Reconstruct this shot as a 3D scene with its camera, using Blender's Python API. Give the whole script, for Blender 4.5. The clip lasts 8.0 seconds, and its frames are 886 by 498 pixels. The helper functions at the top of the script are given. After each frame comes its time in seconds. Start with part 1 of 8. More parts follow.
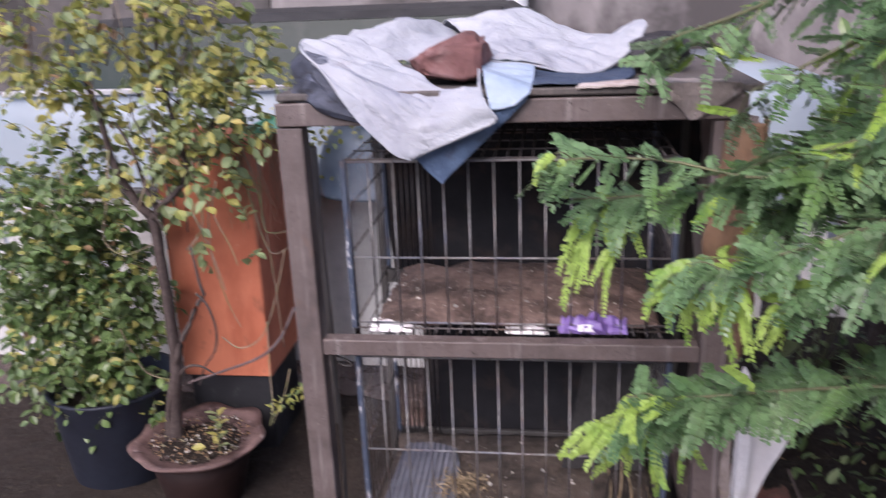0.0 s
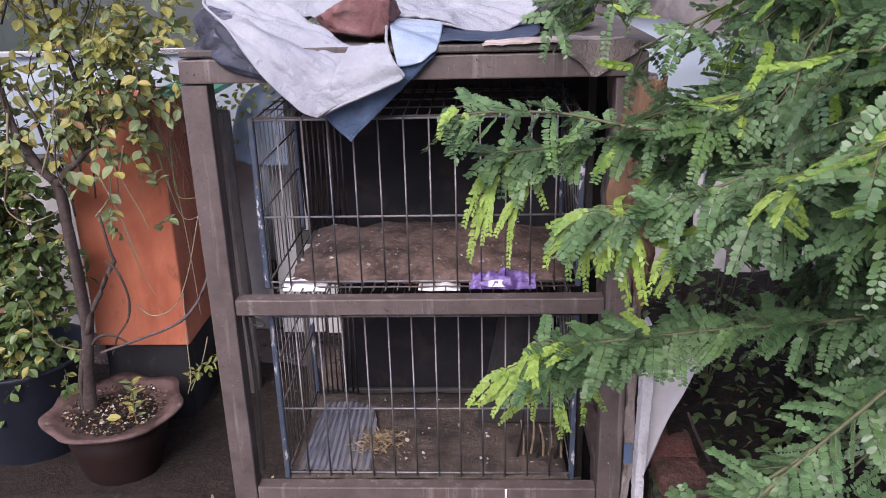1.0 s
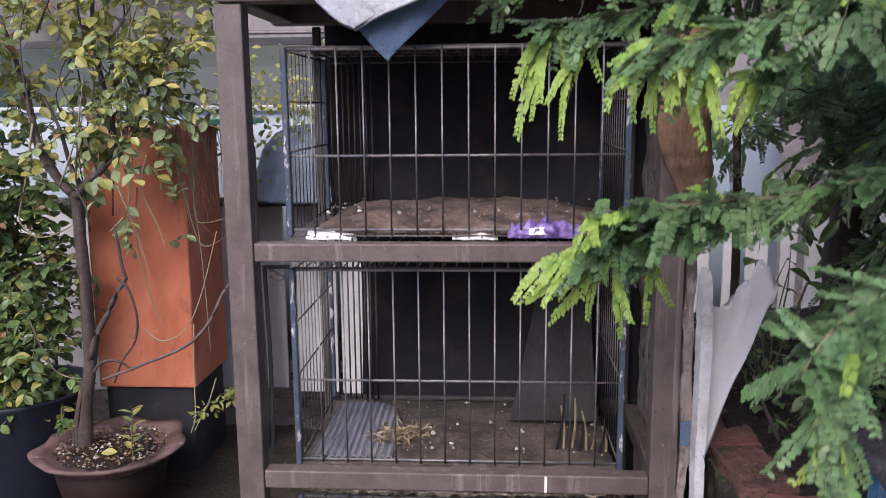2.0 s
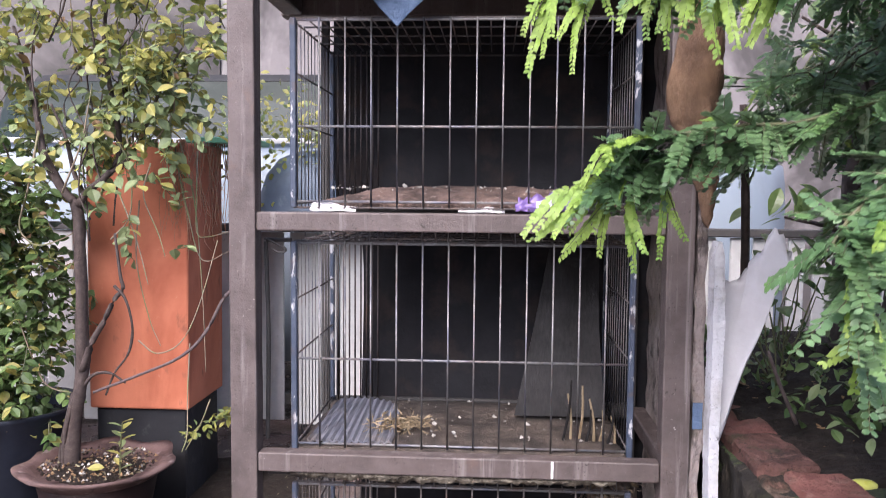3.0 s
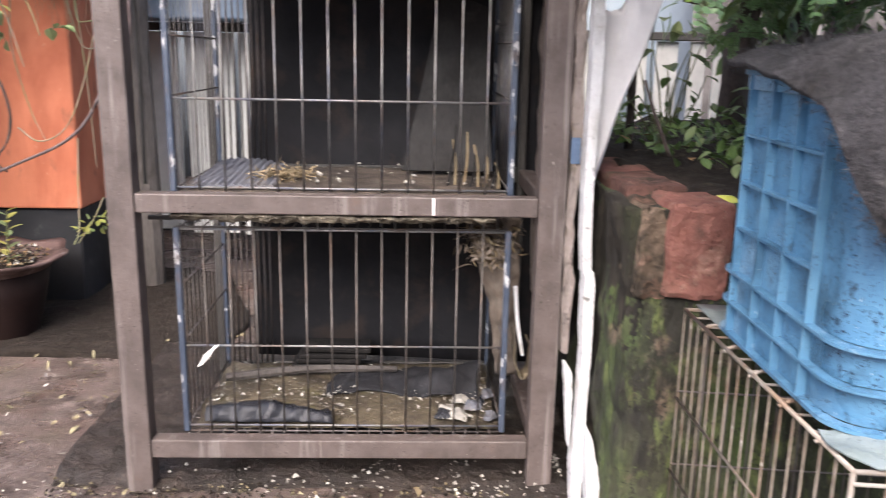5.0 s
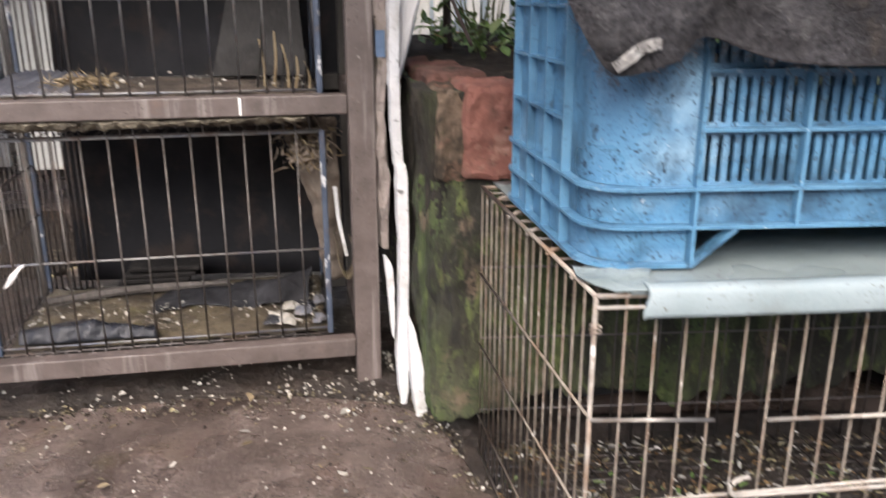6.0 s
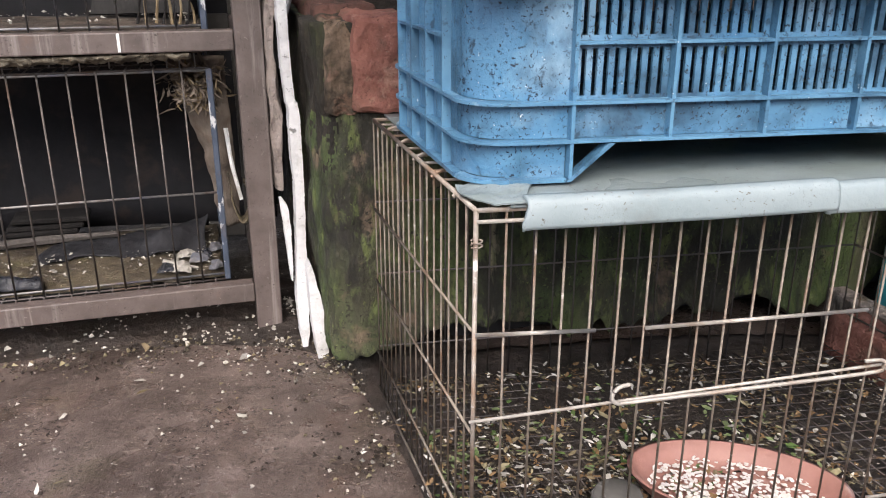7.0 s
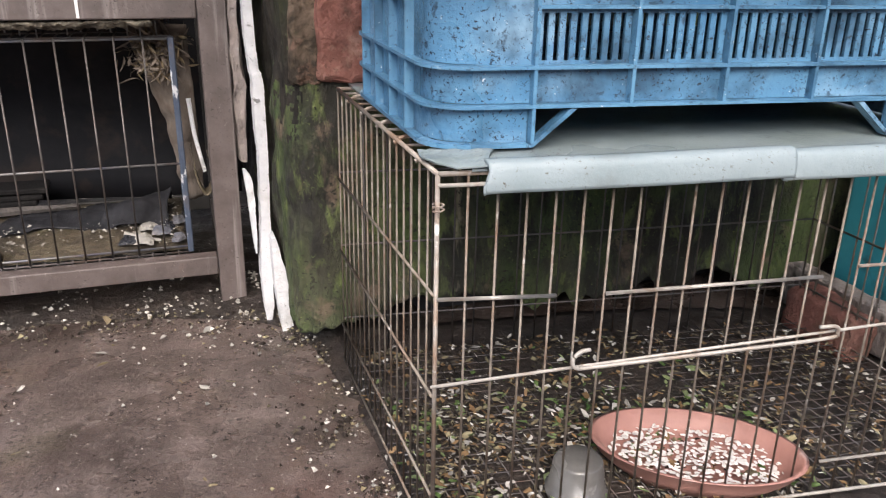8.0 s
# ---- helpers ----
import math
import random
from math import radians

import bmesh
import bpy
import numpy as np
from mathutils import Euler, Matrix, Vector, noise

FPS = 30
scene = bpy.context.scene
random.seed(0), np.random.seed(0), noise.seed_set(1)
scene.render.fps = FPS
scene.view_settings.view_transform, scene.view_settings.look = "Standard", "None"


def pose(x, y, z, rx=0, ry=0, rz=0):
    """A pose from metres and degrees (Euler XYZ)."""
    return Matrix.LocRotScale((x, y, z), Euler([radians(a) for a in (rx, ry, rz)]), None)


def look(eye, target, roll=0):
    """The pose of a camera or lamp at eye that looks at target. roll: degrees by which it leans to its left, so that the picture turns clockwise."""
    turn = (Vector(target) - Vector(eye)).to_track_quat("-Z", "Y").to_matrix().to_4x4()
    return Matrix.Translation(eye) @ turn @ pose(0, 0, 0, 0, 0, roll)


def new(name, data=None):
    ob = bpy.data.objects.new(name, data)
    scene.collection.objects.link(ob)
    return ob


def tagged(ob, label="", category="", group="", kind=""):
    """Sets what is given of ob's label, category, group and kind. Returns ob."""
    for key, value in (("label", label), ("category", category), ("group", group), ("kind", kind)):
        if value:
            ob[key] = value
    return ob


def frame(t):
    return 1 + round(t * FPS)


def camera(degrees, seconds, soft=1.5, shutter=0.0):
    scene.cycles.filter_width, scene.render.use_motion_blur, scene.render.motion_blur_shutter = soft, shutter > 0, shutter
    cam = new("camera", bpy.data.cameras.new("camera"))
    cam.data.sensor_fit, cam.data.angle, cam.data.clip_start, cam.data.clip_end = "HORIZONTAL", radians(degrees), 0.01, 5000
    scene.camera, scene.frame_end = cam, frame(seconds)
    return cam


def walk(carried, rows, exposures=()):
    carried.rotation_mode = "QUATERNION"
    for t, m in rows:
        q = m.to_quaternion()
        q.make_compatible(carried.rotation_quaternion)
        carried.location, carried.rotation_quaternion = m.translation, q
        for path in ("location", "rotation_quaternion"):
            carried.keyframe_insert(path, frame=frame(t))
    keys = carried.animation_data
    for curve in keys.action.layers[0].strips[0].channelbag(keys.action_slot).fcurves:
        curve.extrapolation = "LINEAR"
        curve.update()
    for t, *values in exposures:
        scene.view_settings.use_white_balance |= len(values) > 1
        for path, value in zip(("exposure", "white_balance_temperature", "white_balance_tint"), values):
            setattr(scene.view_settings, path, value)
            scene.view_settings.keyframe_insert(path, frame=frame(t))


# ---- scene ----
cam = camera(57.0, 8.0, soft=0.9, shutter=0.45)
PATH = [
    (0, (0.093, 0.209, 1.806), (-0.179, 2.092, 1.187), -2.4),
    (0.5, (0.114, 0.204, 1.814), (0.021, 2.07, 1.101), -1.9),
    (1, (0.124, 0.189, 1.786), (0.032, 2.063, 1.092), -1.5),
    (1.5, (0.096, 0.201, 1.627), (-0.033, 2.154, 1.218), -0.4),
    (1.7, (0.081, 0.203, 1.506), (-0.041, 2.16, 1.111), -0.7),
    (2.8, (0.063, 0.197, 1.167), (-0.061, 2.189, 1.029), 0.4),
    (3, (0.059, 0.207, 1.145), (-0.064, 2.198, 1.0), 0.5),
    (3.5, (0.045, 0.223, 1.074), (-0.077, 2.213, 0.908), 1.2),
    (4, (0.063, 0.213, 1.007), (-0.048, 2.196, 0.769), 1.3),
    (4.2, (0.077, 0.211, 0.959), (-0.029, 2.17, 0.573), 1.5),
    (5.3, (0.188, 0.181, 0.886), (0.343, 2.117, 0.411), 0.5),
    (5.5, (0.221, 0.173, 0.867), (0.434, 2.099, 0.374), 0.1),
    (6, (0.268, 0.142, 0.814), (0.619, 2.019, 0.219), -0.1),
    (6.5, (0.296, 0.132, 0.784), (0.779, 1.955, 0.118), -0.3),
    (7, (0.305, 0.125, 0.766), (0.844, 1.926, 0.084), 0.1),
    (7.5, (0.307, 0.123, 0.754), (0.871, 1.911, 0.06), 0.5),
    (8, (0.312, 0.116, 0.746), (0.917, 1.881, 0.027), 1.1),
]
walk(cam, [(t, look(eye, target, roll)) for t, eye, target, roll in PATH],
     [(0, 0.92, 6200, 25), (1.0, 0.82, 6200, 25), (1.5, 0.77, 6200, 22), (2.8, 1.38, 6150, 21), (3.5, 1.71, 6100, 19), (4.2, 1.80, 6250, 17), (5.5, 1.53, 6750, 13), (6.5, 1.25, 6700, 12), (8, 1.13, 6600, 12)])

# ---- world and light ----
world = bpy.data.worlds.new("overcast_sky")
scene.world = world
world.use_nodes = True
wn = world.node_tree.nodes
sky = wn.new("ShaderNodeTexSky")
sky.sky_type = "NISHITA"
sky.sun_disc = False
sky.sun_elevation, sky.sun_rotation = radians(55), radians(200)
sky.air_density, sky.dust_density = 1.0, 4.0
wn["Background"].inputs["Strength"].default_value = 0.15
world.node_tree.links.new(sky.outputs[0], wn["Background"].inputs["Color"])
sun = new("sun", bpy.data.lights.new("sun", "SUN"))
sun.data.energy, sun.data.angle, sun.data.color = 1.6, radians(30), (1.0, 0.97, 0.93)
sun.matrix_world = look((-1.6, -4.6, 5.2), (0.2, 1.6, 0.6))


# ---- materials ----
def ramp(nt, src, stops):
    r = nt.nodes.new("ShaderNodeValToRGB")
    e = r.color_ramp.elements
    while len(e) < len(stops):
        e.new(0.5)
    for el, (p, c) in zip(e, stops):
        el.position = p
        el.color = (*c, 1) if not isinstance(c, float) else (c, c, c, 1)
    nt.links.new(src, r.inputs[0])
    return r.outputs[0]


def tex(nt, scale, detail=4.0, rough=0.6, stretch=(1, 1, 1), kind="noise", distortion=0.0):
    geo = nt.nodes.new("ShaderNodeNewGeometry")
    mp = nt.nodes.new("ShaderNodeMapping")
    mp.inputs["Scale"].default_value = stretch
    nt.links.new(geo.outputs["Position"], mp.inputs[0])
    if kind == "voronoi":
        n = nt.nodes.new("ShaderNodeTexVoronoi")
        n.inputs["Scale"].default_value = scale
        nt.links.new(mp.outputs[0], n.inputs["Vector"])
        return n.outputs["Distance"]
    n = nt.nodes.new("ShaderNodeTexNoise")
    n.inputs["Scale"].default_value, n.inputs["Detail"].default_value = scale, detail
    n.inputs["Roughness"].default_value, n.inputs["Distortion"].default_value = rough, distortion
    nt.links.new(mp.outputs[0], n.inputs["Vector"])
    return n.outputs["Fac"]


def mix(nt, fac, a, b, mode="MIX"):
    m = nt.nodes.new("ShaderNodeMix")
    m.data_type, m.blend_type = "RGBA", mode
    for sock, v in ((m.inputs[0], fac), (m.inputs[6], a), (m.inputs[7], b)):
        if hasattr(v, "is_output"):
            nt.links.new(v, sock)
        elif isinstance(v, (int, float)):
            sock.default_value = v
        else:
            sock.default_value = (*v, 1)
    return m.outputs[2]


def surface(name, a, b, grain=40.0, stains=(), rough=0.7, metal=0.0, bump=0.3, bump_scale=80.0, stretch=(1, 1, 1), island=0.0, objrand=0.0,
            spec=0.5, rough_var=0.15, bump_dist=0.004, through_light=0.0, specks=()):
    """A weathered surface: two tones at the grain's scale, then stains (colour, scale, from, to, amount[, stretch])."""
    m = bpy.data.materials.new(name)
    m.use_nodes = True
    nt = m.node_tree
    p = nt.nodes["Principled BSDF"]
    g = tex(nt, grain, 6.0, 0.65, stretch)
    col = ramp(nt, g, [(0.3, a), (0.7, b)])
    for s in stains:
        colour, scale, lo, hi, amount = s[:5]
        f = tex(nt, scale, 5.0, 0.62, s[5] if len(s) > 5 else (1, 1, 1), distortion=0.3)
        f = ramp(nt, f, [(lo, 0.0), (hi, float(amount))])
        col = mix(nt, f, col, colour)
    for colour, scale, size, cover in specks:
        v = ramp(nt, tex(nt, scale, 3.0, 0.7, distortion=0.6), [(size, 0.0), (size + 0.05, 1.0)])
        k = ramp(nt, tex(nt, scale * 0.09, 3.0, 0.6), [(1 - cover - 0.10, 0.0), (1 - cover + 0.06, 1.0)])
        f = mix(nt, 1.0, v, k, "MULTIPLY")
        col = mix(nt, f, col, colour)
    if island or objrand:
        if island:
            r = nt.nodes.new("ShaderNodeNewGeometry").outputs["Random Per Island"]
            w = island
        else:
            r = nt.nodes.new("ShaderNodeObjectInfo").outputs["Random"]
            w = objrand
        v = ramp(nt, r, [(0.0, 1.0 - w), (1.0, 1.0)])
        col = mix(nt, 1.0, col, v, "MULTIPLY")
    nt.links.new(col, p.inputs["Base Color"])
    rr = ramp(nt, tex(nt, grain * 0.4, 4.0), [(0.3, max(0.02, rough - rough_var)), (0.7, min(1.0, rough + rough_var))])
    nt.links.new(rr, p.inputs["Roughness"])
    p.inputs["Metallic"].default_value = metal
    p.inputs["Specular IOR Level"].default_value = spec
    if bump:
        bn = nt.nodes.new("ShaderNodeBump")
        bn.inputs["Strength"].default_value, bn.inputs["Distance"].default_value = bump, bump_dist
        nt.links.new(tex(nt, bump_scale, 6.0, 0.7, stretch), bn.inputs["Height"])
        nt.links.new(bn.outputs[0], p.inputs["Normal"])
    if through_light:
        tr = nt.nodes.new("ShaderNodeBsdfTranslucent")
        nt.links.new(col, tr.inputs["Color"])
        ms = nt.nodes.new("ShaderNodeMixShader")
        ms.inputs[0].default_value = through_light
        out = nt.nodes["Material Output"]
        nt.links.new(p.outputs[0], ms.inputs[1])
        nt.links.new(tr.outputs[0], ms.inputs[2])
        nt.links.new(ms.outputs[0], out.inputs[0])
    return m


RACK = surface("brown_painted_steel", (0.081, 0.062, 0.056), (0.124, 0.098, 0.090), 20, [((0.04, 0.03, 0.026), 8, 0.48, 0.70, 0.65), ((0.25, 0.22, 0.21), 40, 0.56, 0.67, 0.55, (1, 1, 0.05)), ((0.28, 0.245, 0.23), 70, 0.67, 0.75, 0.5), ((0.15, 0.08, 0.045), 14, 0.62, 0.75, 0.35)],
               0.55, bump=0.4, bump_scale=120, specks=[((0.035, 0.027, 0.023), 190, 0.60, 0.45), ((0.36, 0.32, 0.30), 170, 0.68, 0.47)])
BLUEFRAME = surface("blue_flaking_paint", (0.03, 0.042, 0.068), (0.055, 0.072, 0.105), 40, [((0.52, 0.52, 0.53), 44, 0.59, 0.63, 0.8, (1, 1, 0.5)), ((0.09, 0.06, 0.045), 22, 0.54, 0.68, 0.6)], 0.55)
WIRE = surface("grey_weathered_wire", (0.14, 0.135, 0.13), (0.27, 0.265, 0.26), 60, [((0.16, 0.08, 0.05), 18, 0.5, 0.68, 0.5), ((0.08, 0.1, 0.16), 9, 0.5, 0.6, 0.5)], 0.5, metal=0.3)
RUSTYGREY = surface("rust_browned_wire", (0.075, 0.066, 0.06), (0.15, 0.135, 0.125), 60, [((0.12, 0.07, 0.045), 18, 0.5, 0.68, 0.6), ((0.42, 0.40, 0.38), 50, 0.66, 0.72, 0.6)], 0.55, metal=0.2)
RUSTWIRE = surface("rusty_galvanised_wire", (0.20, 0.172, 0.145), (0.36, 0.325, 0.285), 70, [((0.20, 0.115, 0.065), 16, 0.46, 0.66, 0.8), ((0.80, 0.78, 0.75), 34, 0.61, 0.69, 0.7)], 0.5, metal=0.15)
PALEWIRE = surface("bright_galvanised_wire", (0.30, 0.275, 0.24), (0.46, 0.43, 0.39), 70, [((0.22, 0.14, 0.09), 16, 0.54, 0.68, 0.7)], 0.45, metal=0.15)
CAGEWIRE = surface("brown_stained_wire", (0.125, 0.105, 0.085), (0.25, 0.215, 0.175), 70, [((0.13, 0.075, 0.045), 16, 0.46, 0.66, 0.8), ((0.62, 0.60, 0.56), 34, 0.63, 0.70, 0.6)], 0.55, metal=0.1)
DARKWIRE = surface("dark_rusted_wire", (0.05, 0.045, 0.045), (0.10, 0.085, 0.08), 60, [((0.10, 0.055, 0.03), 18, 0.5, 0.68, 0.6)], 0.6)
GROUND = surface("wet_dirty_concrete", (0.085, 0.063, 0.054), (0.165, 0.128, 0.113), 14, [((0.042, 0.030, 0.025), 4.5, 0.46, 0.62, 0.75), ((0.215, 0.17, 0.153), 7, 0.53, 0.70, 0.6), ((0.05, 0.037, 0.03), 26, 0.53, 0.66, 0.65), ((0.13, 0.07, 0.055), 3.0, 0.54, 0.70, 0.5), ((0.10, 0.09, 0.05), 6.0, 0.56, 0.72, 0.5), ((0.27, 0.23, 0.205), 55, 0.60, 0.72, 0.5)],
                 0.32, bump=0.7, bump_scale=80, rough_var=0.22, bump_dist=0.006, specks=[((0.028, 0.021, 0.017), 130, 0.56, 0.52), ((0.31, 0.27, 0.24), 190, 0.62, 0.5)])
EARTH = surface("dark_soil", (0.017, 0.013, 0.010), (0.045, 0.034, 0.027), 60, [((0.10, 0.08, 0.055), 38, 0.60, 0.70, 0.6)], 0.9, bump=1.0, bump_scale=70, bump_dist=0.02, spec=0.25)
LITTER = surface("trodden_litter", (0.06, 0.047, 0.03), (0.15, 0.12, 0.078), 50, [((0.04, 0.031, 0.023), 10, 0.46, 0.62, 0.8), ((0.42, 0.38, 0.32), 90, 0.66, 0.72, 0.7), ((0.12, 0.11, 0.04), 16, 0.56, 0.70, 0.6)],
                 0.5, bump=0.9, bump_scale=90, bump_dist=0.01)
DRYLITTER = surface("brown_dry_litter", (0.055, 0.042, 0.032), (0.13, 0.10, 0.078), 50, [((0.03, 0.023, 0.018), 10, 0.44, 0.60, 0.85), ((0.42, 0.38, 0.32), 90, 0.66, 0.72, 0.7)], 0.75, bump=0.9, bump_scale=90, bump_dist=0.01)
DUNGCAKE = surface("brown_caked_litter", (0.10, 0.064, 0.05), (0.19, 0.13, 0.105), 45, [((0.04, 0.026, 0.02), 12, 0.46, 0.60, 0.85), ((0.42, 0.36, 0.32), 90, 0.62, 0.70, 0.6), ((0.30, 0.22, 0.19), 24, 0.6, 0.7, 0.5)], 0.85, bump=0.8, bump_scale=80, bump_dist=0.01)
MOSS = surface("mossy_concrete", (0.042, 0.045, 0.024), (0.10, 0.10, 0.055), 16, [((0.055, 0.088, 0.022), 6, 0.40, 0.54, 0.85, (1, 1, 0.5)), ((0.017, 0.015, 0.012), 4.0, 0.47, 0.58, 0.93, (1, 1, 0.55)), ((0.115, 0.145, 0.045), 26, 0.55, 0.65, 0.75, (1, 1, 0.4)), ((0.17, 0.12, 0.085), 9, 0.59, 0.68, 0.7), ((0.38, 0.32, 0.23), 8, 0.64, 0.71, 0.85, (1, 1, 0.4)), ((0.012, 0.011, 0.009), 34, 0.56, 0.66, 0.7, (1, 1, 0.3))],
               0.9, bump=1.0, bump_scale=38, bump_dist=0.02, stretch=(1, 1, 0.5), specks=[((0.02, 0.02, 0.012), 110, 0.57, 0.5), ((0.14, 0.17, 0.055), 150, 0.62, 0.45)])
# darker tone with mossy patches, for the bed wall's left side
DARKRENDER = surface("dark_mossy_render", (0.016, 0.014, 0.011), (0.045, 0.038, 0.03), 18, [((0.05, 0.06, 0.025), 7, 0.50, 0.64, 0.7, (1, 1, 0.4)), ((0.009, 0.008, 0.007), 5, 0.46, 0.58, 0.9, (1, 1, 0.4)), ((0.24, 0.19, 0.14), 10, 0.65, 0.73, 0.75, (1, 1, 0.3))], 0.85, bump=1.0, bump_scale=38, bump_dist=0.02, stretch=(1, 1, 0.5), spec=0.3)
BRICK = surface("worn_red_brick", (0.21, 0.085, 0.066), (0.33, 0.15, 0.12), 24, [((0.17, 0.115, 0.085), 9, 0.52, 0.66, 0.7), ((0.06, 0.048, 0.04), 11, 0.56, 0.70, 0.75), ((0.42, 0.25, 0.20), 20, 0.6, 0.7, 0.7)], 0.9, bump=1.0, bump_scale=60, bump_dist=0.016, objrand=0.2, spec=0.25, specks=[((0.05, 0.035, 0.028), 130, 0.60, 0.45), ((0.44, 0.31, 0.26), 150, 0.66, 0.45)])
BRICKOLD = surface("grimy_eroded_brick", (0.105, 0.054, 0.044), (0.195, 0.100, 0.08), 20, [((0.03, 0.024, 0.02), 8, 0.48, 0.62, 0.85), ((0.32, 0.185, 0.145), 12, 0.59, 0.69, 0.8), ((0.065, 0.075, 0.038), 14, 0.58, 0.7, 0.6)], 0.9, bump=1.0, bump_scale=60, bump_dist=0.016, spec=0.2, specks=[((0.03, 0.026, 0.022), 120, 0.58, 0.48)])
MORTAR = surface("crumbling_mossy_mortar", (0.16, 0.115, 0.083), (0.31, 0.225, 0.165), 18, [((0.03, 0.026, 0.02), 9, 0.46, 0.60, 0.9), ((0.30, 0.165, 0.12), 10, 0.58, 0.68, 0.7), ((0.07, 0.09, 0.035), 12, 0.54, 0.66, 0.7)], 0.9, bump=1.0, bump_scale=50, bump_dist=0.02, spec=0.2, specks=[((0.03, 0.026, 0.02), 120, 0.57, 0.5)])
CRATE = surface("faded_blue_plastic", (0.055, 0.168, 0.30), (0.108, 0.255, 0.392), 6, [((0.32, 0.47, 0.58), 5, 0.51, 0.69, 0.68), ((0.018, 0.047, 0.08), 9, 0.49, 0.65, 0.8), ((0.02, 0.04, 0.065), 60, 0.60, 0.68, 0.75), ((0.66, 0.68, 0.68), 42, 0.73, 0.75, 0.9)],
                0.35, bump=0.4, bump_scale=90, spec=0.55, specks=[((0.012, 0.022, 0.036), 230, 0.58, 0.54), ((0.014, 0.026, 0.045), 100, 0.64, 0.5), ((0.82, 0.83, 0.82), 130, 0.69, 0.52)])
CRATEEDGE = surface("scuffed_blue_plastic_edge", (0.058, 0.168, 0.29), (0.108, 0.25, 0.38), 9, [((0.025, 0.07, 0.12), 8, 0.50, 0.66, 0.7), ((0.02, 0.04, 0.065), 60, 0.60, 0.68, 0.7), ((0.42, 0.52, 0.60), 26, 0.64, 0.74, 0.6)], 0.4, bump=0.4, bump_scale=90, specks=[((0.012, 0.022, 0.036), 200, 0.62, 0.5), ((0.82, 0.83, 0.82), 130, 0.69, 0.5)])
LID = surface("grey_plastic_sheet", (0.165, 0.205, 0.21), (0.245, 0.29, 0.295), 8, [((0.15, 0.185, 0.17), 5, 0.48, 0.68, 0.75, (1, 3, 1)), ((0.09, 0.09, 0.08), 40, 0.64, 0.73, 0.5)], 0.35, bump=0.35, bump_scale=30, specks=[((0.05, 0.05, 0.04), 120, 0.61, 0.5), ((0.42, 0.38, 0.24), 90, 0.70, 0.45)])
LIP = surface("pale_plastic_edge", (0.19, 0.24, 0.25), (0.265, 0.315, 0.33), 9, [((0.16, 0.17, 0.165), 14, 0.55, 0.7, 0.5), ((0.22, 0.19, 0.155), 70, 0.68, 0.74, 0.5)], 0.45, bump=0.3, bump_scale=60, specks=[((0.10, 0.095, 0.08), 200, 0.62, 0.5)])
SACK = surface("black_woven_sack", (0.03, 0.029, 0.033), (0.11, 0.106, 0.113), 160, [((0.19, 0.185, 0.19), 22, 0.54, 0.70, 0.6), ((0.02, 0.019, 0.02), 9, 0.5, 0.66, 0.7), ((0.2, 0.16, 0.13), 9, 0.64, 0.74, 0.4)], 0.9, bump=1.0, bump_scale=220, bump_dist=0.012, spec=0.25, specks=[((0.3, 0.29, 0.29), 240, 0.66, 0.45)])
TARP = surface("grey_white_tarpaulin", (0.26, 0.278, 0.305), (0.385, 0.40, 0.42), 7, [((0.22, 0.23, 0.27), 3.5, 0.46, 0.66, 0.7), ((0.48, 0.49, 0.50), 4, 0.56, 0.7, 0.5), ((0.12, 0.12, 0.14), 50, 0.68, 0.75, 0.4), ((0.20, 0.155, 0.14), 13, 0.66, 0.76, 0.4)], 0.65, bump=0.8, bump_scale=11, bump_dist=0.02, specks=[((0.10, 0.10, 0.11), 150, 0.66, 0.42)])
TARPPALE = surface("washed_out_blue_tarpaulin", (0.22, 0.29, 0.38), (0.34, 0.41, 0.49), 9, [((0.16, 0.21, 0.29), 6, 0.5, 0.7, 0.6), ((0.5, 0.53, 0.57), 14, 0.6, 0.72, 0.5)], 0.65, bump=0.6, bump_scale=34, bump_dist=0.008)
# blue tarpaulin darkened by colour for the shadow under the fold
TARPBLUESHADE = surface("shaded_blue_tarpaulin", (0.018, 0.030, 0.055), (0.04, 0.06, 0.10), 12, [((0.12, 0.17, 0.24), 16, 0.6, 0.72, 0.6)], 0.6, bump=0.6, bump_scale=40, bump_dist=0.008)
TARPBLUE = surface("faded_blue_tarpaulin", (0.055, 0.09, 0.16), (0.10, 0.155, 0.24), 10, [((0.24, 0.32, 0.40), 6, 0.55, 0.72, 0.6), ((0.06, 0.07, 0.1), 22, 0.6, 0.7, 0.6)], 0.65, bump=0.8, bump_scale=34, bump_dist=0.01)
# stretched pale and black streaks paint the folds' highlights and dark creases
TARPDARK = surface("grimy_highlit_tarpaulin", (0.02, 0.024, 0.038), (0.065, 0.075, 0.105), 14, [((0.30, 0.32, 0.37), 16, 0.52, 0.60, 0.85, (0.3, 1, 1)), ((0.008, 0.008, 0.012), 18, 0.50, 0.58, 0.9, (0.3, 1, 1))], 0.6, bump=0.8, bump_scale=40, bump_dist=0.01)
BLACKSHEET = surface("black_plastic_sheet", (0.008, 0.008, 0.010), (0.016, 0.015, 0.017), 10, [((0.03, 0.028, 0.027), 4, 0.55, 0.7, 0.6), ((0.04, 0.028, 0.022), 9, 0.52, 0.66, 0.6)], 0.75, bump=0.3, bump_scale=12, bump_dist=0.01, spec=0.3)
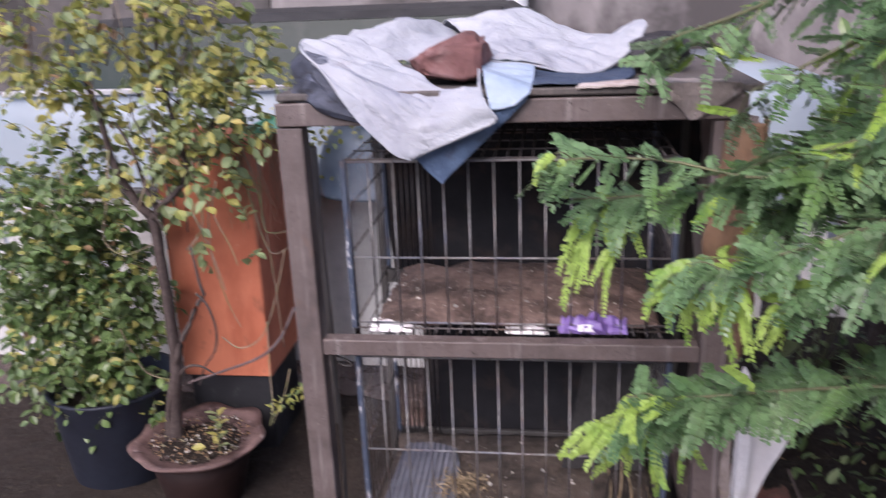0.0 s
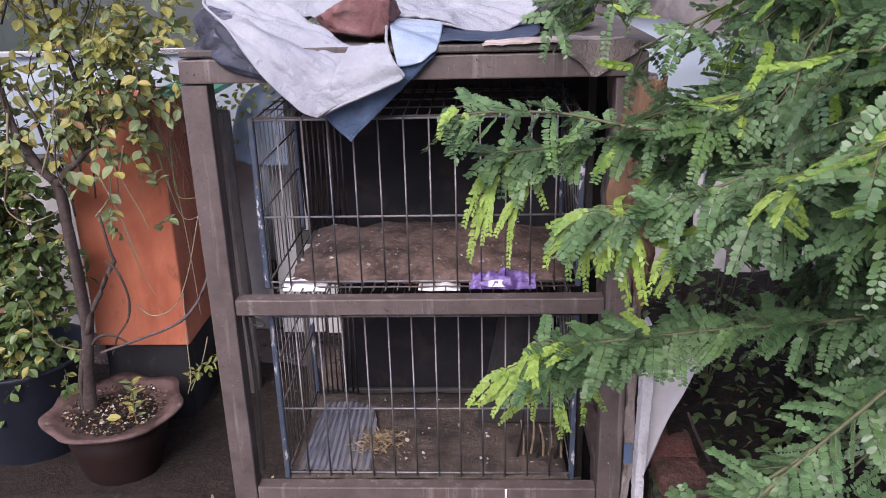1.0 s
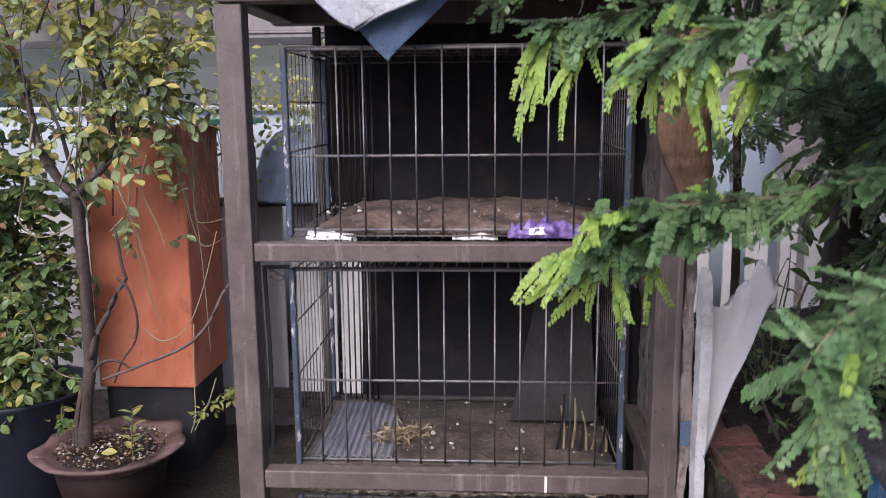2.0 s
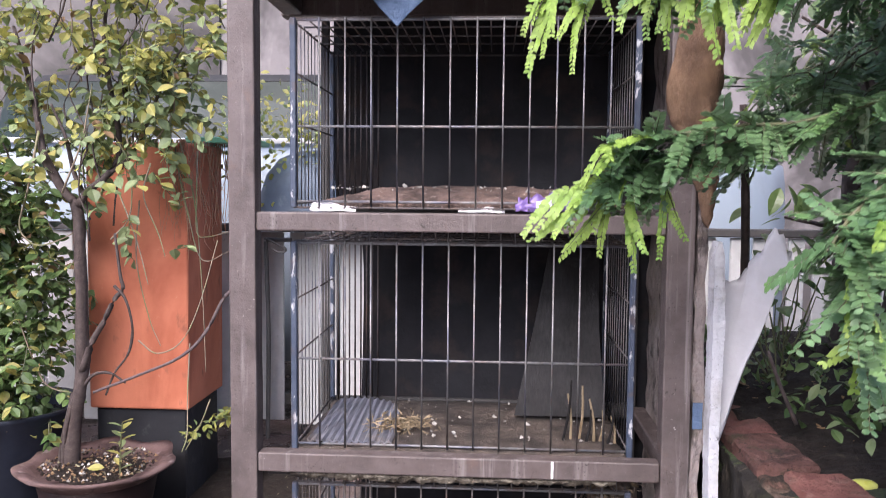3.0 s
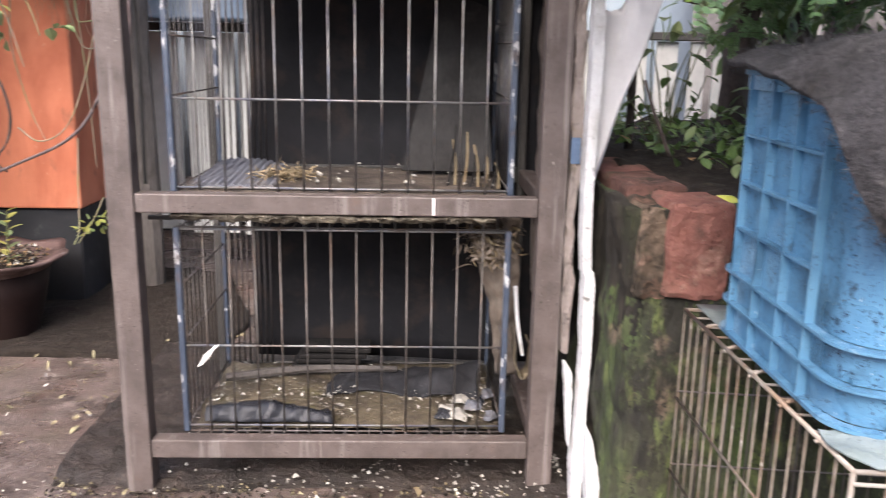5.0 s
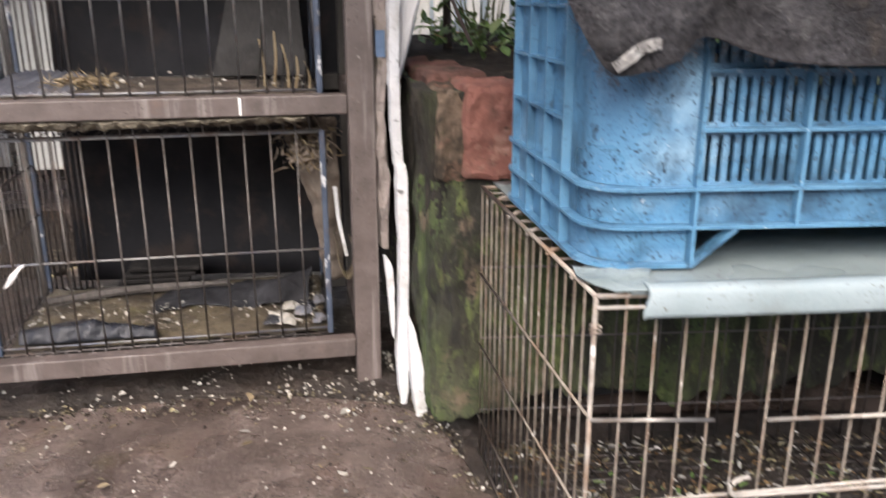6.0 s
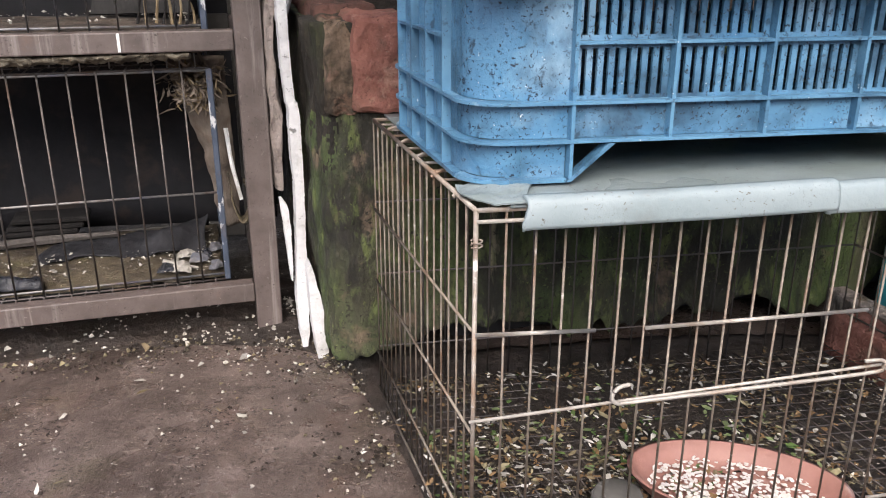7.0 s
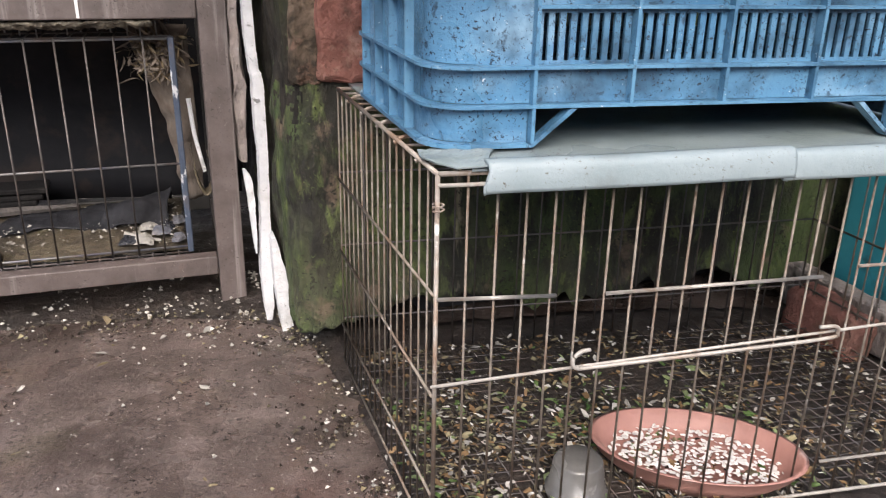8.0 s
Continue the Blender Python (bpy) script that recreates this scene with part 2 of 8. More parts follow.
FOAM = surface("white_polystyrene", (0.66, 0.66, 0.67), (0.80, 0.80, 0.81), 45, [((0.42, 0.40, 0.36), 9, 0.50, 0.68, 0.7), ((0.10, 0.10, 0.09), 34, 0.64, 0.70, 0.8), ((0.20, 0.18, 0.15), 90, 0.64, 0.70, 0.6)], 0.9, bump=1.0, bump_scale=140, bump_dist=0.008, specks=[((0.30, 0.29, 0.27), 170, 0.64, 0.48)])
FOAMGREY = surface("grey_foam_board", (0.52, 0.51, 0.52), (0.64, 0.635, 0.64), 10, [((0.40, 0.39, 0.38), 4, 0.5, 0.7, 0.5), ((0.30, 0.28, 0.27), 30, 0.66, 0.74, 0.4)], 0.9, bump=0.4, bump_scale=120)
OLDBOARD = surface("peeling_board_edge", (0.22, 0.18, 0.16), (0.38, 0.325, 0.30), 22, [((0.46, 0.43, 0.41), 14, 0.60, 0.70, 0.6), ((0.05, 0.04, 0.036), 18, 0.54, 0.64, 0.85, (1, 1, 0.5)), ((0.26, 0.20, 0.12), 9, 0.58, 0.7, 0.5)], 0.9, bump=1.0, bump_scale=34, stretch=(1, 1, 0.5), bump_dist=0.03)
WOOD = surface("grey_old_wood", (0.06, 0.052, 0.047), (0.12, 0.105, 0.095), 30, [((0.05, 0.04, 0.035), 10, 0.5, 0.7, 0.7)], 0.85, bump=0.6, bump_scale=40, stretch=(6, 6, 0.6))
ORANGE = surface("orange_painted_concrete", (0.49, 0.155, 0.078), (0.59, 0.20, 0.108), 5, [((0.30, 0.07, 0.03), 3.2, 0.5, 0.7, 0.7, (1, 1, 0.5)), ((0.10, 0.05, 0.03), 14, 0.62, 0.72, 0.6, (1, 1, 0.5)), ((0.60, 0.33, 0.22), 30, 0.68, 0.75, 0.4)], 0.75, bump=0.3, bump_scale=40)
BLACKPAINT = surface("black_plinth_and_recess", (0.010, 0.0105, 0.013), (0.021, 0.0215, 0.025), 8, [((0.09, 0.085, 0.08), 16, 0.6, 0.72, 0.5)], 0.7, bump=0.3, bump_scale=40)
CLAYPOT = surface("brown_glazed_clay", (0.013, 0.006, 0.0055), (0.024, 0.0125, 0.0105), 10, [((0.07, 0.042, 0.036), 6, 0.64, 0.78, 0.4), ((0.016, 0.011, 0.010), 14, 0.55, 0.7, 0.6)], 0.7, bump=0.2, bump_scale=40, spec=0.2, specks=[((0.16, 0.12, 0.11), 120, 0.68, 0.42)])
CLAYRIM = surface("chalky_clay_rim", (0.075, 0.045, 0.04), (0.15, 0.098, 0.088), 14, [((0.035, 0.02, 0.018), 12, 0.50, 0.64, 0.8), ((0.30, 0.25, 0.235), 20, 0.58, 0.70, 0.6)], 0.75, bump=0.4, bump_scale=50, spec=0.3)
TUB = surface("dark_blue_tub", (0.010, 0.012, 0.02), (0.02, 0.024, 0.036), 8, [((0.08, 0.07, 0.065), 18, 0.66, 0.76, 0.4)], 0.6, bump=0.1, spec=0.3)
BARK = surface("brown_bark", (0.125, 0.072, 0.04), (0.255, 0.155, 0.088), 30, [((0.09, 0.05, 0.03), 12, 0.5, 0.66, 0.7, (1, 1, 0.4))], 0.9, bump=1.0, bump_scale=45, stretch=(1, 1, 0.35), bump_dist=0.012)
STEM = surface("grey_brown_stem", (0.032, 0.022, 0.019), (0.072, 0.052, 0.045), 50, [((0.24, 0.20, 0.165), 24, 0.60, 0.72, 0.5)], 0.85, bump=0.6, bump_scale=90)
TWIG = surface("green_twig", (0.06, 0.07, 0.03), (0.11, 0.11, 0.05), 40, [], 0.7, bump=0.1)
VINE = surface("pale_dry_vine", (0.17, 0.13, 0.09), (0.28, 0.225, 0.155), 40, [((0.16, 0.2, 0.06), 6, 0.5, 0.6, 0.6)], 0.8, bump=0.2)
LEAF_OLD = surface("mature_feathery_leaf", (0.125, 0.255, 0.10), (0.26, 0.415, 0.19), 12, [((0.19, 0.35, 0.07), 9, 0.54, 0.70, 0.7), ((0.045, 0.11, 0.035), 5, 0.50, 0.66, 0.65)], 0.36, bump=0.0, island=0.3, through_light=0.5, spec=0.55)
LEAF_UNDER = surface("pale_leaf_underside", (0.28, 0.42, 0.25), (0.44, 0.57, 0.38), 12, [((0.16, 0.28, 0.13), 7, 0.52, 0.68, 0.6)], 0.5, bump=0.0, island=0.35, through_light=0.25, spec=0.4)
LEAF_NEW = surface("young_feathery_leaf", (0.30, 0.48, 0.075), (0.45, 0.61, 0.155), 12, [((0.15, 0.32, 0.06), 9, 0.50, 0.64, 0.8)], 0.45, bump=0.0, island=0.3, through_light=0.45, spec=0.4)
LEAF_A = surface("green_shrub_leaf", (0.19, 0.265, 0.11), (0.35, 0.42, 0.20), 14, [((0.09, 0.15, 0.065), 6, 0.52, 0.72, 0.6)], 0.5, bump=0.0, island=0.4, through_light=0.35)
LEAF_B = surface("yellow_green_shrub_leaf", (0.42, 0.41, 0.10), (0.60, 0.55, 0.18), 14, [((0.20, 0.27, 0.07), 6, 0.46, 0.64, 0.8), ((0.42, 0.24, 0.08), 9, 0.6, 0.7, 0.6)], 0.45, bump=0.0, island=0.35, through_light=0.4)
# glossy leaf, its green darkened to take in the leafy shrub's own shade
LEAF_D = surface("shade_dark_glossy_leaf", (0.085, 0.155, 0.045), (0.20, 0.29, 0.10), 14, [((0.03, 0.07, 0.022), 6, 0.50, 0.68, 0.7)], 0.35, bump=0.0, island=0.45, through_light=0.3)
LEAF_C = surface("dry_brown_leaf", (0.22, 0.13, 0.06), (0.34, 0.22, 0.11), 14, [], 0.7, bump=0.0, island=0.5, through_light=0.2)
FENCE = surface("pale_painted_plank", (0.40, 0.40, 0.385), (0.52, 0.52, 0.50), 12, [((0.34, 0.34, 0.31), 5, 0.56, 0.76, 0.5, (1, 1, 0.4)), ((0.10, 0.12, 0.06), 12, 0.64, 0.75, 0.7)], 0.8, bump=0.3, bump_scale=40, objrand=0.1)
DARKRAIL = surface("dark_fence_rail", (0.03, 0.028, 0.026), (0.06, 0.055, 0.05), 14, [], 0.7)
WALL = surface("mould_stained_render", (0.14, 0.127, 0.125), (0.23, 0.21, 0.205), 2.0, [((0.045, 0.040, 0.038), 1.1, 0.45, 0.58, 0.9, (1, 1, 0.8)), ((0.36, 0.34, 0.32), 1.8, 0.54, 0.66, 0.65, (1, 1, 0.5)), ((0.07, 0.062, 0.058), 9, 0.6, 0.72, 0.5, (1, 1, 0.3))], 0.9, bump=0.4, bump_scale=18)
CARPAINT = surface("pale_silver_blue_paint", (0.21, 0.25, 0.28), (0.26, 0.30, 0.33), 1.5, [((0.16, 0.18, 0.19), 3, 0.55, 0.75, 0.4)], 0.45, bump=0.0, spec=0.3, rough_var=0.06)
GLASSDARK = surface("dusty_dark_car_glass", (0.012, 0.022, 0.02), (0.022, 0.034, 0.03), 2, [((0.06, 0.07, 0.065), 3, 0.55, 0.75, 0.5)], 0.3, bump=0.0, rough_var=0.06, spec=0.12)
CHROME = surface("bright_trim", (0.6, 0.6, 0.6), (0.7, 0.7, 0.7), 5, [], 0.25, metal=0.8, bump=0.0)
RUBBER = surface("black_rubber", (0.012, 0.012, 0.012), (0.022, 0.022, 0.022), 20, [], 0.8, bump=0.2)
PVC = surface("white_pvc", (0.66, 0.66, 0.67), (0.74, 0.74, 0.75), 8, [((0.48, 0.46, 0.44), 6, 0.55, 0.7, 0.5)], 0.45, bump=0.05)
GREENPL = surface("green_plastic_tray", (0.09, 0.30, 0.19), (0.15, 0.40, 0.26), 9, [((0.04, 0.09, 0.06), 12, 0.55, 0.7, 0.6)], 0.5, bump=0.1)
BOWL = surface("pink_clay_bowl", (0.27, 0.13, 0.105), (0.37, 0.195, 0.16), 9, [((0.20, 0.10, 0.08), 7, 0.50, 0.68, 0.65), ((0.55, 0.44, 0.40), 20, 0.60, 0.72, 0.55)], 0.55, bump=0.25, bump_scale=60)
RICE = surface("pale_grain", (0.70, 0.66, 0.62), (0.82, 0.79, 0.75), 60, [], 0.7, bump=0.0, island=0.25)
CUP = surface("cloudy_grey_glass", (0.085, 0.08, 0.075), (0.14, 0.135, 0.125), 14, [((0.30, 0.29, 0.27), 22, 0.58, 0.7, 0.6)], 0.18, bump=0.1)
TEAL = surface("teal_plastic", (0.03, 0.25, 0.32), (0.05, 0.34, 0.41), 6, [((0.02, 0.05, 0.06), 14, 0.58, 0.7, 0.6)], 0.45, bump=0.05)
FLAKE = surface("pale_flake", (0.36, 0.33, 0.28), (0.72, 0.69, 0.63), 30, [], 0.8, bump=0.0, island=0.7)
DRYLEAF = surface("fallen_leaf", (0.20, 0.165, 0.085), (0.40, 0.36, 0.22), 60, [((0.14, 0.09, 0.045), 24, 0.48, 0.6, 0.7)], 0.7, bump=0.0, island=0.7)
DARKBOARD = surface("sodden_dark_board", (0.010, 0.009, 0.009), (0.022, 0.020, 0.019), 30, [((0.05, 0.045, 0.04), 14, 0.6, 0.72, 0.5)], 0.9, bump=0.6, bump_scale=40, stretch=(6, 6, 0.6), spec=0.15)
# wet dirt, toned down further to carry the shade under the rack
SHADEDIRT = surface("wet_dirt_with_shade", (0.018, 0.013, 0.011), (0.048, 0.036, 0.029), 20, [((0.12, 0.095, 0.08), 30, 0.60, 0.70, 0.6), ((0.012, 0.010, 0.008), 7, 0.5, 0.64, 0.7)], 0.5, bump=0.9, bump_scale=60, bump_dist=0.012, spec=0.4)
RENDERWALL = surface("plain_grey_render", (0.28, 0.27, 0.26), (0.36, 0.35, 0.34), 4, [((0.16, 0.155, 0.15), 1.5, 0.5, 0.7, 0.5)], 0.9, bump=0.3, bump_scale=20)
BEIGE = surface("beige_damp_paper", (0.34, 0.29, 0.26), (0.48, 0.42, 0.38), 20, [((0.16, 0.12, 0.10), 16, 0.52, 0.66, 0.7)], 0.8, bump=0.3)
PURPLE = surface("purple_printed_wrapper", (0.13, 0.075, 0.25), (0.24, 0.17, 0.40), 9, [], 0.3, bump=0.1)
PAPER = surface("white_paper", (0.66, 0.64, 0.63), (0.78, 0.76, 0.75), 14, [((0.4, 0.34, 0.3), 18, 0.58, 0.7, 0.5)], 0.8, bump=0.2)
YELLOWPL = surface("yellow_gourd_skin", (0.55, 0.56, 0.10), (0.66, 0.66, 0.16), 9, [], 0.4, bump=0.1)
CORRUG = surface("grey_ribbed_plastic", (0.085, 0.09, 0.11), (0.16, 0.165, 0.19), 14, [((0.20, 0.17, 0.14), 12, 0.54, 0.68, 0.6), ((0.05, 0.04, 0.035), 9, 0.52, 0.66, 0.7)], 0.65, bump=0.2)
STRAW = surface("dry_straw", (0.22, 0.165, 0.095), (0.36, 0.28, 0.17), 40, [((0.16, 0.1, 0.05), 16, 0.5, 0.66, 0.6)], 0.85, bump=0.0, island=0.4)
BLACKBAG = surface("black_plastic_bag", (0.012, 0.013, 0.017), (0.03, 0.032, 0.04), 20, [((0.3, 0.3, 0.3), 40, 0.68, 0.74, 0.5)], 0.35, bump=0.6, bump_scale=40, bump_dist=0.01)
STONE = surface("red_brown_stone", (0.10, 0.042, 0.038), (0.19, 0.085, 0.078), 18, [((0.36, 0.235, 0.225), 7, 0.44, 0.60, 0.8), ((0.06, 0.024, 0.022), 11, 0.54, 0.66, 0.7)], 0.8, bump=0.8, bump_scale=40, bump_dist=0.01)

# ---- building helpers ----
PLACE = {}


def thing(name, at, label, category, group="", kind=""):
    ob = new(name)
    ob.empty_display_size = 0.1
    m = at if isinstance(at, Matrix) else Matrix.Translation(at)
    ob.matrix_basis = m
    PLACE[ob] = m
    return tagged(ob, label, category, group, kind)


def part(name, bm, material, parent=None, label="", smooth=False, where=None):
    """Links a bmesh (or a mesh) as one object, under a thing or a part; the geometry is given in world coordinates unless where is."""
    if isinstance(bm, bmesh.types.BMesh):
        me = bpy.data.meshes.new(name)
        bmesh.ops.recalc_face_normals(bm, faces=bm.faces)
        bm.to_mesh(me)
        bm.free()
    else:
        me = bm
    if not me.materials:
        for mt in material if isinstance(material, (list, tuple)) else [material]:
            me.materials.append(mt)
        if smooth:
            me.shade_smooth()
    ob = new(name, me)
    m = where or Matrix.Identity(4)
    if parent:
        ob.parent = parent
        ob.matrix_parent_inverse = PLACE[parent].inverted()
    ob.matrix_basis = m
    PLACE[ob] = m
    return tagged(ob, label) if label else ob


def single(name, bm, material, label, category, kind="", smooth=False, group=""):
    return tagged(part(name, bm, material, None, smooth=smooth), label, category, group, kind)


def box(bm, x0, x1, y0, y1, z0, z1, bevel=0.0, seg=1):
    vs = [bm.verts.new(c) for c in ((x0, y0, z0), (x1, y0, z0), (x1, y1, z0), (x0, y1, z0), (x0, y0, z1), (x1, y0, z1), (x1, y1, z1), (x0, y1, z1))]
    fs = [bm.faces.new([vs[i] for i in f]) for f in ((3, 2, 1, 0), (4, 5, 6, 7), (0, 1, 5, 4), (1, 2, 6, 5), (2, 3, 7, 6), (3, 0, 4, 7))]
    if bevel:
        es = list({e for f in fs for e in f.edges})
        bmesh.ops.bevel(bm, geom=es, offset=bevel, segments=seg, affect="EDGES", profile=0.5)
    return bm


def boxed(*a, **k):
    return box(bmesh.new(), *a, **k)


def catmull(pts, n):
    pts = [Vector(p) for p in pts]
    if len(pts) == 2:
        return [pts[0].lerp(pts[1], i / n) for i in range(n + 1)]
    ext = [2 * pts[0] - pts[1], *pts, 2 * pts[-1] - pts[-2]]
    out = []
    for i in range(n + 1):
        s = i / n * (len(pts) - 1)
        k = min(int(s), len(pts) - 2)
        u = s - k
        a, b, c, d = ext[k:k + 4]
        out.append(0.5 * ((2 * b) + (c - a) * u + (2 * a - 5 * b + 4 * c - d) * u * u + (3 * b - a - 3 * c + d) * u ** 3))
    return out


def tube(bm, pts, r0, r1=None, sides=6, n=None, wob=0.0):
    """A tapered, capped tube along a smooth line."""
    r1 = r0 if r1 is None else r1
    line = catmull(pts, n or max(2, 4 * (len(pts) - 1)))
    rings = []
    up = Vector((0.3, 0.2, 1)).normalized()
    for i, p in enumerate(line):
        d = (line[min(i + 1, len(line) - 1)] - line[max(i - 1, 0)]).normalized()
        side = d.cross(up if abs(d.dot(up)) < 0.95 else Vector((1, 0, 0))).normalized()
        other = side.cross(d)
        r = r0 + (r1 - r0) * i / (len(line) - 1)
        ring = []
        for k in range(sides):
            a = 2 * math.pi * k / sides
            rr = r * (1 + (wob * noise.noise(p * 9 + Vector((k, 0, 0))) if wob else 0))
            ring.append(bm.verts.new(p + rr * (math.cos(a) * side + math.sin(a) * other)))
        rings.append(ring)
    for a, b in zip(rings, rings[1:]):
        for k in range(sides):
            bm.faces.new((a[k], a[(k + 1) % sides], b[(k + 1) % sides], b[k]))
    bm.faces.new(rings[0][::-1])
    bm.faces.new(rings[-1])
    return bm


def lathe(bm, profile, at=(0, 0, 0), seg=32, wave=None):
    """Turns (radius, height) pairs round the upright axis; wave(i, angle) may add to radius and height."""
    at = Vector(at)
    rings = []
    for i, (r, z) in enumerate(profile):
        ring = []
        for k in range(seg):
            a = 2 * math.pi * k / seg
            dr, dz = wave(i, a) if wave else (0, 0)
            ring.append(bm.verts.new(at + Vector(((r + dr) * math.cos(a), (r + dr) * math.sin(a), z + dz))))
        rings.append(ring)
    for a, b in zip(rings, rings[1:]):
        for k in range(seg):
            bm.faces.new((a[k], a[(k + 1) % seg], b[(k + 1) % seg], b[k]))
    if profile[0][0] > 1e-4:
        bm.faces.new(rings[0][::-1])
    if profile[-1][0] > 1e-4:
        bm.faces.new(rings[-1])
    bmesh.ops.remove_doubles(bm, verts=bm.verts, dist=1e-5)
    return bm


def patch(bm, rows, nu=24, nv=24, thick=0.003, wrinkle=0.0, scale=12.0, seed=0, creases=()):
    """A smooth cloth-like sheet through rows of control points, with thickness and wrinkles."""
    cols = [catmull(r, nu) for r in rows]
    grid = [catmull([c[i] for c in cols], nv) for i in range(nu + 1)]
    off = Vector((seed * 3.7, seed * 1.3, 0))

    def normal(i, j):
        a = grid[min(i + 1, nu)][j] - grid[max(i - 1, 0)][j]
        b = grid[i][min(j + 1, nv)] - grid[i][max(j - 1, 0)]
        n = a.cross(b)
        return n.normalized() if n.length > 1e-9 else Vector((0, 0, 1))
    top, low = [], []
    for i in range(nu + 1):
        ta, la = [], []
        for j in range(nv + 1):
            n = normal(i, j)
            p = grid[i][j]
            w = wrinkle * (noise.fractal(p * scale + off, 1.0, 2.0, 3) + 0.6 * abs(noise.noise(p * scale * 0.6 - off)))
            for amp, freq, d in creases:
                d = Vector(d).normalized()
                o = Vector((d.y, -d.x, d.z * 0.5))
                w += amp * (0.5 - abs(noise.noise(Vector((p.dot(o) * freq, p.dot(d) * freq * 0.16, seed)))) * 2.2)
            ta.append(bm.verts.new(p + n * w))
            la.append(bm.verts.new(p + n * (w - thick)))
        top.append(ta)
        low.append(la)
    for i in range(nu):
        for j in range(nv):
            bm.faces.new((top[i][j], top[i + 1][j], top[i + 1][j + 1], top[i][j + 1]))
            bm.faces.new((low[i][j + 1], low[i + 1][j + 1], low[i + 1][j], low[i][j]))
    for i in range(nu):
        bm.faces.new((top[i + 1][0], top[i][0], low[i][0], low[i + 1][0]))
        bm.faces.new((top[i][nv], top[i + 1][nv], low[i + 1][nv], low[i][nv]))
    for j in range(nv):
        bm.faces.new((top[0][j], top[0][j + 1], low[0][j + 1], low[0][j]))
        bm.faces.new((top[nu][j + 1], top[nu][j], low[nu][j], low[nu][j + 1]))
    return bm


def roughen(bm, amount, scale, seed=0):
    for v in bm.verts:
        v.co += amount * Vector(noise.noise_vector(v.co * scale + Vector((seed, 0, seed))))
    return bm


def lump(bm, at, size, sub=3, amount=0.2, seed=0, flat=False):
    """An irregular stone or clod."""
    made = bmesh.ops.create_icosphere(bm, subdivisions=sub, radius=1.0)["verts"]
    for v in made:
        n = v.co.normalized()
        r = 1 + amount * noise.fractal(n * 1.6 + Vector((seed, 2, 0)), 1.0, 2.0, 3)
        p = n * r
        if flat:
            p = Vector([math.copysign(abs(c) ** 0.55, c) for c in p])
        v.co = Vector(at) + Vector((p.x * size[0], p.y * size[1], p.z * size[2]))
    return bm


_rods = {}


def rod(name, a, b, r, material, parent, sides=6, label=""):
    """A straight wire from a to b as an object of its own; alike wires share one mesh."""
    key = (round(r, 5), material.name, sides)
    if key not in _rods:
        bm = bmesh.new()
        bmesh.ops.create_cone(bm, cap_ends=True, segments=sides, radius1=r, radius2=r, depth=1.0)
        me = bpy.data.meshes.new("wire")
        bm.to_mesh(me)
        bm.free()
        me.materials.append(material)
        me.shade_smooth()
        _rods[key] = me
    a, b = Vector(a), Vector(b)
    d = b - a
    m = Matrix.LocRotScale((a + b) / 2, d.to_track_quat("Z", "Y"), (1, 1, d.length))
    return part(name, _rods[key], material, parent, label, where=m)


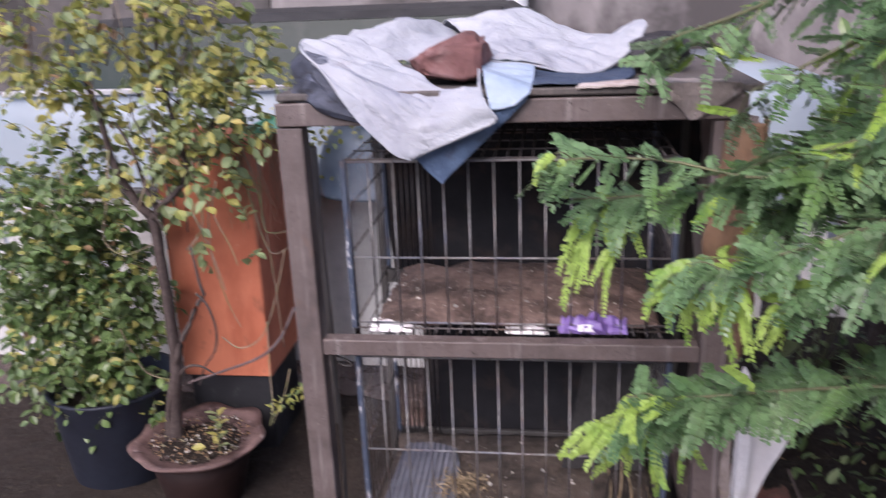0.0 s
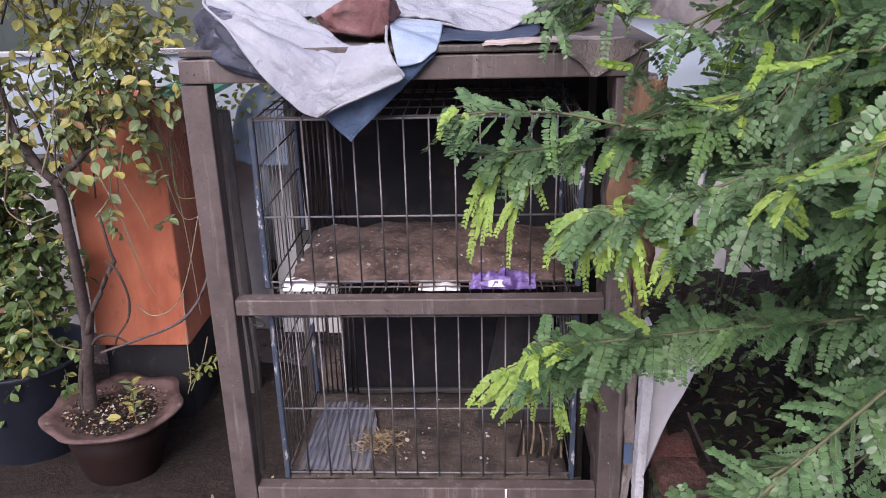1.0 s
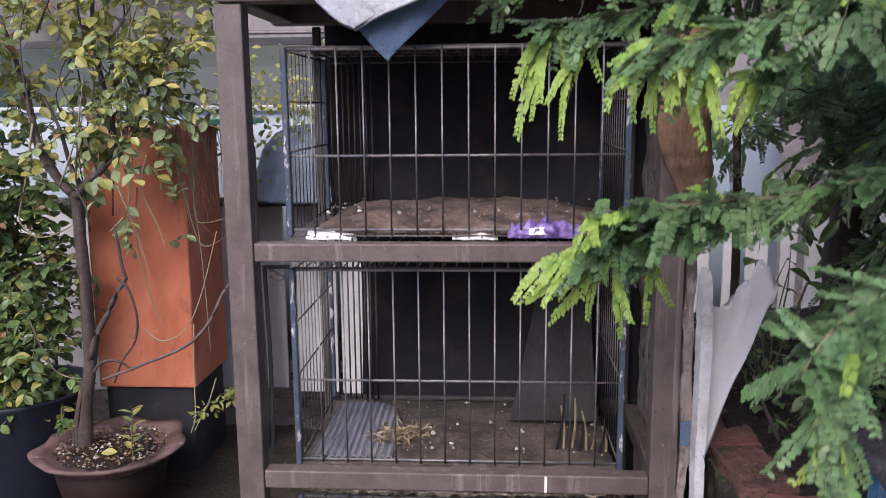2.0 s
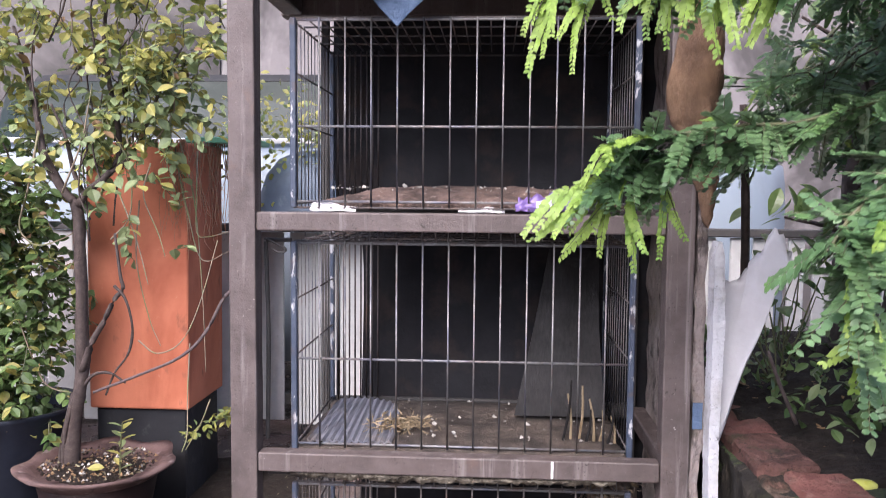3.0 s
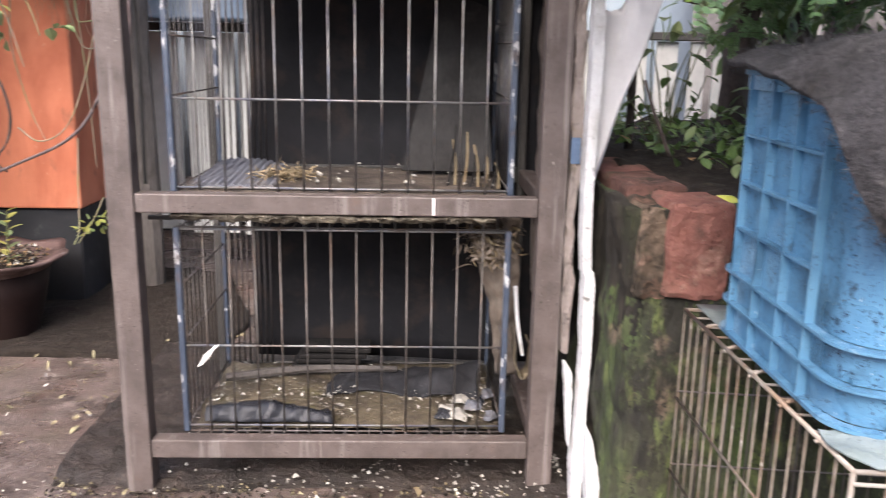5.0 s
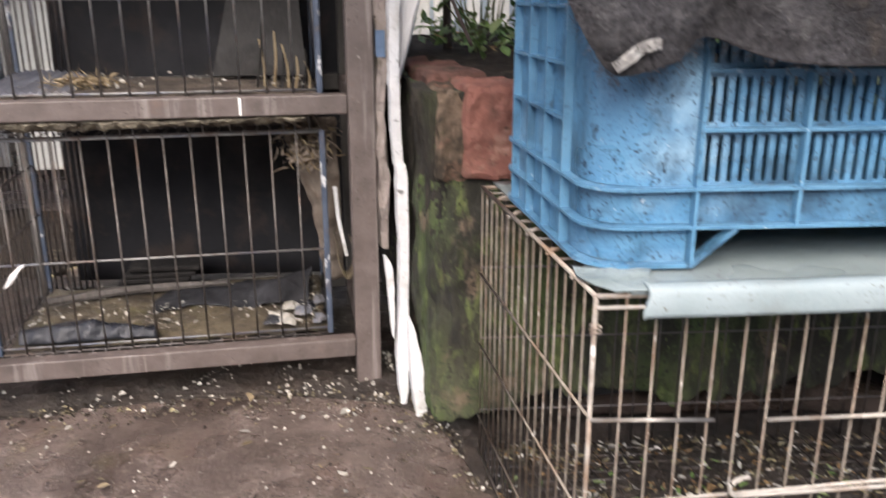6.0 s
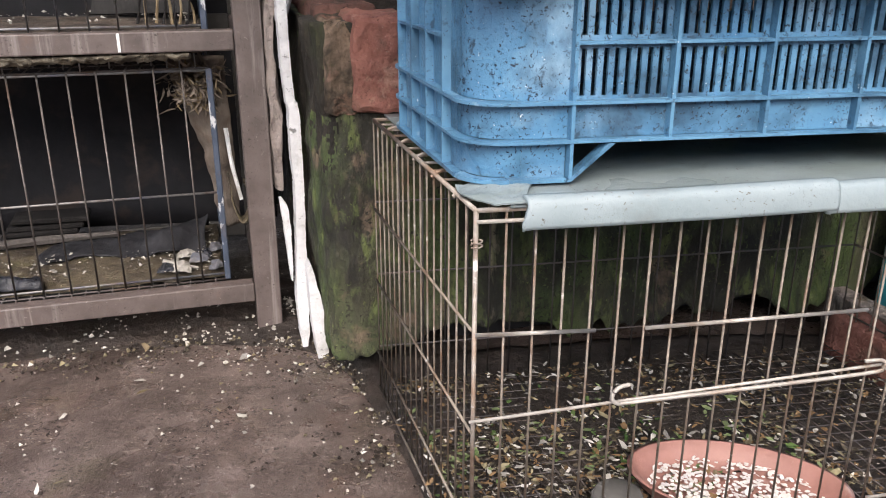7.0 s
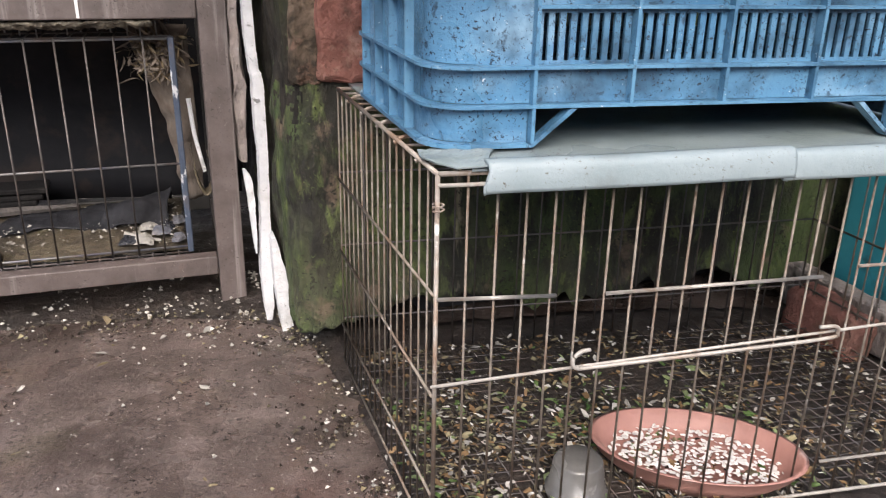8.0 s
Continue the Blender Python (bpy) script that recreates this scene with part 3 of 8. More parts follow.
class Leaves:
    """Collects many small blades into one mesh."""

    def __init__(self):
        self.v, self.f, self.m = [], [], []

    def blade(self, p, d, n, length, width, mi, curl=0.12, blunt=0.0):
        """One leaf with a midrib fold, an oval outline and a drooping tip."""
        d = d.normalized()
        s = d.cross(n)
        s = s.normalized() if s.length > 1e-6 else Vector((1, 0, 0))
        n = s.cross(d)
        k = len(self.v)
        self.v.append(p)
        st = ((0.12, 0.46), (0.34, 0.96), (0.58, 1.0), (0.80, 0.62))
        for t, w in st:
            c = p + d * length * t - n * curl * length * t * t
            self.v += [c, c + s * width * 0.5 * w + n * width * 0.13 * w, c - s * width * 0.5 * w + n * width * 0.13 * w]
        self.v.append(p + d * length - n * curl * length)
        fs = [(0, 1, 2), (0, 3, 1)]
        for i in range(3):
            c = 1 + 3 * i
            fs += [(c, c + 3, c + 4, c + 1), (c, c + 2, c + 5, c + 3)]
        fs += [(10, 13, 11), (10, 12, 13)]
        for f in fs:
            self.f.append([k + i for i in f])
            self.m.append(mi)

    def leaflet(self, p, d, n, length, width, mi, under=None):
        """A small blunt leaflet; under: the material of a second skin just below it."""
        d = d.normalized()
        s = d.cross(n)
        s = s.normalized() if s.length > 1e-6 else Vector((1, 0, 0))
        if under is not None:
            self.leaflet(p - s.cross(d) * 0.0005, d, n, length, width, under)
        k = len(self.v)
        self.v += [p, p + d * length * 0.25 + s * width * 0.44, p + d * length * 0.68 + s * width * 0.46, p + d * length, p + d * length * 0.68 - s * width * 0.46, p + d * length * 0.25 - s * width * 0.44]
        self.f += [[k, k + 1, k + 2, k + 3], [k, k + 3, k + 4, k + 5]]
        self.m += [mi, mi]

    def scrap(self, p, size, r, mi, aspect=0.7):
        """A torn, slightly curled chip with an uneven outline."""
        k = len(self.v)
        a0 = r.uniform(0, math.tau)
        ca, sa = math.cos(a0), math.sin(a0)
        tilt = Vector((r.uniform(-0.4, 0.4), r.uniform(-0.4, 0.4), 0))
        n = r.randint(5, 7)
        self.v.append(p + Vector((0, 0, size * 0.03)))
        for i in range(n):
            a = math.tau * (i + r.uniform(-0.3, 0.3)) / n
            d = size * 0.5 * r.uniform(0.55, 1.15)
            x, y = d * math.cos(a), d * aspect * math.sin(a)
            q = Vector((x * ca - y * sa, x * sa + y * ca, 0))
            q.z = q.dot(tilt) + size * r.uniform(0, 0.1)
            self.v.append(p + q)
        for i in range(n):
            self.f.append([k, k + 1 + i, k + 1 + (i + 1) % n])
            self.m.append(mi)

    def crumb(self, p, size, r, mi):
        """A small angular crumb."""
        k = len(self.v)
        for d in ((1, 0, 0), (-0.6, 0.8, 0), (-0.5, -0.8, 0), (0, 0.1, 0.8), (0.1, 0, -0.4)):
            self.v.append(p + Vector(d) * size * 0.5 * r.uniform(0.6, 1.2) + rvec(r, size * 0.12))
        for f in ((0, 1, 3), (1, 2, 3), (2, 0, 3), (1, 0, 4), (2, 1, 4), (0, 2, 4)):
            self.f.append([k + i for i in f])
            self.m.append(mi)

    def mesh(self, name, materials):
        me = bpy.data.meshes.new(name)
        me.from_pydata([tuple(v) for v in self.v], [], self.f)
        for mt in materials:
            me.materials.append(mt)
        me.polygons.foreach_set("material_index", self.m)
        me.update()
        return me


def rvec(rng, k=1.0):
    return Vector((rng.uniform(-k, k), rng.uniform(-k, k), rng.uniform(-k, k)))


# ---- the setting ----
def ground_sheet():
    """One sheet, fine near the cages and reaching the horizon."""
    xs = [-400, -80, -20, -8, -5, -3.5] + [-2.4 + 0.08 * i for i in range(60)] + [2.6, 3.5, 5, 8, 20, 80, 400]
    ys = [-400, -80, -20, -6, -2] + [-0.4 + 0.08 * i for i in range(56)] + [4.4, 5.2, 6.5, 8, 20, 80, 400]
    bm = bmesh.new()
    grid = []
    for x in xs:
        col = []
        for y in ys:
            near = max(0.0, 1 - max(0, abs(x) - 2.5, abs(y - 1.8) - 2.2) / 2)
            z = near * (0.008 * noise.fractal(Vector((x * 1.7, y * 1.7, 0)), 1.0, 2.0, 3) - 0.004)
            if y > 1.75:
                z += near * 0.012 * noise.fractal(Vector((x * 5, y * 5, 3)), 1.0, 2.0, 3)
            col.append(bm.verts.new((x, y, z)))
        grid.append(col)
    for i in range(len(xs) - 1):
        for j in range(len(ys) - 1):
            bm.faces.new((grid[i][j], grid[i + 1][j], grid[i + 1][j + 1], grid[i][j + 1]))
    return bm


single("ground", ground_sheet(), GROUND, "damp dark brown concrete yard floor scattered with litter", "ground", "structure", smooth=True)

# damp soil whose dark tone also carries the shrub's shadow on the ground
bm = bmesh.new()
rows = []
for y in (2.48, 2.65, 2.85, 3.15, 3.46):
    rows.append([(-2.6, y, 0.012), (-1.8, y, 0.02), (-1.0, y + 0.03, 0.022), (-0.52 + 0.10 * math.sin(y * 5), y, 0.008)])
patch(bm, rows, 60, 40, 0.03, 0.012, 12, 4)
single("soil_strip", bm, EARTH, "damp soil strip under the potted plants, shrub shade in its tone", "soil", "structure", smooth=True)

# dirt under the rack; the rack's shadow is painted into its dark colour
bm = bmesh.new()
patch(bm, [[(-0.62, 1.775, 0.000), (-0.3, 1.745, 0.000), (0.0, 1.77, 0.000), (0.3, 1.72, 0.000), (0.5, 1.60, 0.000), (0.56, 1.3, 0.000), (0.575, 0.98, 0.000)],
           [(-0.62, 1.85, 0.024), (-0.3, 1.81, 0.020), (0.0, 1.83, 0.020), (0.32, 1.79, 0.020), (0.54, 1.66, 0.020), (0.60, 1.35, 0.020), (0.60, 1.0, 0.024)],
           [(-0.62, 2.1, 0.024), (-0.3, 2.1, 0.024), (0.0, 2.1, 0.024), (0.36, 2.0, 0.024), (0.60, 1.75, 0.024), (0.68, 1.40, 0.020), (0.64, 1.05, 0.024)],
           [(-0.62, 2.6, 0.020), (-0.3, 2.6, 0.020), (0.0, 2.6, 0.020), (0.4, 2.4, 0.020), (0.70, 1.85, 0.020), (0.76, 1.45, 0.020), (0.68, 1.1, 0.014)]], 160, 70, 0.02, 0.012, 16, 8)
single("dirt_strip", bm, SHADEDIRT, "wet dirt under the rack and along the bed, shade painted in", "soil", "structure", smooth=True)

# the stained house wall beyond the car
wall = thing("wall_north", (0, 6.3, 0), "tall grey rendered wall blackened with mould", "wall", kind="structure")
WALLDARK = surface("blackened_render", (0.085, 0.077, 0.074), (0.15, 0.137, 0.13), 3.0, [((0.03, 0.028, 0.026), 1.2, 0.42, 0.6, 0.9), ((0.16, 0.14, 0.13), 5, 0.62, 0.72, 0.5, (1, 1, 0.3))], 0.95, bump=0.4, bump_scale=18)
part("wall_lower", boxed(-2.0, 7, 6.3, 6.5, 0, 1.905), WALL, wall)
part("wall_blackened", boxed(-7, -2.003, 6.28, 6.5, 0, 5.5), WALLDARK, wall, "mould-blackened stretch of wall")
part("ledge", boxed(-2.0, 7, 6.288, 6.52, 1.91, 1.93, 0.004), WALL, wall)
part("wall_upper", boxed(-2.0, 7, 6.31, 6.5, 1.934, 5.5), WALL, wall)
# added wall behind the camera, never seen; closes the yard and dims reflections
single("wall_south", boxed(-7, 7, -4.2, -4.0, 0, 2.2), RENDERWALL, "added grey rendered wall closing the yard, out of view", "wall", "structure")
pipe = thing("drain_pipe", (-0.2, 6.1, 0), "white plastic drain pipe with a collar, fixed upright on the wall", "pipe")
bm = bmesh.new()
lathe(bm, [(0.105, 0.0), (0.105, 5.4)], (-0.2, 6.05, 0), 20)
part("pipe", bm, PVC, pipe, smooth=False)
bm = bmesh.new()
lathe(bm, [(0.107, 2.16), (0.128, 2.165), (0.128, 2.33), (0.107, 2.335)], (-0.2, 6.05, 0), 20)
part("collar", bm, PVC, pipe)


# the pale plank fence
def fence():
    f = thing("fence", (0, 3.5, 0), "pale grey plank fence with green stains and a dark top rail", "fence", kind="structure")
    rng = random.Random(5)
    x = -2.6
    while x < 2.4:
        w = rng.uniform(0.12, 0.2)
        if x > 0.75:
            w = rng.uniform(0.05, 0.09)
        z0 = 0.17 + rng.uniform(-0.012, 0.012)
        y = 3.5 + rng.uniform(-0.006, 0.006)
        part("plank", boxed(x, x + w, y, y + 0.018, z0, 0.965, 0.003), FENCE, f)
        x += w + (rng.uniform(0.012, 0.03) if x < 0.75 else rng.uniform(0.03, 0.06))
    part("top_rail", boxed(-2.6, 2.4, 3.475, 3.53, 0.968, 1.0, 0.004), DARKRAIL, f)
    part("bottom_rail", boxed(-2.6, 2.4, 3.522, 3.56, 0.24, 0.29, 0.004), DARKRAIL, f)
    for px in (-2.55, -1.2, 0.3, 1.6, 2.35):
        part("post", boxed(px, px + 0.06, 3.524, 3.584, 0, 1.0, 0.004), DARKRAIL, f)


fence()


def car():
    """A pale estate car parked beyond the fence, side on."""
    c = thing("car", (-0.6, 4.7, 0), "pale silver-blue car parked behind the fence", "car")
    x0, x1, y0, y1 = -3.0, 1.46, 3.95, 5.6

    def section(profile, xa, xb, inset=0.0):
        bm = bmesh.new()
        rings = []
        n = 28
        for i in range(n + 1):
            s = i / n
            x = xa + (xb - xa) * s
            end = max(0.0, 1 - min(s, 1 - s) / 0.10)
            k = 1 - 0.34 * end ** 2.2
            ring = []
            for (w, z) in profile:
                cy = (y0 + y1) / 2
                ring.append(bm.verts.new((x, cy + w * k * (y1 - y0) / 2, z if z < 1.1 else 1.1 + (z - 1.1) * (1 - 0.35 * end ** 3))))
            rings.append(ring)
        for a, b in zip(rings, rings[1:]):
            for k in range(len(profile)):
                q = (k + 1) % len(profile)
                bm.faces.new((a[k], a[q], b[q], b[k]))
        bm.faces.new(rings[0][::-1])
        bm.faces.new(rings[-1])
        return bm
    body = section([(-0.92, 0.32), (-1.0, 0.55), (-1.0, 0.86), (-0.985, 1.02), (-0.96, 1.22), (-0.90, 1.36), (0.90, 1.36), (0.96, 1.22), (1.0, 0.86), (1.0, 0.55), (0.92, 0.32)], x0, x1)
    part("body", body, CARPAINT, c, smooth=True)
    glass = section([(-0.9, 1.35), (-0.82, 1.56), (-0.76, 1.66), (0.76, 1.66), (0.82, 1.56), (0.9, 1.35)], x0 + 0.5, x1 - 1.35)
    part("window_band", glass, GLASSDARK, c, "dark tinted car windows", smooth=False)
    part("roof", section([(-0.755, 1.662), (-0.70, 1.70), (0.70, 1.70), (0.755, 1.662)], x0 + 0.6, x1 - 1.45), RUBBER, c, "black car roof")
    part("sill_trim", boxed(x0 + 0.35, x1 - 1.3, y0 + 0.045, y0 + 0.07, 1.352, 1.378, 0.004), CHROME, c, "bright window trim")
    part("door_gap", boxed(-1.3, -1.29, y0 - 0.004, y0 + 0.02, 0.6, 1.2), RUBBER, c)
    for wx in (x0 + 0.85, x1 - 0.85):
        for wy in (y0 + 0.03, y1 - 0.25):
            bm = bmesh.new()
            bmesh.ops.create_cone(bm, cap_ends=True, segments=28, radius1=0.33, radius2=0.33, depth=0.22, matrix=Matrix.Translation((wx, wy + 0.08, 0.33)) @ pose(0, 0, 0, 90))
            w = part("wheel", bm, RUBBER, c)
            bm = bmesh.new()
            bmesh.ops.create_cone(bm, cap_ends=True, segments=20, radius1=0.2, radius2=0.18, depth=0.24, matrix=Matrix.Translation((wx, wy + 0.08, 0.33)) @ pose(0, 0, 0, 90))
            part("rim", bm, CHROME, w)


car()


# the orange pillar with its black plinth and a green tray on top
def pillar():
    p = thing("pillar", (-1.18, 3.2, 0), "orange painted square concrete pillar on a black plinth", "pillar")
    bm = bmesh.new()
    box(bm, -1.375, -1.012, 2.995, 3.36, 0.355, 1.3, 0.008, 2)
    bmesh.ops.subdivide_edges(bm, edges=bm.edges, cuts=3, use_grid_fill=True)
    for v in bm.verts:
        k = (v.co.z - 0.355) / 0.95
        v.co.x += 0.01 * k
        v.co.y -= 0.012 * k
    part("shaft", bm, ORANGE, p)
    part("plinth", boxed(-1.36, -1.03, 3.015, 3.345, 0.0, 0.352, 0.006), BLACKPAINT, p, "black painted plinth")
    t = thing("tray", (-1.0, 3.2, 1.3), "green plastic tray lying on the orange pillar", "tray")
    bm = bmesh.new()
    box(bm, -1.04, -0.84, 3.10, 3.40, 1.305, 1.312, 0.002)
    for a in ((-1.05, -1.04, 3.10, 3.40), (-0.84, -0.83, 3.10, 3.40), (-1.05, -0.83, 3.09, 3.10), (-1.05, -0.83, 3.40, 3.41)):
        box(bm, *a, 1.305, 1.326, 0.002)
    part("tray_body", bm, GREENPL, t)


pillar()
d = thing("wooden_post", (-0.88, 3.1, 0), "dark weathered post standing behind the rack", "post")
bm = bmesh.new()
tube(bm, [(-0.87, 3.25, 0), (-0.875, 3.25, 0.7), (-0.87, 3.25, 1.22)], 0.05, 0.045, 10, wob=0.2)
part("shaft", bm, WOOD, d)


# an upturned basin on the fence, seen between the pillar and the rack
BASIN = surface("blue_grey_plastic", (0.055, 0.08, 0.115), (0.10, 0.135, 0.18), 6, [((0.06, 0.08, 0.10), 8, 0.52, 0.7, 0.6), ((0.30, 0.34, 0.38), 10, 0.62, 0.74, 0.4)], 0.5, bump=0.2, bump_scale=30)
bs = thing("basin", (-0.655, 3.5, 1.0), "blue-grey plastic basin lying upturned on the fence", "basin")
part("shell", lathe(bmesh.new(), [(0.262, 1.003), (0.262, 1.018), (0.245, 1.022), (0.232, 1.12), (0.205, 1.20), (0.155, 1.262), (0.09, 1.292), (0.0005, 1.300)], (-0.655, 3.50, 0), 48), BASIN, bs, smooth=True)

# ---- the rack ----
FY = 1.737
rack = thing("rack", (-0.01, 1.95, 0), "tall brown painted steel rack with three cage tiers", "rack")
BY = 2.2
for x0, x1 in ((-0.447, -0.395), (0.380, 0.432)):
    part("post", boxed(x0, x1, FY, FY + 0.045, 0.0, 1.55, 0.003, 2), RACK, rack)
    xm = -0.352 if x0 < 0 else 0.40
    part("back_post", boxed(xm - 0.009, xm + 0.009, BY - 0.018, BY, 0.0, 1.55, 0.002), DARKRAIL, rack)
part("top_beam", boxed(-0.444, 0.437, FY - 0.006, FY + 0.05, 1.553, 1.598, 0.003, 2), RACK, rack)
part("top_beam", boxed(-0.452, 0.437, BY - 0.05, BY, 1.553, 1.598, 0.003, 2), RACK, rack)
for x0, x1 in ((-0.445, -0.40), (0.385, 0.43)):
    part("side_beam", boxed(x0, x1, FY + 0.052, BY - 0.052, 1.555, 1.595, 0.003), RACK, rack)
for z0, z1 in ((0.080, 0.120), (0.593, 0.631), (1.064, 1.100)):
    part("rail", boxed(-0.394, 0.379, FY + 0.003, FY + 0.038, z0, z1, 0.003, 2), RACK, rack)
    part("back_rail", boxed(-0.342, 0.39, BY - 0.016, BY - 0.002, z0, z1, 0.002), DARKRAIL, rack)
    for x0, x1 in ((0.39, 0.425),):
        part("side_rail", boxed(x0, x1, FY + 0.047, BY - 0.047, z0, z1, 0.003), RACK, rack)
bm = bmesh.new()
tube(bm, [(-0.392, 1.80, 1.04), (-0.388, 1.80, 0.85), (-0.391, 1.80, 0.64)], 0.0045, 0.0045, 6)
part("hanger_rod", bm, DARKRAIL, rack)
for z in (1.045, 0.575):
    part("side_link", boxed(-0.39, -0.34, 1.795, 1.803, z - 0.006, z + 0.002, 0.001), DARKRAIL, rack)
part("hook", tube(bmesh.new(), [(-0.392, 1.79, 1.046), (-0.375, 1.785, 1.040), (-0.352, 1.782, 1.030), (-0.348, 1.782, 1.022), (-0.362, 1.782, 1.020), (-0.376, 1.785, 1.026)], 0.0025, 0.002, 6, 30), DARKRAIL, rack, "bent wire hook", smooth=True)
part("weld_mark", boxed(0.174, 0.179, FY + 0.0005, FY + 0.004, 0.596, 0.629), PAPER, rack, "pale scratch on the rail")

roof = thing("roof_board", (0, 1.95, 1.6), "weathered board roof lying on the rack", "board")
bm = bmesh.new()
box(bm, -0.44, 0.46, 1.73, 2.26, 1.602, 1.616, 0.003)
part("board", bm, WOOD, roof)
bm = bmesh.new()
patch(bm, [[(0.13, 1.722, 1.618), (0.24, 1.718, 1.622), (0.36, 1.722, 1.618)], [(0.14, 1.75, 1.622), (0.26, 1.755, 1.626), (0.40, 1.76, 1.622)]], 40, 8, 0.004, 0.003, 40, 3)
part("paper_scrap", bm, BEIGE, roof, "torn beige paper strip")
bm = bmesh.new()
patch(bm, [[(0.27, 1.72, 1.622), (0.33, 1.718, 1.622), (0.42, 1.72, 1.62)], [(0.285, 1.722, 1.60), (0.335, 1.718, 1.59), (0.415, 1.722, 1.60)], [(0.31, 1.724, 1.585), (0.335, 1.72, 1.555), (0.37, 1.722, 1.575)]], 12, 10, 0.003, 0.004, 20, 9)
part("hanging_scrap", bm, OLDBOARD, roof, "torn grey-brown scrap hanging over the beam")

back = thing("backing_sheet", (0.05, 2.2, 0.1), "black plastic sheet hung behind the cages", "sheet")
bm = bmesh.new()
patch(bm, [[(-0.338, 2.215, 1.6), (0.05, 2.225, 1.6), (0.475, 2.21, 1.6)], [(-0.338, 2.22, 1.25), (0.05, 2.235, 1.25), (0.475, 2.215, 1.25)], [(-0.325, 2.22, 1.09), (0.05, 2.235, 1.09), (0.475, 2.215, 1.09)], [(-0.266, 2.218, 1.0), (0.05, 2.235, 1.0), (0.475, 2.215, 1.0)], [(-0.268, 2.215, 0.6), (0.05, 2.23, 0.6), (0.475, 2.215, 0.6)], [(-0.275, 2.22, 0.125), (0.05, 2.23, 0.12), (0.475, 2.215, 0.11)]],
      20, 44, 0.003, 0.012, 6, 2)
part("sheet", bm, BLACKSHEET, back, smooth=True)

side = thing("side_board", (0.45, 1.95, 0), "old peeling board fixed along the rack's side", "board")
bm = box(bmesh.new(), 0.436, 0.456, 1.742, 2.205, 0.315, 1.552, 0.002)
bmesh.ops.subdivide_edges(bm, edges=bm.edges, cuts=40, use_grid_fill=True)
roughen(bm, 0.009, 18, 3)
roughen(bm, 0.006, 60, 4)
part("board", bm, OLDBOARD, side)
bm = bmesh.new()
box(bm, 0.4365, 0.4545, 1.7385, 1.7415, 0.70, 0.75)
part("blue_smear", bm, TARPBLUE, side, "smear of blue paint")


bm = bmesh.new()
patch(bm, [[(0.398, 1.722, 1.552), (0.43, 1.690, 1.552), (0.462, 1.700, 1.552), (0.475, 1.78, 1.552)], [(0.388, 1.722, 1.42), (0.425, 1.688, 1.42), (0.458, 1.698, 1.42), (0.470, 1.78, 1.42)], [(0.370, 1.724, 1.305), (0.415, 1.690, 1.305), (0.456, 1.70, 1.305), (0.469, 1.78, 1.305)], [(0.404, 1.726, 1.22), (0.434, 1.692, 1.22), (0.463, 1.702, 1.22), (0.470, 1.78, 1.22)], [(0.430, 1.730, 1.15), (0.444, 1.704, 1.15), (0.457, 1.714, 1.15), (0.464, 1.78, 1.15)], [(0.448, 1.734, 1.085), (0.450, 1.726, 1.08), (0.452, 1.734, 1.08), (0.454, 1.78, 1.085)]], 30, 80, 0.004, 0.002, 30, 5, [(0.003, 50, (0.1, 0, -1)), (0.002, 110, (0.12, 0, -1))])
single("bark_slab", bm, BARK, "brown fibrous slab of bark hanging over the rack's post", "bark", smooth=True)


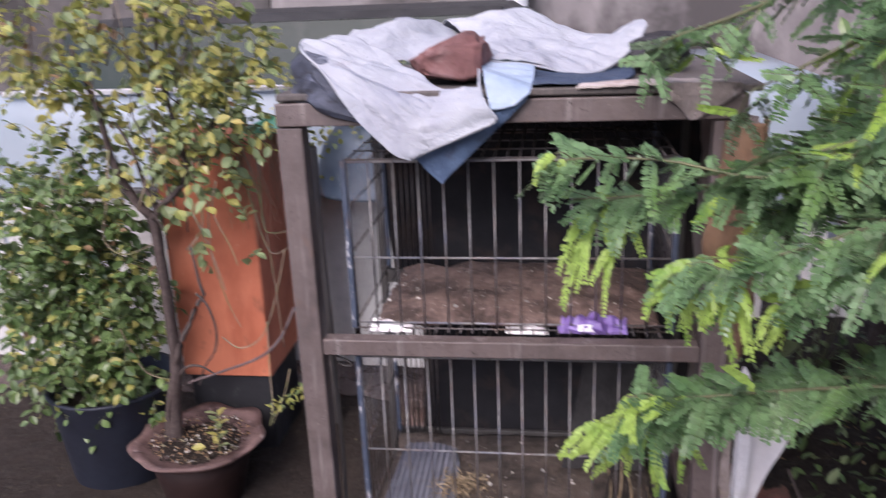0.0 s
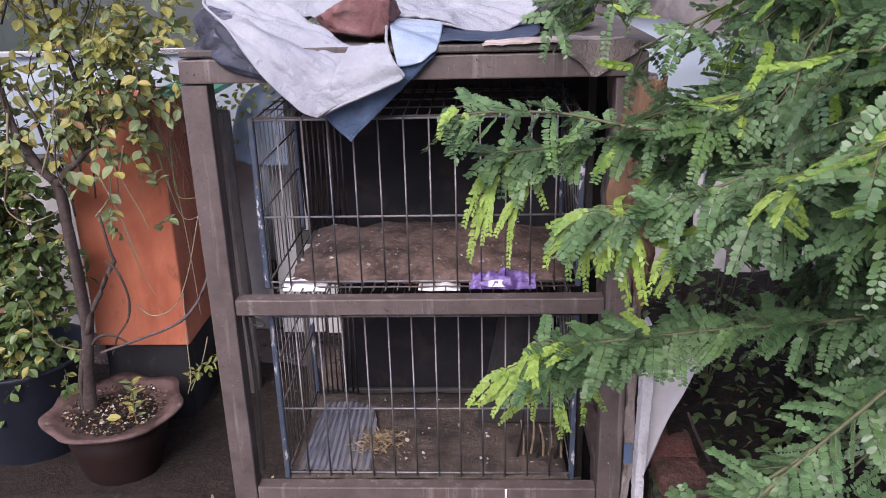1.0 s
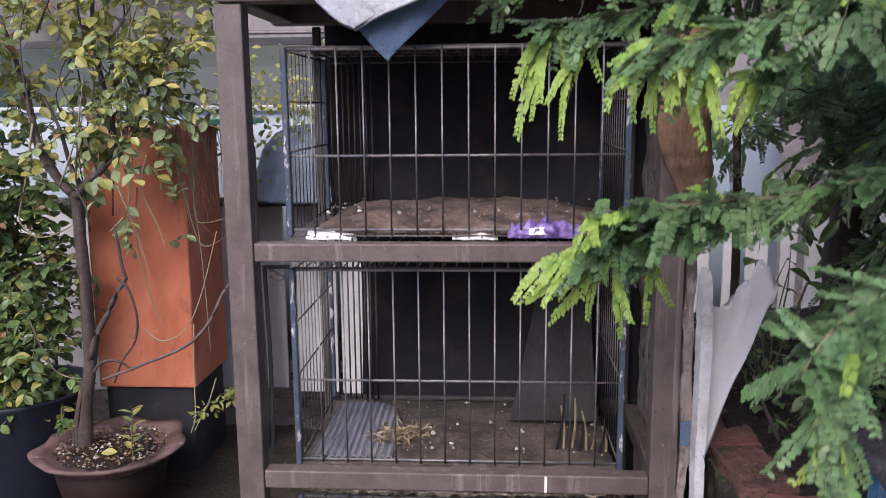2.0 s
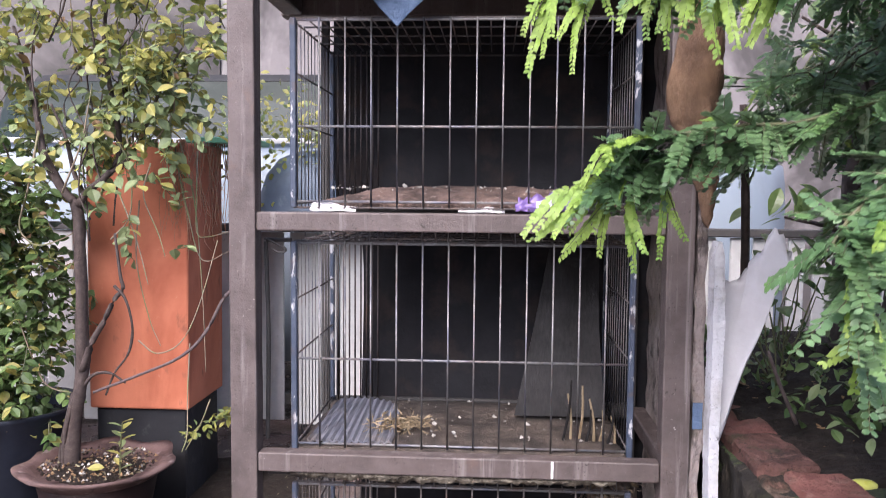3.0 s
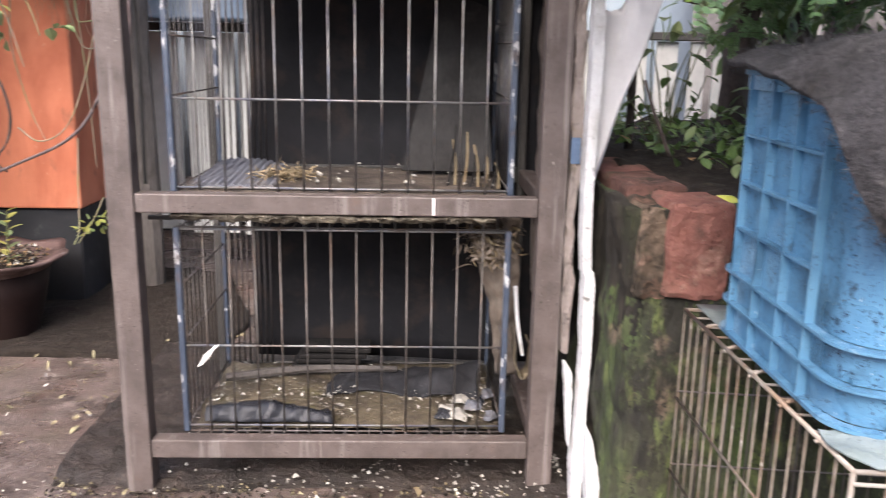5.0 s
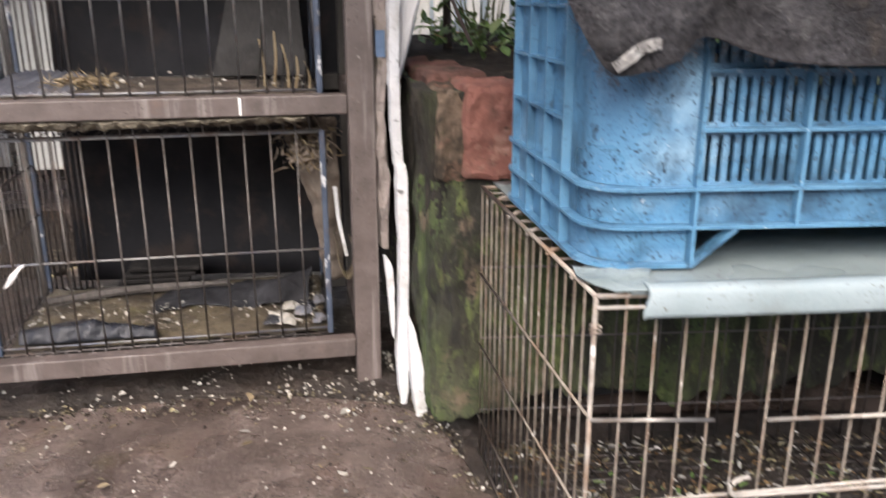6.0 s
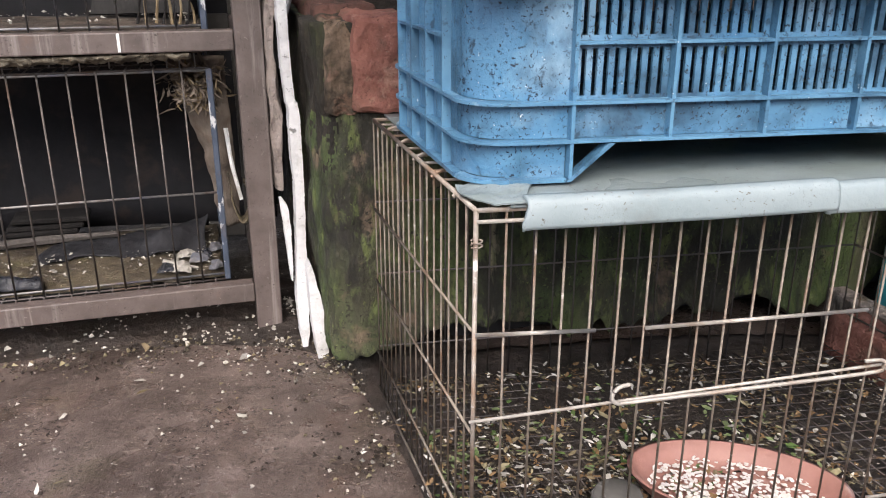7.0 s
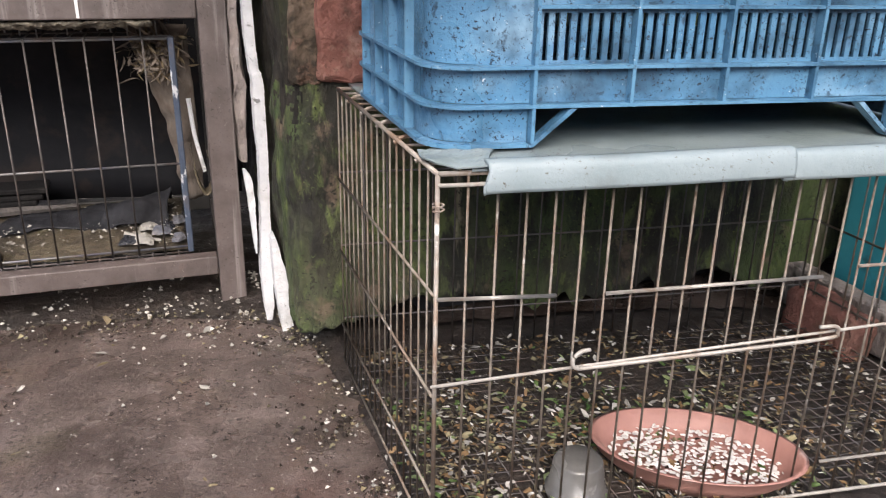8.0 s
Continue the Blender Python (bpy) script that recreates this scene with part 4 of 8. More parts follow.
def foam_strip():
    f = thing("foam_panel", (0.47, 1.75, 0), "broken white polystyrene panel standing against the rack", "panel")

    def shard(name, left, right, front, deep, seed, rows=120):
        """An upright foam shard; left, right and front give the edges by height, the rims crumble in beads."""
        zt, zb = left[0][0], left[-1][0]
        bm = bmesh.new()
        prev = None
        for i in range(rows + 1):
            z = zt + (zb - zt) * i / rows
            xl = np.interp(-z, [-q[0] for q in left], [q[1] for q in left])
            xr = np.interp(-z, [-q[0] for q in right], [q[1] for q in right])
            y = np.interp(-z, [-q[0] for q in front], [q[1] for q in front])
            chip = 0.0012 * noise.noise(Vector((seed, 2, z * 45))) + 0.0013 * noise.noise(Vector((1, seed, z * 260)))
            chop = 0.0014 * noise.noise(Vector((seed, 7, z * 38))) + 0.0013 * noise.noise(Vector((5, seed, z * 240)))
            dy = 0.0016 * noise.noise(Vector((9, seed, z * 30)))
            ring = [bm.verts.new(c) for c in ((xl + chip, y + dy, z), ((xl + xr) / 2, y + dy + 0.0006 * noise.noise(Vector((2, seed, z * 200))), z), (xr + chop, y + dy + 0.001, z), (xr + chop, y + deep, z), (xl + chip, y + deep, z))]
            if prev:
                for q in range(5):
                    bm.faces.new((prev[q], prev[(q + 1) % 5], ring[(q + 1) % 5], ring[q]))
            else:
                bm.faces.new(ring)
            prev = ring
        bm.faces.new(prev[::-1])
        part(name, bm, FOAM, f)

    shard("upper_panel", [(1.055, 0.466), (1.03, 0.459), (0.85, 0.459), (0.69, 0.457), (0.56, 0.459), (0.494, 0.464)], [(1.055, 0.472), (1.02, 0.478), (0.9, 0.481), (0.69, 0.475), (0.56, 0.477), (0.494, 0.481)], [(1.055, 1.705), (0.494, 1.693)], 0.042, 3)
    shard("lower_panel", [(0.498, 0.466), (0.39, 0.466), (0.34, 0.469), (0.2, 0.464), (0.1, 0.457), (0.0, 0.462)], [(0.498, 0.484), (0.485, 0.487), (0.35, 0.487), (0.18, 0.482), (0.1, 0.480), (0.03, 0.478), (0.0, 0.472)], [(0.498, 1.687), (0.2, 1.67), (0.0, 1.652)], 0.045, 11)
    shard("broken_slab", [(0.186, 0.478), (0.1, 0.478), (0.0, 0.486)], [(0.186, 0.487), (0.12, 0.501), (0.06, 0.509), (0.0, 0.508)], [(0.186, 1.632), (0.0, 1.60)], 0.05, 17, 50)
    shard("thin_strip", [(0.305, 0.440), (0.24, 0.445), (0.14, 0.451)], [(0.305, 0.446), (0.29, 0.455), (0.24, 0.458), (0.14, 0.455)], [(0.305, 1.702), (0.14, 1.682)], 0.03, 23, 40)
    b = thing("bent_sheet", (0.5, 1.75, 0.55), "grey-white bent foam sheet leaning beside the rack", "sheet")
    bm = bmesh.new()
    patch(bm, [[(0.482, 1.742, 0.975), (0.515, 1.738, 0.985), (0.535, 1.735, 1.005), (0.553, 1.705, 1.05), (0.572, 1.69, 1.066), (0.588, 1.685, 1.042)], [(0.480, 1.745, 0.88), (0.497, 1.742, 0.882), (0.512, 1.738, 0.885), (0.526, 1.733, 0.888), (0.54, 1.728, 0.89), (0.553, 1.722, 0.893)],
               [(0.474, 1.755, 0.80), (0.487, 1.75, 0.80), (0.499, 1.745, 0.805), (0.508, 1.74, 0.807), (0.516, 1.737, 0.808), (0.524, 1.733, 0.81)], [(0.473, 1.758, 0.705), (0.479, 1.755, 0.706), (0.485, 1.752, 0.707), (0.490, 1.75, 0.708), (0.494, 1.748, 0.709), (0.499, 1.744, 0.71)], [(0.472, 1.757, 0.625), (0.4735, 1.756, 0.627), (0.475, 1.755, 0.63), (0.4765, 1.754, 0.632), (0.478, 1.753, 0.635), (0.480, 1.752, 0.64)]], 30, 36, 0.012, 0.002, 16, 4)
    for v in bm.verts:
        if v.co.z > 0.95:
            v.co.z += 0.5 * (v.co.z - 0.95) * noise.noise(Vector((v.co.x * 75, v.co.y * 40, 1)))
    part("sheet", bm, FOAMGREY, b, smooth=True)


foam_strip()


# ---- the cages in the rack ----
def wire_cage(z0, z1, mid, label, mat=WIRE):
    c = thing("bird_cage", (0, 1.98, z0), label, "cage", "cages in the rack")
    xl, xr, yf, yb = -0.333, 0.329, 1.79, 2.175
    h = z1 - z0
    front = part("front_panel", boxed(xl - 0.006, xl + 0.006, yf - 0.006, yf + 0.006, z0, z1, 0.002), BLUEFRAME, c, "flaking blue front frame")
    part("upright", boxed(xr - 0.006, xr + 0.006, yf - 0.006, yf + 0.006, z0, z1, 0.002), BLUEFRAME, front)
    n = 13
    for i in range(1, n):
        x = xl + (xr - xl) * i / n
        rod("wire", (x, yf - 0.002, z0), (x, yf - 0.002, z1), 0.0019, mat, front)
    for z in (z0 + 0.012, mid, z1 - 0.004):
        rod("crossbar", (xl, yf + 0.002, z), (xr, yf + 0.002, z), 0.0024, WIRE, front)
    for nm, x in (("left_panel", xl), ("right_panel", xr)):
        pan = part(nm, boxed(x - 0.005, x + 0.005, yb - 0.005, yb + 0.005, z0, z1, 0.002), BLUEFRAME, c)
        for i in range(1, 12):
            y = yf + (yb - yf) * i / 12
            rod("wire", (x, y, z0), (x, y, z1), 0.0011, mat, pan)
        for k in (0.02, 0.45, 0.72, 0.985):
            rod("crossbar", (x, yf, z0 + h * k), (x, yb, z0 + h * k), 0.002, DARKWIRE, pan)
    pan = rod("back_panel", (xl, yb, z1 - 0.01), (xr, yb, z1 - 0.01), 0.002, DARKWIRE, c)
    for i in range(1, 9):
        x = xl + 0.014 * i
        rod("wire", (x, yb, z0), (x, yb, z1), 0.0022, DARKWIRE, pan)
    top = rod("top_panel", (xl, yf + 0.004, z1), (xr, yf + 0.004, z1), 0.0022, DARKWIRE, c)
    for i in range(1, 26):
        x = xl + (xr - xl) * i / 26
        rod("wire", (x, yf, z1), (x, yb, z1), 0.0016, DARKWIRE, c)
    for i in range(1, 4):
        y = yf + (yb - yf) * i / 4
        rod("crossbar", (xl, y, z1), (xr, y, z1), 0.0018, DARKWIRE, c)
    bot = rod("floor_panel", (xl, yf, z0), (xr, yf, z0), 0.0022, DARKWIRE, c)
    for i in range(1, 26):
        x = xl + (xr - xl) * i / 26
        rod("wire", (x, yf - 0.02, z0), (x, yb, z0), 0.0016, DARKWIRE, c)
        if z0 > 0.2 and i % 9:
            rod("wire_end", (x, 1.779, z0 - 0.015), (x + 0.002 * math.sin(i * 3.1), 1.777, z0 - 0.060 - 0.006 * math.sin(i * 5.3)), 0.0014, WIRE, bot)
    return c


wire_cage(0.118, 0.556, 0.307, "empty wire cage with flaking blue frame, bottom tier of the rack", RUSTYGREY)
wire_cage(0.624, 1.042, 0.808, "empty wire cage with flaking blue frame, middle tier of the rack")
wire_cage(1.108, 1.474, 1.266, "empty wire cage with flaking blue frame, top tier of the rack")


# ---- raised bed with brick corner ----
bed = thing("planter_bed", (0.9, 1.7, 0), "raised planting bed of mossy concrete with a brick corner", "planter", kind="structure")
bm = bmesh.new()
n = 90
for side_pts, seed in (([(0.512, 2.9), (0.50, 2.2), (0.50, 1.72), (0.506, 1.53), (0.53, 1.492), (0.60, 1.485), (0.9, 1.475), (1.4, 1.455), (2.6, 1.42)], 1),):
    outer = catmull([(x, y, 0) for x, y in side_pts], 420)
    rings = []
    for j in range(n + 1):
        ring = []
        for p in outer:
            zb = 0.075 + 0.06 * noise.noise(Vector((p.x * 9, p.y * 9, 0))) + 0.025 * noise.noise(Vector((p.x * 33, p.y * 33, 4)))
            z = zb + (0.66 - zb) * j / n
            bulge = 0.022 * noise.fractal(Vector((p.x * 5, p.y * 5, z * 4)), 1.0, 2.0, 3) + 0.007 * noise.fractal(Vector((p.x * 28, p.y * 28, z * 12)), 1.0, 2.0, 3)
            jut = 0.03 * max(0, 0.25 - z) / 0.25
            zz = z
            d = Vector((1, 1, 0)) * (bulge - jut * 0.4)
            ring.append(bm.verts.new((p.x + d.x, p.y + d.y, zz + 0.012 * noise.noise(p * 6))))
        rings.append(ring)
    inner = [bm.verts.new((v.co.x + 0.09, v.co.y + 0.09, v.co.z)) for v in rings[-1]]
    low = [bm.verts.new((v.co.x + 0.09, v.co.y + 0.09, v.co.z - 0.1)) for v in rings[-1]]
    base = [bm.verts.new((v.co.x + 0.25, v.co.y + 0.25, v.co.z)) for v in rings[0]]
    for a, b in list(zip(rings, rings[1:])) + [(rings[-1], inner), (inner, low), (base, rings[0])]:
        for k in range(len(a) - 1):
            face = bm.faces.new((a[k], a[k + 1], b[k + 1], b[k]))
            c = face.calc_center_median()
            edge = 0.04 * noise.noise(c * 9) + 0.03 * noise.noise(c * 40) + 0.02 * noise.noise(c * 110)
            # left side, behind the corner or high up, takes the darker render
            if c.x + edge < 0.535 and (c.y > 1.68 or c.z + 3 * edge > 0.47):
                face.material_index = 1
part("wall", bm, [MOSS, DARKRENDER], bed, smooth=True)
# black block stands in for the shaded recess below the wall
part("footing", boxed(0.62, 2.6, 1.62, 2.9, 0.0, 0.12), BLACKPAINT, bed)


def worn_brick(x0, x1, y0, y1, z0, z1, seed):
    bm = box(bmesh.new(), x0, x1, y0, y1, z0, z1)
    bmesh.ops.bevel(bm, geom=list(bm.edges), offset=0.011, segments=2, affect="EDGES", profile=0.5)
    bmesh.ops.subdivide_edges(bm, edges=bm.edges, cuts=5, use_grid_fill=True)
    roughen(bm, 0.007, 17, seed)
    roughen(bm, 0.005, 48, seed)
    roughen(bm, 0.002, 130, seed)
    return bm


part("brick", worn_brick(0.553, 0.664, 1.474, 1.60, 0.505, 0.672, 2), BRICK, bed, "worn red corner brick")
part("mortar_lump", worn_brick(0.509, 0.563, 1.486, 1.60, 0.50, 0.664, 21), MORTAR, bed, "crumbling beige mortar beside the brick")
part("brick", worn_brick(0.511, 0.62, 1.598, 1.80, 0.56, 0.682, 5), BRICKOLD, bed, "grimy eroded brick")
part("brick", worn_brick(0.512, 0.62, 1.795, 2.0, 0.60, 0.680, 11), BRICK, bed, "worn red brick")
part("brick", worn_brick(0.668, 0.89, 1.470, 1.57, 0.55, 0.632, 7), BRICK, bed, "worn red brick")
bm = bmesh.new()
patch(bm, [[(0.58, 1.57, 0.645), (1.2, 1.54, 0.66), (1.9, 1.52, 0.66), (2.6, 1.5, 0.66)], [(0.57, 1.9, 0.67), (1.2, 1.9, 0.70), (1.9, 1.9, 0.70), (2.6, 1.9, 0.7)], [(0.57, 2.85, 0.68), (1.2, 2.85, 0.70), (1.9, 2.85, 0.7), (2.6, 2.85, 0.7)]], 60, 40, 0.05, 0.03, 9, 3)
part("soil", bm, EARTH, bed, smooth=True)


# ---- the wire cage on the ground, skewed a little ----
def G(u, v, z):
    return Vector((0.575 + 0.993 * u, 0.905 - 0.119 * u + v, z))


CL, CD, CH = 0.92, 0.52, 0.51
cage = thing("ground_cage", G(0.46, 0.26, 0), "low rusty wire cage standing on the ground, empty", "cage")
floor_z = 0.027
front = rod("front_panel", G(0, 0, CH), G(CL, 0, CH), 0.003, RUSTWIRE, cage)
for i in range(0, 29):
    u = 0.0335 * i
    if u <= CL:
        rod("wire", G(u, 0, 0.02), G(u, 0, CH), 0.0015 if i else 0.0028, CAGEWIRE if i else RUSTWIRE, front)
rod("crossbar", G(0, -0.004, 0.366), G(0.14, -0.004, 0.361), 0.0026, PALEWIRE, front)
rod("crossbar", G(-0.006, -0.004, 0.255), G(CL, -0.004, 0.306), 0.0022, PALEWIRE, front)
rod("crossbar", G(0.538, -0.004, 0.083), G(CL, -0.004, 0.086), 0.0022, PALEWIRE, front)
rod("crossbar", G(0, -0.004, 0.03), G(CL, -0.004, 0.03), 0.0026, PALEWIRE, front)
rod("crossbar", G(0.534, -0.004, 0.372), G(CL, -0.004, 0.372), 0.0024, PALEWIRE, front)
rod("crossbar", G(0, -0.003, CH - 0.012), G(CL, -0.003, CH - 0.012), 0.0024, PALEWIRE, front)
door = rod("cage_door", G(0.20, -0.006, 0.360), G(0.483, -0.006, 0.362), 0.0026, PALEWIRE, cage, label="wire cage door with a sliding bolt")
bm = bmesh.new()
tube(bm, [G(0.185, -0.01, 0.290), G(0.172, -0.012, 0.289), G(0.1635, -0.013, 0.282), G(0.163, -0.013, 0.273), G(0.170, -0.012, 0.267), G(0.19, -0.01, 0.266), G(0.34, -0.01, 0.2705), G(0.50, -0.01, 0.277), G(0.517, -0.01, 0.284), G(0.512, -0.012, 0.294), G(0.49, -0.01, 0.294)], 0.0026, 0.0026, 6, 60)
part("bolt", bm, PALEWIRE, door, "bent wire bolt", smooth=True)
left = rod("left_panel", G(0, 0, CH), G(0, CD, CH), 0.003, RUSTWIRE, cage)
for i in range(1, 17):
    v = CD * i / 16
    rod("wire", G(0, v, 0.02), G(0, v, CH), 0.0014, CAGEWIRE, left)
for z in (0.37, 0.24, 0.10, 0.03):
    rod("crossbar", G(-0.003, 0, z), G(-0.003, CD, z - 0.01), 0.0019, CAGEWIRE, left)
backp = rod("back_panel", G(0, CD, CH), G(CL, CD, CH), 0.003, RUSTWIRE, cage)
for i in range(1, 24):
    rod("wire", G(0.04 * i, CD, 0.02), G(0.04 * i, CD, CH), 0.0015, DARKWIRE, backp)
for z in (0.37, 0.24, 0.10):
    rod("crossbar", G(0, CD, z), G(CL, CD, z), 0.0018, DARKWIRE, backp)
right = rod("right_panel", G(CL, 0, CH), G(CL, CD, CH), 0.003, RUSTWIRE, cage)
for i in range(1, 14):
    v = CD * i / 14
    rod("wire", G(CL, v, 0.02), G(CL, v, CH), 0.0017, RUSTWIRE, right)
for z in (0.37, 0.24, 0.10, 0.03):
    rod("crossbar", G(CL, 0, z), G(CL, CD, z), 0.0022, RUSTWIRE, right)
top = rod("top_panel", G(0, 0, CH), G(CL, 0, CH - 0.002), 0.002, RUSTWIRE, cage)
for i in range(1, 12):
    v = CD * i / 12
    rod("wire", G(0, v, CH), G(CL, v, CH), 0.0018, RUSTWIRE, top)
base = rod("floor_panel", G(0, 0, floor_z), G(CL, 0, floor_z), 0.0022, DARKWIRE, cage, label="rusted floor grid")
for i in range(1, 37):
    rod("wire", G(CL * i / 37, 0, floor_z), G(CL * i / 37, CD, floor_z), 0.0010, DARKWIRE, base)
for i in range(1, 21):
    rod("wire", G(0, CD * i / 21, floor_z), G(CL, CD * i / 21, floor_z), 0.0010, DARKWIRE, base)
bm = bmesh.new()
for z in (0.470, 0.475):
    tube(bm, [G(-0.006, -0.004, z), G(0.0, -0.009, z + 0.001), G(0.006, -0.004, z + 0.002), G(0.0, 0.005, z + 0.002), G(-0.006, -0.003, z + 0.003)], 0.0010, 0.0010, 5, 12)
part("wire_tie", bm, RUSTWIRE, cage)
for i in range(5):
    v = 0.07 + 0.09 * i
    bm = bmesh.new()
    tube(bm, [G(-0.004, v, CH - 0.004), G(0.012, v + 0.002, CH + 0.004), G(0.035, v, CH + 0.003)], 0.0026, 0.0026, 5, 6)
    part("clip", bm, RUSTWIRE, left)

# sheet lying on the cage, with its pale folded lip
lid = thing("cover_sheet", G(0.5, 0.2, CH), "grey plastic sheet lying on the cage, pale front lip", "sheet")
bm = bmesh.new()
patch(bm, [[G(0.035, -0.006, 0.516), G(0.3, -0.008, 0.519), G(0.6, -0.006, 0.520), G(0.95, -0.004, 0.520)], [G(0.05, 0.05, 0.518), G(0.3, 0.05, 0.520), G(0.6, 0.05, 0.520), G(0.95, 0.05, 0.52)], [G(0.02, 0.3, 0.517), G(0.3, 0.3, 0.518), G(0.6, 0.3, 0.518), G(0.95, 0.3, 0.518)], [G(0.02, 0.53, 0.517), G(0.3, 0.53, 0.517), G(0.6, 0.53, 0.517), G(0.95, 0.53, 0.517)]],
      40, 20, 0.003, 0.0015, 9, 5)
part("sheet", bm, LID, lid, smooth=True)


def lip(u0, u1, name, seed, drop):
    bm = bmesh.new()
    rows = []
    for dv, dz in ((-0.004, 0.004), (-0.014, 0.003), (-0.018, -0.004), (-0.020, -0.016), (-0.020, -0.027)):
        rows.append([G(u0 + (0.012 if dz > -0.01 else 0.0), dv, 0.518 + dz), G(u0 + 0.02, dv, 0.520 + dz), G((u0 + u1) / 2, dv - 0.002, 0.521 + dz), G(u1 - 0.004, dv, 0.521 + dz + drop), G(u1, dv, 0.521 + dz + drop)])
    patch(bm, rows, 24, 10, 0.003, 0.001, 14, seed)
    part(name, bm, LIP, lid, "pale rounded plastic lip", smooth=True)


lip(0.043, 0.397, "lip", 1, 0.002)
lip(0.398, 0.95, "lip", 2, 0.0)
bm = bmesh.new()
patch(bm, [[G(0.018, -0.004, 0.517), G(0.032, -0.008, 0.519), G(0.05, -0.014, 0.521)], [G(-0.004, 0.03, 0.517), G(0.03, 0.026, 0.522), G(0.06, 0.012, 0.525)], [G(0.0, 0.075, 0.518), G(0.04, 0.07, 0.521), G(0.085, 0.06, 0.523)]], 16, 16, 0.002, 0.003, 40, 6)
part("torn_corner", bm, LID, lid, "torn crumpled corner")


# ---- the blue crate on the sheet ----
def C(u, v, z):
    """Crate coordinates: along its front, into its depth, up."""
    return Vector((0.578 + 0.993 * u + 0.012 * v, 0.952 - 0.119 * u + v, z))


crate = thing("crate", C(0.33, 0.2, 0.522), "faded blue plastic crate with slotted sides, dirty", "crate")
KL, KD, Z0, Z1 = 0.703, 0.385, 0.523, 0.885


def warp(bm):
    for v in bm.verts:
        v.co = C(*v.co)
    return bm


def rounded(r, inset):
    """The crate's outline with rounded corners, inset by some metres."""
    a, b, c, e = inset, KL - inset, inset, KD - inset
    pts = []
    for cx, cy, t0 in ((b - r, c + r, -90), (b - r, e - r, 0), (a + r, e - r, 90), (a + r, c + r, 180)):
        for k in range(19):
            t = radians(t0 + 5 * k)
            pts.append((cx + r * math.cos(t), cy + r * math.sin(t)))
    return pts


def band(z0, z1, out_in, wall_t, r=0.05):
    """A closed hoop round the crate between two heights."""
    bm = bmesh.new()
    o, i = rounded(r, out_in), rounded(max(0.004, r - wall_t), out_in + wall_t)
    vo0, vo1 = [[bm.verts.new((x, y, z)) for x, y in o] for z in (z0, z1)]
    vi0, vi1 = [[bm.verts.new((x, y, z)) for x, y in i] for z in (z0, z1)]
    m = len(o)
    for k in range(m):
        q = (k + 1) % m
        bm.faces.new((vo0[k], vo0[q], vo1[q], vo1[k]))
        bm.faces.new((vi0[q], vi0[k], vi1[k], vi1[q]))
        bm.faces.new((vo1[k], vo1[q], vi1[q], vi1[k]))
        bm.faces.new((vo0[q], vo0[k], vi0[k], vi0[q]))
    return bm


def inbox(*a, bevel=0.0):
    return warp(boxed(*a, bevel=bevel))


IN = 0.012
part("lower_band", warp(band(0.5715, 0.6095, IN, 0.004)), CRATE, crate)
for z, t in ((0.569, 0.0036), (0.612, 0.004), (0.884, 0.006)):
    part("flange", warp(band(z - t / 2, z + t / 2, 0.0, 0.016)), CRATEEDGE, crate)
part("bottom", inbox(IN + 0.01, KL - IN - 0.01, IN + 0.01, KD - IN - 0.01, 0.572, 0.578), CRATE, crate)
part("rim", warp(band(0.862, 0.8805, 0.004, 0.006)), CRATE, crate)
# feet at the corners, cut away in the middle
for mirror in (False, True):
    def mu(u):
        return KL - u if mirror else u
    for y0, y1 in ((IN, IN + 0.004), (KD - IN - 0.004, KD - IN)):
        bm = bmesh.new()
        pts = [(0.062, Z0), (0.118, Z0), (0.118, 0.566), (0.062, 0.566)]
        va = [bm.verts.new((mu(u), y0, z)) for u, z in pts]
        vb = [bm.verts.new((mu(u), y1, z)) for u, z in pts]
        bm.faces.new(va)
        bm.faces.new(vb[::-1])
        for k in range(4):
            bm.faces.new((va[k], va[(k + 1) % 4], vb[(k + 1) % 4], vb[k]))
        part("foot_panel", warp(bm), CRATE, crate)
    for y0, y1 in ((0.001, 0.016), (KD - 0.016, KD - 0.001)):
        bm = bmesh.new()
        pts = [(0.116, Z0), (0.122, Z0), (0.172, 0.566), (0.164, 0.566)]
        va = [bm.verts.new((mu(u), y0, z)) for u, z in pts]
        vb = [bm.verts.new((mu(u), y1, z)) for u, z in pts]
        bm.faces.new(va)
        bm.faces.new(vb[::-1])
        for k in range(4):
            bm.faces.new((va[k], va[(k + 1) % 4], vb[(k + 1) % 4], vb[k]))
        part("gusset", warp(bm), CRATE, crate)
part("foot_flange", inbox(0.0505, 0.115, 0.0, 0.011, Z0, Z0 + 0.005), CRATEEDGE, crate)
part("foot_flange", inbox(KL - 0.115, KL - 0.0505, 0.0, 0.011, Z0, Z0 + 0.005), CRATEEDGE, crate)


def corner_wall(k, z0, z1, inset, t, name):
    """A quarter-round wall at corner k (0 right front, 1 right back, 2 left back, 3 left front)."""
    o, i = rounded(0.05, inset)[k * 19:k * 19 + 19], rounded(0.05 - t, inset + t)[k * 19:k * 19 + 19]
    bm = bmesh.new()
    rings = [[bm.verts.new((x, y, z)) for x, y in line] for line, z in ((o, z0), (o, z1), (i, z1), (i, z0))]
    for a in range(4):
        b = (a + 1) % 4
        for s in range(18):
            bm.faces.new((rings[a][s], rings[a][s + 1], rings[b][s + 1], rings[b][s]))
    bm.faces.new([rings[a][0] for a in range(4)])
    bm.faces.new([rings[a][18] for a in range(3, -1, -1)])
    part(name, warp(bm), CRATE, crate, smooth=False)


